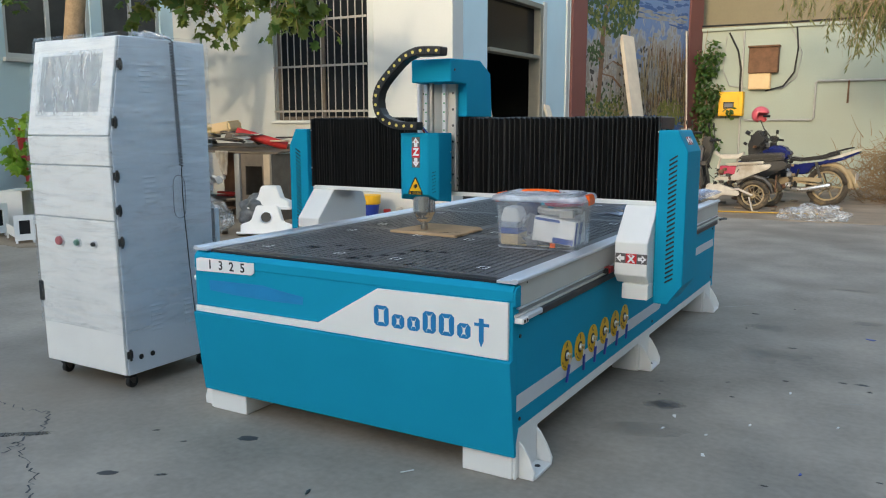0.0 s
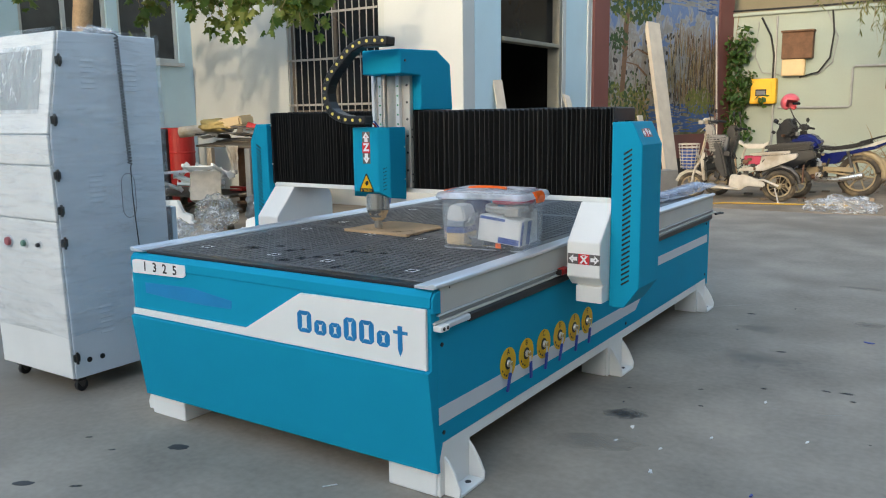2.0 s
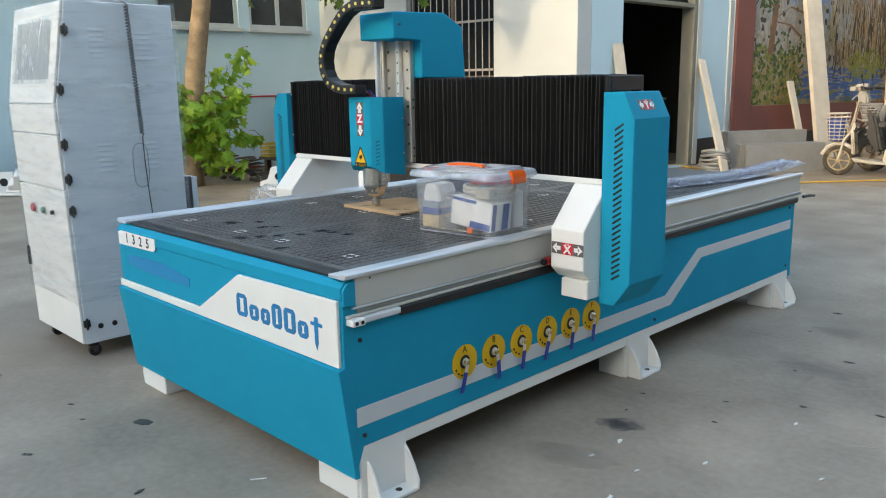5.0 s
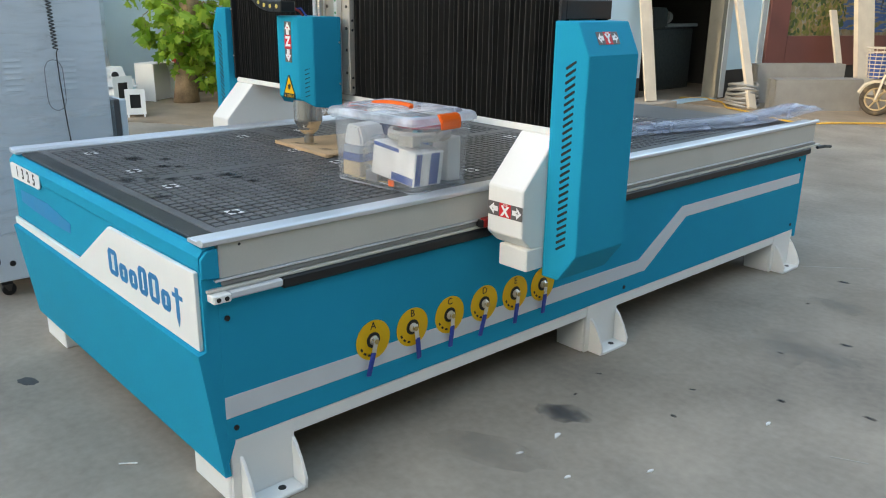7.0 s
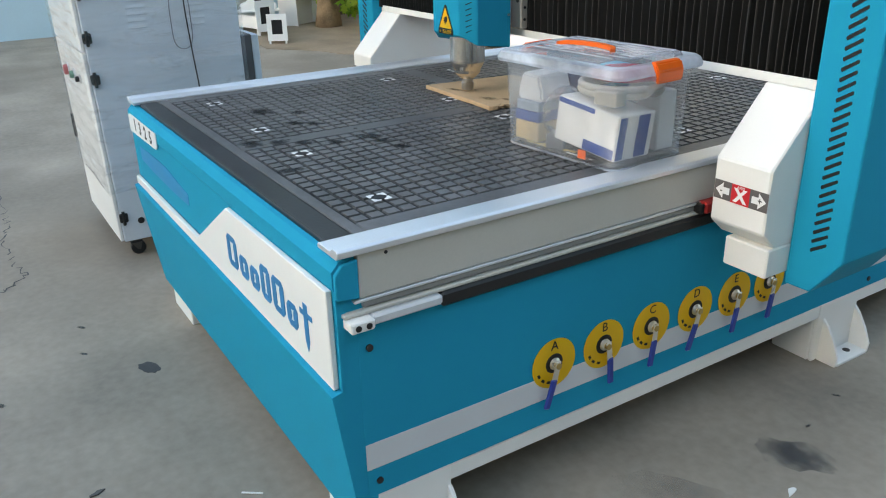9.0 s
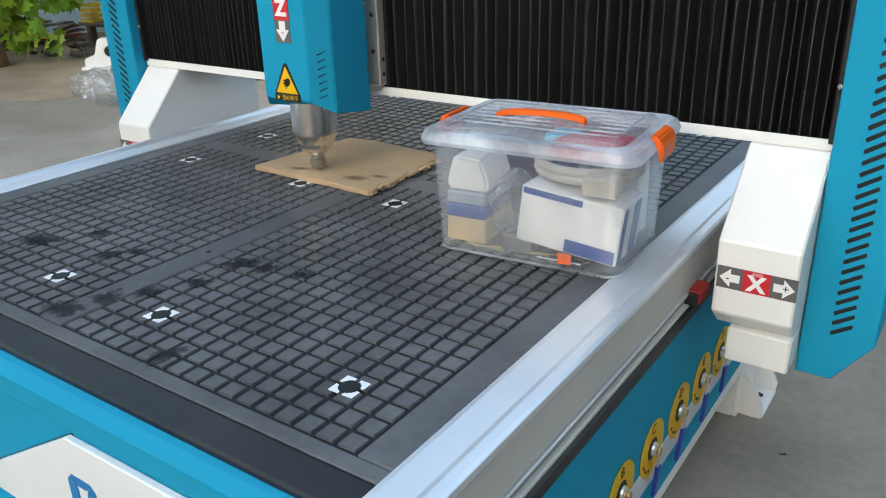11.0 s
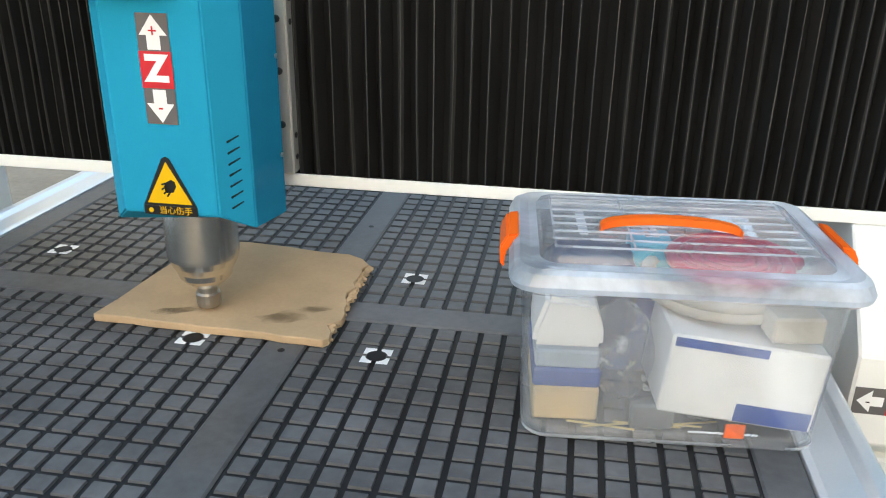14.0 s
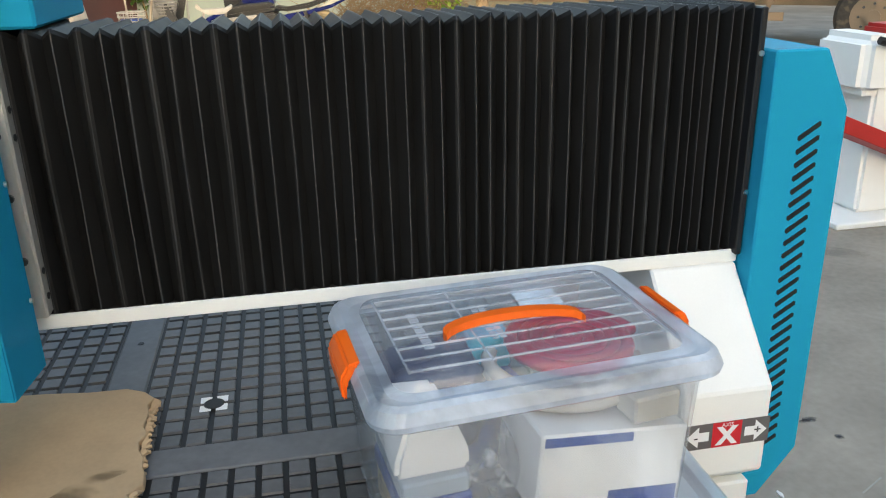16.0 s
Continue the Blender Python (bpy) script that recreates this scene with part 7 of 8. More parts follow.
def bike_pose(rear, front):
    d = Vector(front) - Vector(rear)
    d.z = 0
    return plane_pose(rear, d, (-d.y, d.x, 0)) @ Matrix.Identity(4)


ER, EF = Vector((-1.86, 13.25, 0.007)), Vector((-3.14, 13.14, 0.007))
EM = bike_pose(ER, EF)
eb = thing("electric_bicycle", tuple(ER), "dusty white electric bicycle with a wire basket, parked", "electric bicycle")
wheel(EM @ Matrix.Translation((0, 0, 0.24)), 0.20, 0.04, 0.06, 12, DUSTYWHEEL, eb)
wheel(EM @ Matrix.Translation((1.28, 0, 0.215)), 0.18, 0.035, 0.05, 6, DUSTYWHEEL, eb)


def E(bm):
    return xform(bm, EM)


part("fork", E(tube([(1.28, 0.06, 0.215), (1.22, 0.06, 0.5), (1.14, 0.03, 0.62), (1.05, 0, 1.12)], 0.016, 7, bm=tube([(1.28, -0.06, 0.215), (1.22, -0.06, 0.5), (1.14, -0.03, 0.62)], 0.016, 7))), BIKEWHITE, eb)
part("front_fender", E(tube([(1.28 + 0.235 * math.cos(a), 0, 0.215 + 0.235 * math.sin(a)) for a in (0.3, 0.8, 1.3, 1.8, 2.3)], 0.03, 7)), BIKEWHITE, eb)
EGREY = mat("dusty grey plastic", (0.30, 0.28, 0.25), 0.6, var=0.15, scale=12, bump=0.05)
part("leg_shield", E(prism([(1.10, 0.30), (1.135, 0.60), (1.10, 0.74), (1.07, 0.74), (1.09, 0.6), (1.05, 0.30)], "y", -0.10, 0.10, 0.015, 2)), BIKEWHITE, eb)
for yy in (-0.045, 0.045):
    part("down_tube", E(tube([(1.20, yy, 0.50), (1.12, yy, 0.78), (1.06, yy, 1.10)], 0.014, 7)), TIMBER, eb)
part("head_fairing", E(prism([(1.11, 1.13), (1.03, 1.19), (0.95, 1.10), (0.95, 0.98), (1.05, 0.99)], "y", -0.09, 0.09, 0.025, 2)), EGREY, eb)
rb = part("inner_basket", E(tube([(0.93 + 0.14 * math.cos(a * 0.3927), 0.15 * math.sin(a * 0.3927), 0.99) for a in range(16)], 0.010, 5, closed=True)), EGREY, eb, "dusty grey basket behind the handlebar stem")
for k in range(6):
    part("basket_wire", E(tube([(0.93 + (0.135 - 0.01 * k) * math.cos(a * 0.3927), (0.145 - 0.01 * k) * math.sin(a * 0.3927), 0.955 - 0.035 * k) for a in range(16)], 0.009, 5, closed=True)), EGREY, rb)
for a in range(14):
    part("basket_wire", E(tube([(0.93 + 0.14 * math.cos(a * 0.449), 0.15 * math.sin(a * 0.449), 0.99), (0.93 + 0.085 * math.cos(a * 0.449), 0.095 * math.sin(a * 0.449), 0.78)], 0.006, 4)), EGREY, rb)
part("footboard", E(prism([(1.10, 0.26), (0.56, 0.20), (0.56, 0.17), (1.05, 0.20)], "y", -0.12, 0.12, 0.01)), BIKEWHITE, eb)
part("motor_cover", E(prism([(0.69, 0.40), (0.52, 0.42), (0.40, 0.38), (0.19, 0.29), (0.20, 0.225), (0.45, 0.24), (0.54, 0.165), (0.71, 0.22)], "y", -0.10, 0.10, 0.015, 2)), BIKEWHITE, eb)
part("tail_fairing", E(prism([(0.27, 0.68), (0.08, 0.70), (-0.24, 0.73), (-0.22, 0.66), (-0.08, 0.60), (0.22, 0.47), (0.58, 0.46), (0.57, 0.50), (0.30, 0.54)], "y", -0.09, 0.09, 0.015, 2)), BIKEWHITE, eb)
part("child_seat", E(prism([(0.58, 0.93), (0.52, 0.86), (0.24, 0.87), (0.16, 0.91), (0.16, 0.87), (0.26, 0.80), (0.46, 0.80), (0.60, 0.88)], "y", -0.10, 0.10, 0.01, 2)), BIKEWHITE, eb)
part("seat_post", E(tube([(0.50, 0.0, 0.82), (0.54, 0.0, 0.66), (0.50, 0.0, 0.50)], 0.018, 7)), BIKEWHITE, eb)
part("seat_post", E(tube([(0.24, 0.0, 0.82), (0.28, 0.0, 0.66)], 0.015, 7)), BIKEWHITE, eb)
part("seat", E(prism([(0.44, 0.72), (0.30, 0.74), (0.05, 0.755), (-0.14, 0.77), (-0.14, 0.735), (0.05, 0.705), (0.40, 0.69)], "y", -0.07, 0.07, 0.02, 2)), BIKEWHITE, eb)
part("battery_case", E(box(0.26, 0.50, -0.08, 0.08, 0.56, 0.69, 0.01)), MAROON, eb)
part("frame_tube", E(tube([(0.0, 0.09, 0.245), (0.22, 0.09, 0.34), (0.45, 0.08, 0.30)], 0.018, 6)), BIKEWHITE, eb)
part("mud_flap", E(box(-0.33, -0.31, -0.07, 0.07, 0.30, 0.56, 0.006)), RUST, eb)
part("rear_fender", E(tube([(0.285 * math.cos(a), 0, 0.245 + 0.285 * math.sin(a)) for a in (0.6, 1.1, 1.6, 2.1, 2.6, 3.0)], 0.035, 7)), DARKSTEEL, eb)
part("handlebar", E(tube([(0.93, 0.30, 1.20), (1.02, 0.2, 1.22), (1.05, 0, 1.16), (1.02, -0.2, 1.22), (0.93, -0.30, 1.20)], 0.014, 7)), DARKSTEEL, eb)
for s in (1, -1):
    part("grip", E(cyl((0.96, 0.27 * s, 1.205), (0.86, 0.36 * s, 1.19), 0.019, seg=8)), BLACK, eb)
    mr = part("mirror_stem", E(tube([(0.98, 0.24 * s, 1.22), (1.0, 0.28 * s, 1.33)], 0.006, 5)), BLACK, eb)
    part("mirror", E(prism([(0.28 * s + 0.05 * math.cos(a), 1.36 + 0.035 * math.sin(a)) for a in (0, 0.9, 1.8, 2.7, 3.6, 4.5, 5.4)], "x", 0.99, 1.01, 0.004)), BLACK, mr)
part("head_lamp", E(lathe([(0.03, 0), (0.06, 0.02), (0.07, 0.06), (0.04, 0.10)], (1.08, 0, 1.16), 14)), BIKEWHITE, eb)
bas = part("basket", E(tube([(1.33 + 0.16 * math.cos(a * 0.3927), 0.17 * math.sin(a * 0.3927), 0.86) for a in range(16)], 0.009, 5, closed=True)), BIKEWHITE, eb, "white wire basket on the front")
for k in range(7):
    q = k / 7
    part("basket_wire", E(tube([(1.33 + (0.16 - 0.045 * q) * math.cos(a * 0.3927), (0.17 - 0.04 * q) * math.sin(a * 0.3927), 0.81 - 0.05 * k) for a in range(16)], 0.007, 5, closed=True)), BIKEWHITE, bas)
for a in range(12):
    c, s_ = math.cos(a * 0.5236), math.sin(a * 0.5236)
    part("basket_wire", E(tube([(1.33 + 0.16 * c, 0.17 * s_, 0.86), (1.33 + 0.118 * c, 0.135 * s_, 0.48)], 0.005, 4)), BIKEWHITE, bas)
part("basket_liner", E(lathe([(0.10, 0.48), (0.105, 0.49), (0.135, 0.78), (0.12, 0.78)], (1.33, 0, 0), 14)), BLUECARD, bas)
part("kickstand", E(tube([(0.05, 0.10, 0.22), (-0.02, 0.2, 0.01), (-0.10, 0.22, 0.006)], 0.012, 6)), BIKEWHITE, eb)
part("rain_cover", E(prism([(0.98, 0.95), (0.92, 0.55), (0.80, 0.34), (0.72, 0.36), (0.80, 0.7), (0.88, 0.95)], "y", -0.13, 0.13, 0.03, 2)), BLACK, eb, "dark leg cover hanging from the handlebar")

MR, MF = Vector((-0.93, 14.50, 0.007)), Vector((-2.22, 14.72, 0.007))
MM = bike_pose(MR, MF)
mo = thing("motorcycle", tuple(MR), "blue motorcycle with dusty alloy wheels, parked on dirt", "motorcycle")


def M(bm):
    return xform(bm, MM)


wheel(MM @ Matrix.Translation((0, 0, 0.335)), 0.285, 0.05, 0.08, 6, DUSTYWHEEL, mo)
wheel(MM @ Matrix.Translation((1.30, 0, 0.335)), 0.285, 0.045, 0.07, 6, DUSTYWHEEL, mo)
part("swing_arm", M(beam((0, 0.11, 0.335), (0.52, 0.09, 0.40), 0.05, 0.03, roll=1.57)), DUSTYWHEEL, mo)
part("swing_arm", M(beam((0, -0.11, 0.335), (0.52, -0.09, 0.40), 0.05, 0.03, roll=1.57)), DUSTYWHEEL, mo)
for s in (1, -1):
    part("shock_absorber", M(cyl((0.05, 0.12 * s, 0.36), (0.16, 0.11 * s, 0.72), 0.025, seg=10)), DARKSTEEL, mo)
    part("fork_leg", M(cyl((1.30, 0.09 * s, 0.335), (1.06, 0.09 * s, 0.98), 0.024, 0.020, 10)), ALU, mo)
part("exhaust", M(tube([(0.75, 0.12, 0.35), (0.6, 0.15, 0.26), (0.3, 0.16, 0.27), (-0.1, 0.17, 0.36)], 0.03, 9, taper=0.045)), STEEL, mo)
part("engine", M(prism([(0.50, 0.25), (0.85, 0.25), (0.95, 0.40), (0.85, 0.60), (0.60, 0.60), (0.48, 0.45)], "y", -0.12, 0.12, 0.03, 2)), DARKSTEEL, mo)
for k in range(5):
    part("cooling_fin", M(box(0.72, 0.95, -0.10, 0.10, 0.50 + 0.03 * k, 0.512 + 0.03 * k, 0.003)), ALU, mo)
part("tank", M(prism([(0.55, 0.80), (0.62, 0.93), (0.80, 1.00), (0.97, 0.93), (1.02, 0.80), (0.9, 0.70), (0.62, 0.72)], "y", -0.13, 0.13, 0.05, 3)), BIKEBLUE, mo, "glossy blue fuel tank")
part("seat", M(prism([(0.58, 0.80), (0.4, 0.78), (0.1, 0.83), (-0.15, 0.90), (-0.17, 0.85), (0.1, 0.76), (0.4, 0.72), (0.6, 0.74)], "y", -0.12, 0.12, 0.025, 2)), BLACK, mo)
part("tail_fairing", M(prism([(0.45, 0.68), (0.1, 0.73), (-0.2, 0.83), (-0.46, 0.92), (-0.48, 0.885), (-0.2, 0.75), (0.2, 0.65), (0.45, 0.62)], "y", -0.10, 0.10, 0.02, 2)), BIKEBLUE, mo)
part("tail_stripe", M(prism([(0.0, 0.755), (-0.22, 0.86), (-0.50, 0.955), (-0.50, 0.92), (-0.2, 0.80)], "y", 0.098, 0.106)), BIKEWHITE, mo)
part("side_cover", M(prism([(0.55, 0.50), (0.58, 0.68), (0.2, 0.66), (0.3, 0.52)], "y", -0.11, 0.11, 0.02, 2)), BIKEBLUE, mo)
part("rear_fender", M(tube([(0.36 * math.cos(a), 0, 0.335 + 0.36 * math.sin(a)) for a in (1.3, 1.7, 2.1, 2.5, 2.9, 3.2)], 0.05, 7)), DUSTYWHEEL, mo)
part("front_fender", M(tube([(1.30 + 0.355 * math.cos(a), 0, 0.335 + 0.355 * math.sin(a)) for a in (0.4, 0.9, 1.4, 1.9, 2.4)], 0.05, 7)), BIKEBLUE, mo)
part("blank_plate", M(box(-0.44, -0.43, -0.09, 0.09, 0.40, 0.56, 0.004)), BIKEWHITE, mo)
part("head_lamp", M(lathe([(0.05, 0), (0.085, 0.02), (0.09, 0.07), (0.06, 0.14)], (1.12, 0, 0.86), 16)), BLACK, mo)
part("handlebar", M(tube([(0.90, 0.36, 1.06), (0.98, 0.24, 1.09), (1.03, 0, 1.02), (0.98, -0.24, 1.09), (0.90, -0.36, 1.06)], 0.013, 7)), DARKSTEEL, mo)
for s in (1, -1):
    part("grip", M(cyl((0.92, 0.33 * s, 1.065), (0.86, 0.43 * s, 1.05), 0.019, seg=8)), BLACK, mo)
    q = part("mirror_stem", M(tube([(0.96, 0.27 * s, 1.09), (0.93, 0.31 * s, 1.17)], 0.007, 5)), BLACK, mo)
    part("mirror", M(prism([(0.31 * s + 0.06 * math.cos(a), 1.195 + 0.04 * math.sin(a)) for a in (0, 0.9, 1.8, 2.7, 3.6, 4.5, 5.4)], "x", 0.92, 0.94, 0.004)), BLACK, q)
part("front_cowl", M(prism([(1.26, 0.76), (1.28, 1.00), (1.20, 1.18), (1.10, 1.24), (1.00, 1.10), (1.00, 0.80)], "y", -0.12, 0.12, 0.03, 2)), BLACK, mo)
part("radiator_shroud", M(prism([(0.98, 0.60), (1.06, 0.86), (0.92, 0.92), (0.86, 0.66)], "y", -0.15, 0.15, 0.02, 2)), BIKEBLUE, mo)
part("crash_bar", M(tube([(0.95, 0.10, 0.30), (1.0, 0.24, 0.40), (0.98, 0.24, 0.58), (0.92, 0.12, 0.70)], 0.014, 7)), DARKSTEEL, mo)
part("gear_pedal", M(tube([(0.62, 0.12, 0.28), (0.72, 0.18, 0.27)], 0.012, 6)), DARKSTEEL, mo)
part("chain_guard", M(box(0.05, 0.5, 0.125, 0.145, 0.40, 0.47, 0.006)), DUSTYWHEEL, mo)
for s in (1, -1):
    part("indicator", M(cyl((1.14, 0.12 * s, 0.95), (1.14, 0.20 * s, 0.95), 0.022, seg=10)), RUST, mo)
part("tall_mirror_stem", M(tube([(1.0, -0.24, 1.09), (1.15, -0.28, 1.25), (1.22, -0.28, 1.40)], 0.010, 6)), BLACK, mo)
HMP = MM @ Vector((1.22, -0.28, 0))
hm = thing("helmet", (HMP.x, HMP.y, 1.39), "pink open-face helmet hung on a motorcycle mirror", "helmet")
bm = bmesh.new()
bmesh.ops.create_uvsphere(bm, u_segments=24, v_segments=14, radius=0.150)
bmesh.ops.delete(bm, geom=[v for v in bm.verts if v.co.z < -0.125 or (v.co.z < 0.045 and v.co.x > 0.07)], context="VERTS")
bmesh.ops.solidify(bm, geom=bm.faces[:], thickness=0.015)
part("shell", xform(bm, pose(HMP.x, HMP.y, 1.49, 0, 14, -28)), PINK, hm, smooth=True)
part("visor", xform(box(0.10, 0.145, -0.08, 0.08, -0.01, 0.03, 0.01), pose(HMP.x, HMP.y, 1.49, 0, 14, -28)), GLASS, hm)

# cables, guards and small fittings on the motorcycle
for k in range(9):
    r_ = random.Random(300 + k)
    part("cable", M(tube([(1.03, r_.uniform(-0.1, 0.1), 1.04), (1.0 + r_.uniform(0, 0.18), r_.uniform(-0.15, 0.2), 0.95), (0.95 + r_.uniform(-0.05, 0.1), r_.uniform(-0.1, 0.16), 0.75), (0.8 + r_.uniform(-0.1, 0.1), r_.uniform(0.05, 0.14), 0.5)], 0.008, 5)), BLACK, mo)
for s in (1, -1):
    part("hand_guard", M(prism([(0.99, 1.02), (1.04, 1.10), (0.96, 1.14), (0.88, 1.09), (0.90, 1.03)], "y", 0.26 * s - 0.06, 0.26 * s + 0.06, 0.015, 2)), BLACK, mo)
part("speedometer", M(lathe([(0.02, 0), (0.05, 0.01), (0.055, 0.05), (0.045, 0.06)], (1.05, 0.05, 1.06), 12)), BLACK, mo)
part("crankcase_cover", M(cyl((0.66, 0.12, 0.40), (0.66, 0.165, 0.40), 0.105, 0.09, 18, b=0.01)), DUSTYWHEEL, mo)
part("crankcase_cover", M(cyl((0.84, 0.12, 0.36), (0.84, 0.15, 0.36), 0.07, 0.06, 16, b=0.008)), ALU, mo)
part("carburettor", M(box(0.56, 0.68, 0.02, 0.12, 0.58, 0.68, 0.015)), DARKSTEEL, mo)
part("frame_tube", M(tube([(1.0, 0.05, 0.95), (0.97, 0.11, 0.6), (0.88, 0.12, 0.28), (0.5, 0.12, 0.25), (0.42, 0.11, 0.6)], 0.018, 7)), BLACK, mo)
part("foot_peg", M(cyl((0.50, 0.12, 0.30), (0.50, 0.24, 0.30), 0.014, seg=8)), BLACK, mo)
part("exhaust_header", M(tube([(0.92, 0.06, 0.55), (1.04, 0.10, 0.45), (0.98, 0.13, 0.30), (0.75, 0.13, 0.27)], 0.022, 8)), RUST, mo)
part("mud_guard", M(prism([(-0.30, 0.62), (-0.36, 0.60), (-0.50, 0.34), (-0.44, 0.32)], "y", -0.08, 0.08, 0.008)), DUSTYWHEEL, mo)
part("rear_rack", M(tube([(0.0, 0.10, 0.86), (-0.3, 0.10, 0.95), (-0.36, 0, 0.96), (-0.3, -0.10, 0.95), (0.0, -0.10, 0.86)], 0.012, 6)), BLACK, mo)
part("leg_guard", M(prism([(0.98, 0.56), (1.10, 0.80), (1.02, 0.90), (0.90, 0.70)], "y", 0.15, 0.19, 0.012)), BLACK, mo)

def fittings(seed, n, x0, x1, y0, y1, z0, z1, size):
    """Small pipes, boxes and brackets crowded together, as one mesh."""
    r_, bm = random.Random(seed), bmesh.new()
    for _ in range(n):
        p = Vector((r_.uniform(x0, x1), r_.uniform(y0, y1), r_.uniform(z0, z1)))
        q = p + Vector((r_.uniform(-1, 1), r_.uniform(-0.5, 0.5), r_.uniform(-1, 1))) * size
        k = r_.random()
        if k < 0.45:
            tube([p, p.lerp(q, 0.5) + Vector((0, r_.uniform(-0.03, 0.03), r_.uniform(-0.03, 0.03))), q], r_.uniform(0.005, 0.012), 5, bm=bm)
        elif k < 0.75:
            cyl(p, p.lerp(q, 0.5), r_.uniform(0.012, 0.035), seg=9, bm=bm, b=0.003)
        else:
            e = r_.uniform(0.02, 0.05)
            box(p.x - e, p.x + e, p.y - e * 0.6, p.y + e * 0.6, p.z - e * 0.8, p.z + e * 0.8, 0.006, bm=bm)
    return bm


tagged(part("engine_fittings", M(fittings(41, 26, 0.48, 0.95, 0.06, 0.17, 0.26, 0.66, 0.12)), DUSTYWHEEL, mo), kind="stuff")
tagged(part("engine_fittings", M(fittings(42, 26, 0.50, 1.05, 0.06, 0.18, 0.28, 0.78, 0.13)), BLACK, mo), kind="stuff")
tagged(part("engine_fittings", M(fittings(45, 14, 0.55, 0.95, 0.08, 0.18, 0.30, 0.60, 0.09)), ALU, mo), kind="stuff")
tagged(part("steering_fittings", M(fittings(43, 30, 0.92, 1.32, -0.2, 0.24, 0.70, 1.22, 0.14)), BLACK, mo), kind="stuff")
tagged(part("steering_fittings", M(fittings(46, 10, 0.95, 1.28, -0.1, 0.24, 0.75, 1.10, 0.10)), EGREY, mo), kind="stuff")
tagged(part("underseat_wiring", E(fittings(44, 34, 0.22, 0.60, -0.09, 0.10, 0.34, 0.66, 0.10)), BLACK, eb), kind="stuff")
tagged(part("underseat_wiring", E(fittings(47, 12, 0.25, 0.60, -0.11, 0.11, 0.36, 0.62, 0.09)), RUST, eb), kind="stuff")
tagged(part("stem_wiring", E(fittings(48, 22, 0.90, 1.18, -0.16, 0.16, 0.62, 1.24, 0.12)), EGREY, eb), kind="stuff")
tagged(part("stem_wiring", E(fittings(49, 22, 0.70, 1.10, -0.14, 0.14, 0.34, 0.95, 0.12)), BLACK, eb), kind="stuff")

SM = bike_pose((-1.75, 13.95, 0.007), (-2.95, 13.85, 0.007))
sc = thing("black_scooter", (-1.75, 13.95, 0.007), "black scooter parked between two other bikes", "scooter")


def S(bm):
    return xform(bm, SM)


wheel(SM @ Matrix.Translation((0, 0, 0.235)), 0.19, 0.045, 0.05, 6, DUSTYWHEEL, sc)
wheel(SM @ Matrix.Translation((1.18, 0, 0.235)), 0.19, 0.04, 0.05, 6, DUSTYWHEEL, sc)
part("body_shell", S(prism([(0.42, 0.30), (0.45, 0.62), (0.2, 0.72), (-0.25, 0.76), (-0.28, 0.66), (0.0, 0.50), (0.2, 0.32)], "y", -0.12, 0.12, 0.03, 2)), BLACK, sc)
part("seat", S(prism([(0.45, 0.76), (0.2, 0.80), (-0.2, 0.84), (-0.25, 0.78), (0.1, 0.73), (0.44, 0.70)], "y", -0.13, 0.13, 0.03, 2)), BLACK, sc)
part("leg_shield", S(prism([(1.02, 0.34), (1.06, 0.62), (0.94, 0.98), (0.86, 0.98), (0.96, 0.6), (0.90, 0.30)], "y", -0.17, 0.17, 0.02, 2)), BLACK, sc)
part("footboard", S(box(0.40, 0.98, -0.14, 0.14, 0.24, 0.30, 0.015)), DARKSTEEL, sc)
part("fork", S(tube([(1.18, 0.07, 0.235), (1.08, 0.05, 0.55), (0.98, 0.0, 0.95)], 0.02, 7)), DARKSTEEL, sc)
part("handlebar", S(tube([(0.80, 0.32, 1.06), (0.90, 0.2, 1.08), (0.92, 0, 1.02), (0.90, -0.2, 1.08), (0.80, -0.32, 1.06)], 0.016, 7)), BLACK, sc)
for s in (1, -1):
    q = part("mirror_stem", S(tube([(0.88, 0.24 * s, 1.08), (0.92, 0.30 * s, 1.28)], 0.007, 5)), BLACK, sc)
    part("mirror", S(prism([(0.30 * s + 0.06 * math.cos(a), 1.31 + 0.04 * math.sin(a)) for a in (0, 0.9, 1.8, 2.7, 3.6, 4.5, 5.4)], "x", 0.91, 0.93, 0.004)), BLACK, q)
part("front_basket", S(xform(loft([(rrect(0.13, 0.15, 0.03), 0.70), (rrect(0.16, 0.18, 0.03), 0.95), (rrect(0.15, 0.17, 0.03), 0.95), (rrect(0.12, 0.14, 0.03), 0.71)]), Matrix.Translation((1.16, 0, 0)))), EGREY, sc)
part("exhaust", S(tube([(0.3, -0.14, 0.24), (-0.05, -0.16, 0.28), (-0.25, -0.16, 0.34)], 0.04, 9)), RUST, sc)

part("seat_cover", S(prism([(0.50, 0.80), (0.2, 0.86), (-0.2, 0.88), (-0.24, 0.84), (0.1, 0.80), (0.48, 0.76)], "y", -0.14, 0.14, 0.02, 2)), BLACK, sc)
for k in range(6):
    r_ = random.Random(500 + k)
    part("cable", S(tube([(0.92, r_.uniform(-0.1, 0.1), 1.02), (1.0 + r_.uniform(0, 0.1), r_.uniform(-0.15, 0.15), 0.85), (0.9 + r_.uniform(-0.05, 0.05), r_.uniform(-0.1, 0.1), 0.6)], 0.008, 5)), BLACK, sc)
part("head_cowl", S(prism([(1.02, 0.92), (1.06, 1.08), (0.96, 1.16), (0.86, 1.06), (0.90, 0.92)], "y", -0.12, 0.12, 0.03, 2)), BLACK, sc)
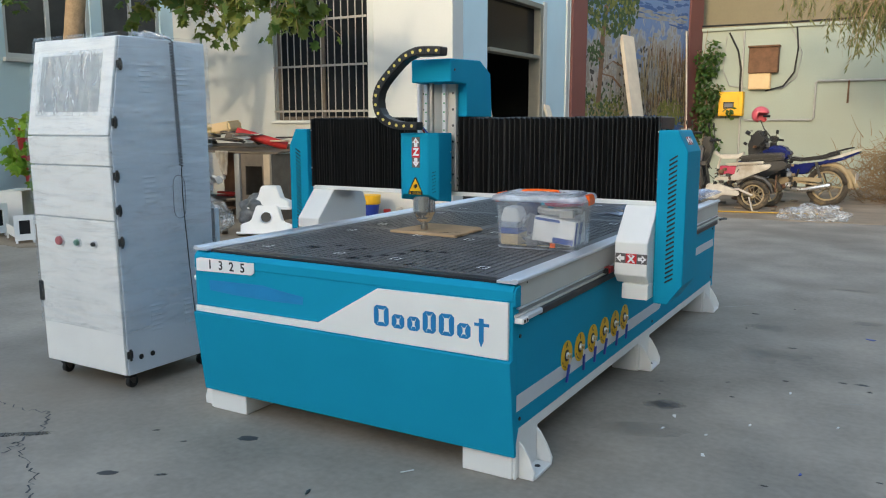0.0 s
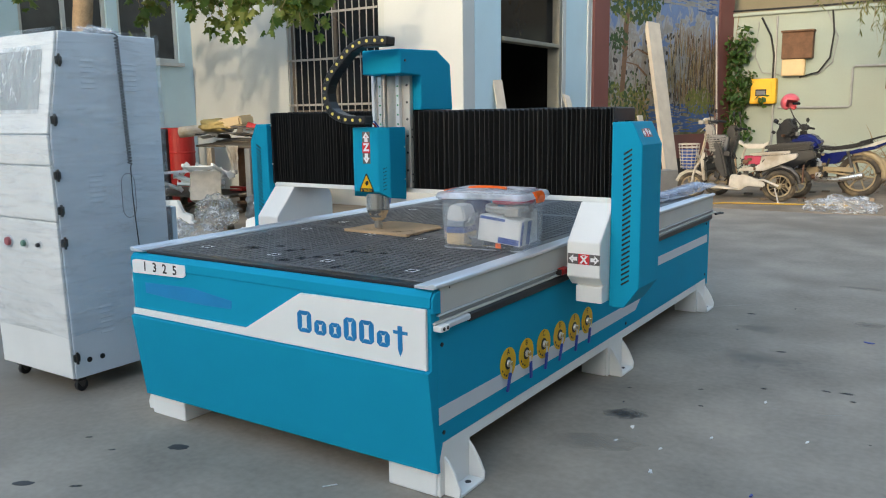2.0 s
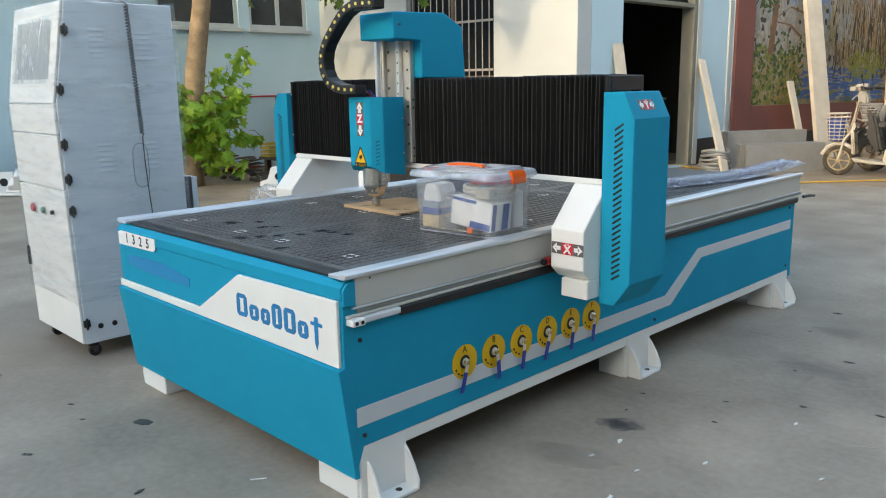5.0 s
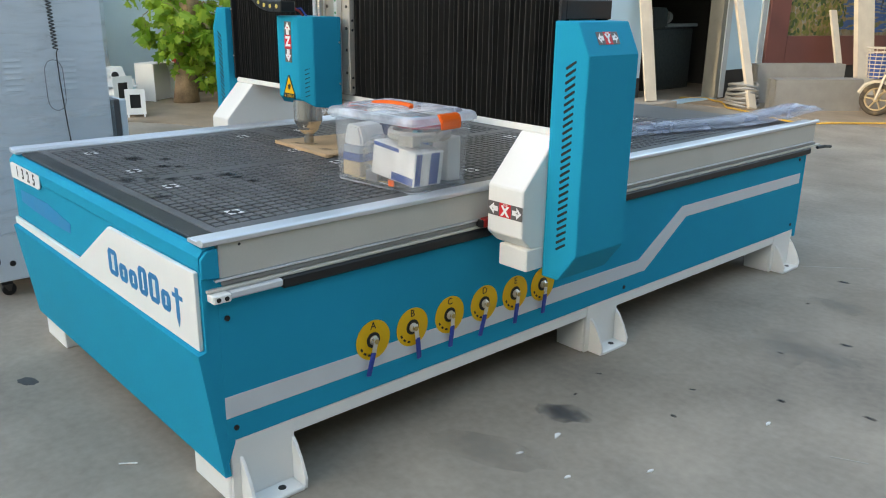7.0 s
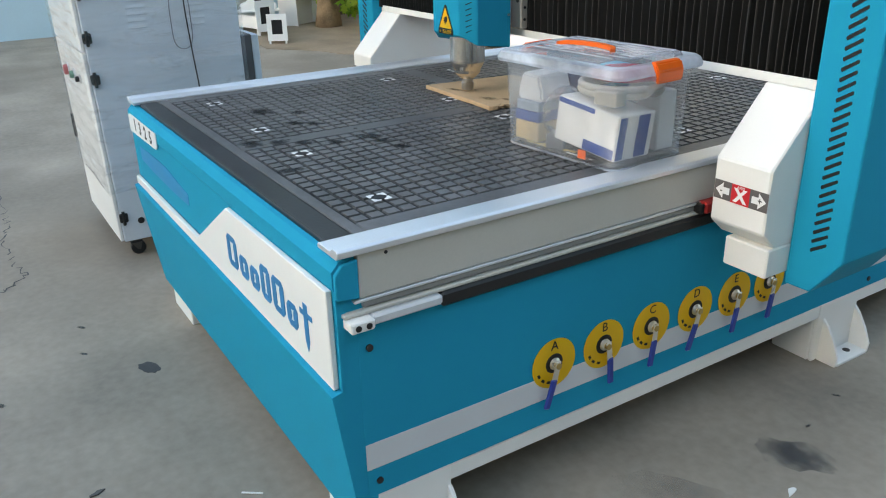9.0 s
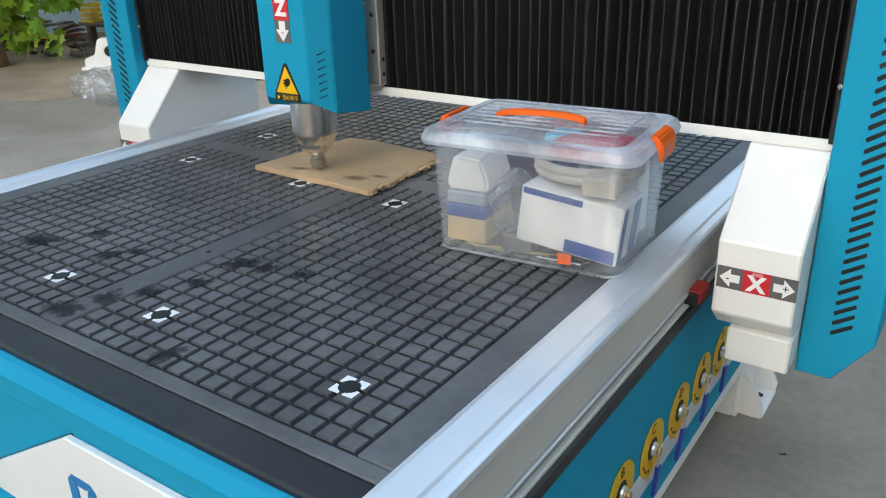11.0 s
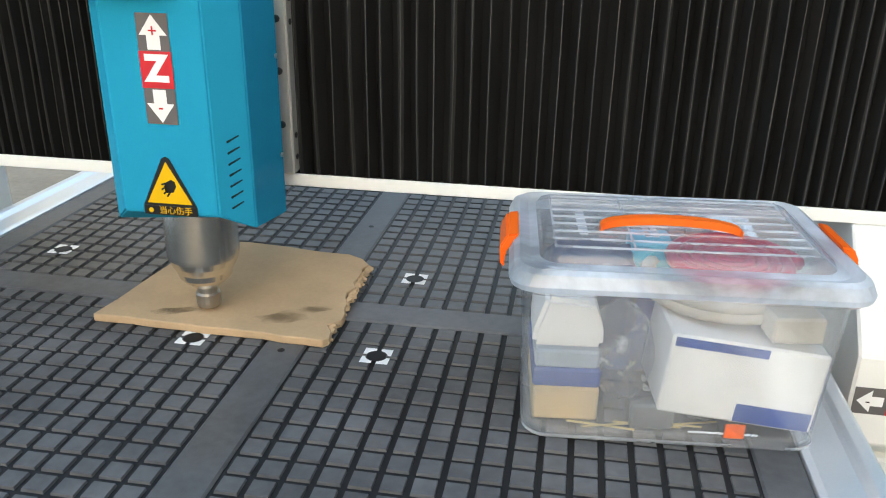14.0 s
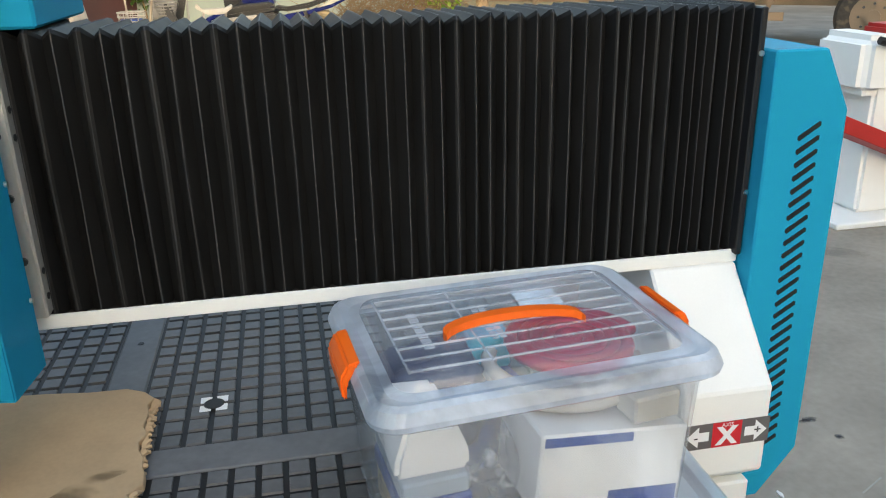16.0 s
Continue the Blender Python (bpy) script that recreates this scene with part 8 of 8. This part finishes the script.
for k in range(22):
    r_ = random.Random(600 + k)
    x, y = r_.uniform(-2.6, -0.6), r_.uniform(13.4, 15.2)
    bundle_ = box(x - 0.03, x + r_.uniform(0.03, 0.12), y - 0.03, y + r_.uniform(0.02, 0.08), 0.006, r_.uniform(0.02, 0.06), 0.006)
    solo("dirt_clod", bundle_, r_.choice((DARKWOOD, DIRT, RUST)), "small scrap lying in the dirt under the bikes", "scrap", group="scraps in the dirt")

# ---- scrap heap by the cream wall ----
ken = thing("dog_kennel", (-8.2, 8.9, 0.007), "weathered wooden kennel with a plank roof and dark opening", "kennel")
part("wall_board", wall_holes("y", 8.5, 8.54, -8.08, -7.40, 0.007, 0.94, [(-7.90, -7.58, 0.36, 0.77)]), DARKWOOD, ken)
part("side_wall", box(-8.08, -8.03, 8.54, 9.3, 0.007, 0.94), DARKWOOD, ken)
part("side_wall", box(-7.45, -7.40, 8.54, 9.3, 0.007, 0.94), DARKWOOD, ken)
part("back_wall", box(-9.10, -8.08, 9.26, 9.30, 0.007, 0.94), RUST, ken)
part("corner_post", box(-7.52, -7.40, 8.455, 8.499, 0.007, 0.94, 0.006), TIMBER, ken)
part("corner_post", box(-8.08, -7.98, 8.46, 8.499, 0.007, 0.94, 0.006), GALV, ken)
part("corner_post", box(-8.88, -8.77, 8.46, 8.53, 0.007, 0.94, 0.006), TIMBER, ken)
for k in range(5):
    part("roof_plank", xform(box(-9.3, -7.35, -0.11, 0.10, 0, 0.028, 0.004), pose(0, 8.45 + 0.21 * k, 0.946 + 0.018 * k + rng.uniform(0, 0.01), 5, 0, rng.uniform(-2, 2))), DARKWOOD, ken)
for i in range(24):
    a = Vector((rng.uniform(-9.5, -7.7), rng.uniform(8.42, 9.25), 1.06 + rng.uniform(0.02, 0.15)))
    b = a + Vector((rng.uniform(-0.6, 0.6), rng.uniform(-0.2, 0.2), rng.uniform(-0.04, 0.05)))
    solo("scrap_plank", beam(a, b, rng.uniform(0.04, 0.12), 0.02, roll=rng.uniform(0, 1)), rng.choice((DARKWOOD, GALV, BLACK, DARKWOOD, TIMBER)), "loose plank heaped on the kennel roof", "plank", group="planks heaped on the kennel")
solo("red_tube", tube([(-8.12, 8.58, 1.25), (-7.55, 9.0, 1.04)], 0.065, 14), REDPAINT, "red painted tube lying on the kennel roof", "tube")
rtube = thing("white_roll", (-9.2, 8.75, 1.12), "white plastic pipe end lying on the kennel roof", "pipe")
part("pipe", tube([(-9.62, 8.62, 1.16), (-8.85, 8.95, 1.24)], 0.085, 14), BIKEWHITE, rtube)
part("bore", cyl((-9.625, 8.618, 1.16), (-9.64, 8.611, 1.158), 0.055, seg=14), BLACK, rtube)
solo("tan_box", xform(box(-0.30, 0.30, -0.16, 0.16, 0, 0.15, 0.03, 2), pose(-8.72, 8.86, 1.22, 4, -8, 6)), TANCARD, "crushed tan cardboard box on the kennel roof", "box")
bm = sheet(-0.13, 0.13, 0, 0.34, 0, 0.026)
for v in bm.verts:
    f = v.co.y / 0.34
    v.co = Vector((-8.19 + v.co.x * (1.0 - 0.62 * max(0.0, 1 - f) ** 1.2) + 0.05 * (1 - f), 8.335 + 0.03 * math.sin(v.co.x * 48) * (1.2 - f) + 0.015 * noise.noise(v.co * 14), 0.645 + v.co.y))
bmesh.ops.solidify(bm, geom=bm.faces[:], thickness=0.004)
solo("rag", bm, BIKEWHITE, "pale rag hanging from the kennel roof edge", "rag", smooth=True)
for k in range(7):
    a = Vector((rng.uniform(-8.95, -8.2), rng.uniform(8.6, 9.1), 0.05 + 0.05 * k))
    solo("scrap_plank", beam(a, a + Vector((rng.uniform(0.3, 0.7), rng.uniform(-0.15, 0.15), rng.uniform(-0.03, 0.08))), rng.uniform(0.06, 0.14), 0.03, roll=rng.uniform(0, 1.5)), rng.choice((RUST, DARKWOOD, REDPAINT, TIMBER)), "broken board stacked under the kennel roof", "plank", group="boards under the kennel roof")


def bundle(c, s, seed, material, name, label, cat):
    bm = bmesh.new()
    bmesh.ops.create_icosphere(bm, subdivisions=4, radius=1.0)
    for v in bm.verts:
        d = noise.noise(v.co * 1.8 + Vector((seed, 0, 0))) * 0.30 - abs(noise.noise(v.co * 3.5 + Vector((0, seed, 0)))) * 0.28 + noise.noise(v.co * 8) * 0.05
        v.co = Vector((v.co.x * s[0], v.co.y * s[1], v.co.z * s[2])) * (1 + d) + Vector(c)
        v.co.z = max(c[2] - s[2] * 0.92, v.co.z)
    return solo(name, bm, material, label, cat, smooth=True)


SACK = mat("faded yellow sacking", (0.50, 0.36, 0.14), 0.85, var=0.2, scale=8, bump=0.2)
bundle((-9.0, 8.75, 1.26), (0.32, 0.2, 0.10), 3, SACK, "yellow_sack", "yellow sack lying on the scrap planks", "sack")
bundle((-7.12, 7.08, 0.23), (0.28, 0.25, 0.24), 5, BAGCLEAR, "plastic_bag", "clear plastic bag of scrap on the ground", "plastic bag")
bundle((-6.95, 7.75, 0.24), (0.30, 0.24, 0.24), 6, GREYBAG, "plastic_bag", "grey plastic bundle beside the white castings", "plastic bag")
bundle((-6.80, 6.16, 0.14), (0.24, 0.22, 0.15), 7, BAGCLEAR, "plastic_bag", "crumpled clear plastic sheeting bundled on the concrete", "plastic bag")
bundle((-6.52, 6.30, 0.11), (0.30, 0.20, 0.12), 8, BAGCLEAR, "plastic_bag", "crumpled clear plastic sheeting bundled on the concrete", "plastic bag")


def casting(x, y, rz, s=1.0, z=0.007, tilt=0.0):
    """A white bearing casting: a stepped block with a bored face."""
    m = pose(x, y, z, tilt, 0, rz) @ Matrix.Scale(s, 4)
    t = thing("white_casting", (x, y, z), "white painted machine casting with a round bore, discarded", "machine part", group="white castings in the scrap")
    part("block", xform(prism([(-0.30, 0), (0.30, 0), (0.30, 0.12), (0.18, 0.16), (0.12, 0.34), (-0.12, 0.34), (-0.18, 0.16), (-0.30, 0.12)], "y", -0.09, 0.09, 0.012, 2), m), WHITE, t)
    part("bore", xform(cyl((0, -0.0915, 0.20), (0, -0.086, 0.20), 0.062, seg=20), m), BLACK, t)
    part("bore_ring", xform(tube([(0.066 * math.cos(a * 0.314), -0.092, 0.20 + 0.066 * math.sin(a * 0.314)) for a in range(20)], 0.007, 5, closed=True), m), ALU, t)
    part("base_flange", xform(box(-0.34, 0.34, -0.12, 0.12, 0.0, 0.03, 0.006), m), WHITE, t)
    return t


casting(-6.55, 7.45, 30, 1.05, 0.007, -12)
casting(-6.72, 7.72, 200, 0.85, 0.30)
casting(-8.2, 7.25, 40, 0.9)
casting(-9.98, 4.66, 50, 0.8, 0.16, 40)
casting(-10.62, 4.58, 48, 0.9)


def end_bracket(x, y, rz, s=1.0, z=0.007, ry=0.0):
    """A white sheet channel closed by an end plate with a square window and short feet."""
    m = pose(x, y, z, 0, ry, rz) @ Matrix.Scale(s, 4)
    t = thing("white_bracket", (x, y, z), "white sheet metal bracket with a square window, discarded", "bracket", group="white brackets on the dirt")
    part("channel", xform(prism([(-0.09, 0.06), (0.09, 0.06), (0.09, 0.17), (0.084, 0.17), (0.084, 0.066), (-0.084, 0.066), (-0.084, 0.17), (-0.09, 0.17)], "x", -0.56, 0.0), m), WHITE, t)
    part("end_plate", xform(wall_holes("x", 0.0, 0.012, -0.105, 0.105, 0.03, 0.31, [(-0.055, 0.055, 0.10, 0.25)]), m), WHITE, t)
    part("end_backing", xform(box(-0.03, -0.02, -0.07, 0.07, 0.09, 0.26), m), BLACK, t)
    for yy in (-0.095, 0.075):
        part("foot", xform(box(-0.02, 0.012, yy, yy + 0.02, 0.0, 0.0295), m), WHITE, t)
        part("foot", xform(box(-0.56, -0.53, yy, yy + 0.02, 0.0, 0.0595), m), WHITE, t)
    return t


end_bracket(-8.52, 5.56, -22, 1.05)
end_bracket(-9.30, 5.72, 14, 1.3)
end_bracket(-9.44, 4.80, 12, 1.0)
casting(-9.72, 5.80, 70, 0.75, 0.24)
whb = thing("white_carcass", (-10.08, 5.28, 0.007), "white sheet metal box standing on the dirt", "machine part")
for a in (box(-10.32, -10.30, 5.08, 5.48, 0.007, 0.52, 0.004), box(-10.30, -9.87, 5.46, 5.48, 0.007, 0.52, 0.004), box(-9.87, -9.85, 5.08, 5.48, 0.007, 0.52, 0.004), box(-10.32, -9.85, 5.06, 5.08, 0.007, 0.52, 0.004)):
    part("panel", a, WHITE, whb)
solo("red_sheet", beam((-10.62, 7.15, 0.36), (-10.93, 7.2, 1.30), 0.34, 0.02, roll=1.6), REDPAINT, "red painted sheet leaning against the blue wall", "sheet")
solo("timber_block", box(-10.75, -10.50, 6.95, 7.4, 0.007, 0.355, 0.01), DARKWOOD, "old timber block under the red sheet", "block")
HM = pose(-10.0, 6.45, 0.007, 0, 0, 30)
ob = thing("white_housing", (-10.0, 6.45, 0.007), "open white sheet metal housing standing on the dirt", "machine part")
for a in (box(-0.15, -0.13, -0.235, 0.235, 0, 0.48, 0.003), box(-0.13, 0.15, 0.215, 0.235, 0, 0.48, 0.003), box(-0.13, 0.15, -0.235, -0.215, 0, 0.48, 0.003), box(-0.15, 0.15, -0.235, 0.235, 0.481, 0.495, 0.003), box(0.05, 0.062, -0.214, 0.214, 0.0, 0.48)):
    part("panel", xform(a, HM), WHITE, ob)
PALEDOOR = mat("weathered beige door", (0.36, 0.34, 0.29), 0.7, var=0.15, scale=3, fine=60, bump=0.05)
ds = thing("door_slab", (-10.3, 5.9, 0.01), "weathered beige door panel leaning against the blue wall", "panel")
part("leaf", beam((-10.30, 5.86, 0.01), (-10.90, 5.66, 1.74), 0.42, 0.035, roll=1.6), PALEDOOR, ds)
part("edge_strip", beam((-10.33, 5.63, 0.01), (-10.93, 5.43, 1.74), 0.045, 0.045, roll=1.6), BOARDWHITE, ds)
TARP = mat("dusty dark tarpaulin", (0.085, 0.08, 0.082), 0.55, var=0.5, scale=7, bump=0.4)
bundle((-10.62, 5.02, 0.50), (0.20, 0.26, 0.30), 14, TARP, "tarpaulin_heap", "dark dusty tarpaulin heaped over scrap by the wall", "tarpaulin")
solo("black_crate", box(-10.80, -10.40, 4.78, 5.38, 0.007, 0.30, 0.02, 2), BLACK, "black plastic crate under the tarpaulin", "crate")
solo("black_crate", box(-10.90, -10.62, 5.20, 5.48, 0.302, 0.78, 0.02, 2), BLACK, "black plastic box standing behind the tarpaulin", "crate")
for k in range(14):
    a = Vector((rng.uniform(-10.8, -9.9), rng.uniform(7.25, 8.1), 0.02 + 0.018 * k))
    b = a + Vector((rng.uniform(-0.3, 0.3), rng.uniform(0.35, 0.8), rng.uniform(-0.01, 0.03)))
    solo("scrap_plank", beam(a, b, rng.uniform(0.05, 0.14), 0.02, roll=rng.uniform(0, 1.5)), rng.choice((RUST, DARKWOOD, DARKWOOD, REDPAINT, TIMBER)), "old board lying in the heap behind the tree", "plank", group="boards behind the tree")
drum = thing("oil_drum", (-10.45, 9.3, 0), "red and black steel drum standing by the wall", "drum")
part("shell", lathe([(0.20, 0.007), (0.21, 0.02), (0.21, 0.40), (0.22, 0.42), (0.21, 0.44), (0.21, 0.80), (0.22, 0.82), (0.21, 0.84), (0.21, 1.21), (0.20, 1.22)], (-10.35, 9.2, 0), 24), REDPAINT, drum)
part("wrap", lathe([(0.18, 0.007), (0.19, 0.02), (0.19, 1.18), (0.18, 1.20)], (-10.60, 9.02, 0), 20), BLACK, drum)


def chair_frame(x, y, z, rz, rx):
    t = thing("white_chair_frame", (x, y, z), "broken white plastic chair on the scrap heap", "chair", group="broken chairs on the scrap heap")
    m = pose(x, y, z, rx, 0, rz)
    for a, b in (((-0.2, -0.2, 0), (-0.2, -0.18, 0.42)), ((0.2, -0.2, 0), (0.2, -0.18, 0.42)), ((-0.2, 0.2, 0), (-0.2, 0.24, 0.85)), ((0.2, 0.2, 0), (0.2, 0.24, 0.85))):
        part("leg", xform(beam(a, b, 0.04, 0.04), m), WHITE, t)
    part("seat", xform(box(-0.22, 0.22, -0.2, 0.22, 0.42, 0.45, 0.008), m), BIKEWHITE, t)
    for k in range(3):
        part("back_slat", xform(box(-0.2, 0.2, 0.215, 0.235, 0.55 + 0.11 * k, 0.60 + 0.11 * k, 0.004), m), WHITE, t)


chair_frame(-8.75, 8.45, 0.33, 35, 78)
def bracket(x, y, z, ln, w, h, rx, ry, rz):
    """A folded white sheet bracket: a channel with two end ears."""
    t = thing("white_bracket", (x, y, z), "bent white sheet metal bracket thrown on the scrap heap", "bracket", group="white brackets on the scrap heap")
    m = pose(x, y, z, rx, ry, rz)
    pr = [(-w, 0), (w, 0), (w, h), (w - 0.006, h), (w - 0.006, 0.006), (-w + 0.006, 0.006), (-w + 0.006, h), (-w, h)]
    part("channel", xform(prism(pr, "x", -ln / 2, ln / 2), m), WHITE, t)
    for s_ in (-1, 1):
        part("ear", xform(box(s_ * ln / 2 - 0.004, s_ * ln / 2 + 0.004, -w * 1.3, w * 1.3, -0.02, h * 1.8, 0.003), m), WHITE, t)


brng = random.Random(91)
for k in range(13):
    bracket(brng.uniform(-9.5, -8.45), brng.uniform(8.15, 8.5), 0.37 + 0.022 * k, brng.uniform(0.3, 0.65), brng.uniform(0.018, 0.045), brng.uniform(0.02, 0.05), brng.uniform(-60, 60), brng.uniform(-20, 20), brng.uniform(-50, 50))
scr = thing("scrap_table", (-9.2, 8.5, 0.007), "low weathered bench stacked with scrap", "bench")
part("top", box(-10.1, -8.4, 8.1, 9.0, 0.24, 0.28, 0.006), DARKWOOD, scr)
for x in (-10.0, -8.5):
    for y in (8.2, 8.9):
        part("leg", box(x - 0.04, x + 0.04, y - 0.04, y + 0.04, 0.007, 0.239), DARKWOOD, scr)
CRATEYEL = mat("yellow crate plastic", (0.62, 0.42, 0.06), 0.6, var=0.12, scale=9, bump=0.03)
cr = thing("slatted_crate", (-9.93, 8.24, 0.281), "small yellow slatted crate on the scrap bench", "crate")
for k in range(4):
    for s in (-0.12, 0.12):
        part("slat", box(-9.93 - 0.13, -9.93 + 0.13, 8.24 + s - 0.007, 8.24 + s + 0.007, 0.282 + 0.06 * k, 0.316 + 0.06 * k), CRATEYEL, cr)
        part("slat", box(-9.93 + s - 0.007, -9.93 + s + 0.007, 8.128, 8.352, 0.285 + 0.06 * k, 0.313 + 0.06 * k), CRATEYEL, cr)
bk = thing("paint_bucket", (-6.55, 9.6, 0), "blue bucket with a yellow rim beside the wall", "bucket")
part("pail", lathe([(0.12, 0.002), (0.125, 0.01), (0.15, 0.20), (0.14, 0.20)], (-6.55, 9.6, 0), 20), LEVER, bk)
part("rim", lathe([(0.15, 0.201), (0.165, 0.22), (0.17, 0.33), (0.155, 0.335)], (-6.55, 9.6, 0), 20), YELLOWBOX, bk)
solo("red_can", lathe([(0.05, 0.002), (0.055, 0.01), (0.055, 0.14), (0.045, 0.15)], (-6.2, 9.55, 0), 16), REDPAINT, "small red can near the bucket", "can")
solo("white_can", lathe([(0.05, 0.002), (0.055, 0.01), (0.055, 0.17), (0.045, 0.18)], (-6.02, 9.6, 0), 16), BIKEWHITE, "small white can near the bucket", "can")
bm = bmesh.new()
for i in range(60):
    x, y, s = rng.gauss(-9.1, 0.7), rng.gauss(8.0, 0.45), rng.uniform(0.03, 0.09)
    b = box(-s, s, -s * 0.6, s * 0.6, -s * 0.3, s * 0.3)
    join(bm, xform(b, pose(x, y, 0.03 + s * 0.2, rng.uniform(-30, 30), rng.uniform(-30, 30), rng.uniform(0, 360))))
solo("rubble", bm, DARKWOOD, "scattered rubble and wood scraps on the dirt", "rubble", kind="stuff")

# ---- truck at the far side of the yard ----
TD = Vector((0.738, -0.675, 0))
TM = plane_pose((1.75, 16.9, 0), TD, (0.675, 0.738, 0))
tr = thing("flatbed_truck", (4.5, 14.4, 0), "dusty red flatbed truck with reflective strips, parked", "truck")


def T(bm):
    return xform(bm, TM)


for k in range(3):
    part("side_board", T(box(0.05, 9.0, 0.0, 0.05, 0.98 + 0.26 * k, 1.225 + 0.26 * k, 0.008)), REDPAINT, tr)
for k in range(13):
    part("board_post", T(box(0.05 + 0.74 * k, 0.11 + 0.74 * k, -0.02, -0.001, 0.95, 1.80, 0.004)), REDPAINT, tr)
    part("reflector", T(box(0.22 + 0.70 * k, 0.48 + 0.70 * k, -0.012, -0.001, 1.0, 1.06)), SIGNWHITE if k % 2 else SIGNRED, tr)
part("bed", T(box(0, 9.0, 0.0, 2.4, 0.88, 0.97, 0.01)), CHASSIS, tr)
part("tail_board", T(box(0.0, 0.045, 0.06, 2.4, 0.98, 1.76, 0.008)), REDPAINT, tr)
part("chassis_beam", T(box(0.1, 9.0, 0.35, 0.47, 0.62, 0.88, 0.008)), CHASSIS, tr)
part("chassis_beam", T(box(0.1, 9.0, 1.9, 2.02, 0.62, 0.88, 0.008)), CHASSIS, tr)
part("side_guard", T(box(2.9, 5.2, 0.04, 0.09, 0.42, 0.54, 0.006)), CHASSIS, tr)
for x in (1.2, 3.1, 4.9):
    part("strut", T(beam((x, 0.07, 0.45), (x + 0.2, 0.1, 0.88), 0.06, 0.04)), CHASSIS, tr)
for x in (6.35, 7.5):
    w = part("wheel", T(cyl((x, 0.03, 0.5), (x, 0.33, 0.5), 0.50, seg=32, b=0.05)), RUBBER, tr)
    part("rim", T(cyl((x, 0.01, 0.5), (x, 0.06, 0.5), 0.29, 0.27, 24)), CHASSIS, w)
    part("hub", T(cyl((x, -0.04, 0.5), (x, 0.02, 0.5), 0.10, seg=16)), CHASSIS, w)
    for k in range(8):
        a = k * 0.785
        part("wheel_nut", T(cyl((x + 0.18 * math.cos(a), -0.005, 0.5 + 0.18 * math.sin(a)), (x + 0.18 * math.cos(a), 0.012, 0.5 + 0.18 * math.sin(a)), 0.02, seg=6)), DARKSTEEL, w)
part("cab", T(prism([(9.1, 0.7), (10.9, 0.7), (11.0, 1.6), (10.8, 2.7), (9.1, 2.7)], "y", 0.05, 2.35, 0.05, 2)), REDPAINT, tr)

# a second machine in pieces, right of the router
ms = thing("machine_stand", (1.75, 6.6, 0), "white and red machine stand on the concrete", "machine stand")
part("base_plate", box(1.40, 2.3, 6.35, 7.0, 0.0, 0.035, 0.006), WHITE, ms)
part("column", box(1.62, 2.15, 6.5, 6.85, 0.036, 0.95, 0.02, 2), WHITE, ms)
part("red_panel", box(1.90, 2.17, 6.47, 6.499, 0.25, 0.75, 0.006), REDPAINT, ms)
part("arm", beam((1.36, 6.42, 0.58), (2.35, 6.38, 0.18), 0.09, 0.07, roll=0.1), REDPAINT, ms, "red slanting arm")
part("head", box(1.50, 1.72, 6.46, 6.9, 0.70, 1.02, 0.05, 3), WHITE, ms)
part("black_lever", tube([(1.55, 6.44, 1.0), (1.85, 6.42, 0.92), (2.2, 6.4, 0.86)], 0.022, 7), BLACK, ms)
part("red_top", box(1.78, 2.2, 6.45, 6.88, 0.951, 1.05, 0.02, 2), REDPAINT, ms)


# ---- the squares of the bed's nearest panel, each a piece of its own on one mesh ----
def bed_tiles(xa, xb, ya, yb, rows):
    nx, ny = round((xb - xa) / PIT), round((yb - ya) / PIT)
    px_, py_, g, e = (xb - xa) / nx, (yb - ya) / ny, 0.0035, 0.0016
    a, c = px_ / 2 - g, py_ / 2 - g
    verts = [(-a, -c, -0.008), (a, -c, -0.008), (a, c, -0.008), (-a, c, -0.008), (-a + e, -c + e, 0), (a - e, -c + e, 0), (a - e, c - e, 0), (-a + e, c - e, 0)]
    me = bpy.data.meshes.new("tile")
    me.from_pydata(verts, [], [(4, 5, 6, 7), (0, 1, 5, 4), (1, 2, 6, 5), (2, 3, 7, 6), (3, 0, 4, 7)])
    me.materials.append(PVC)
    r = random.Random(8)
    for j in range(rows):
        for i in range(nx):
            t = new("tile", me)
            t.parent = NEAR_PANEL
            t.location = Vector((xa + (i + 0.5) * px_, ya + (j + 0.5) * py_, ZT + r.uniform(-0.0004, 0.0004))) - BASE[router]


bed_tiles(CX + 0.036, -1.118, YS[0][0], YS[0][1], 17)
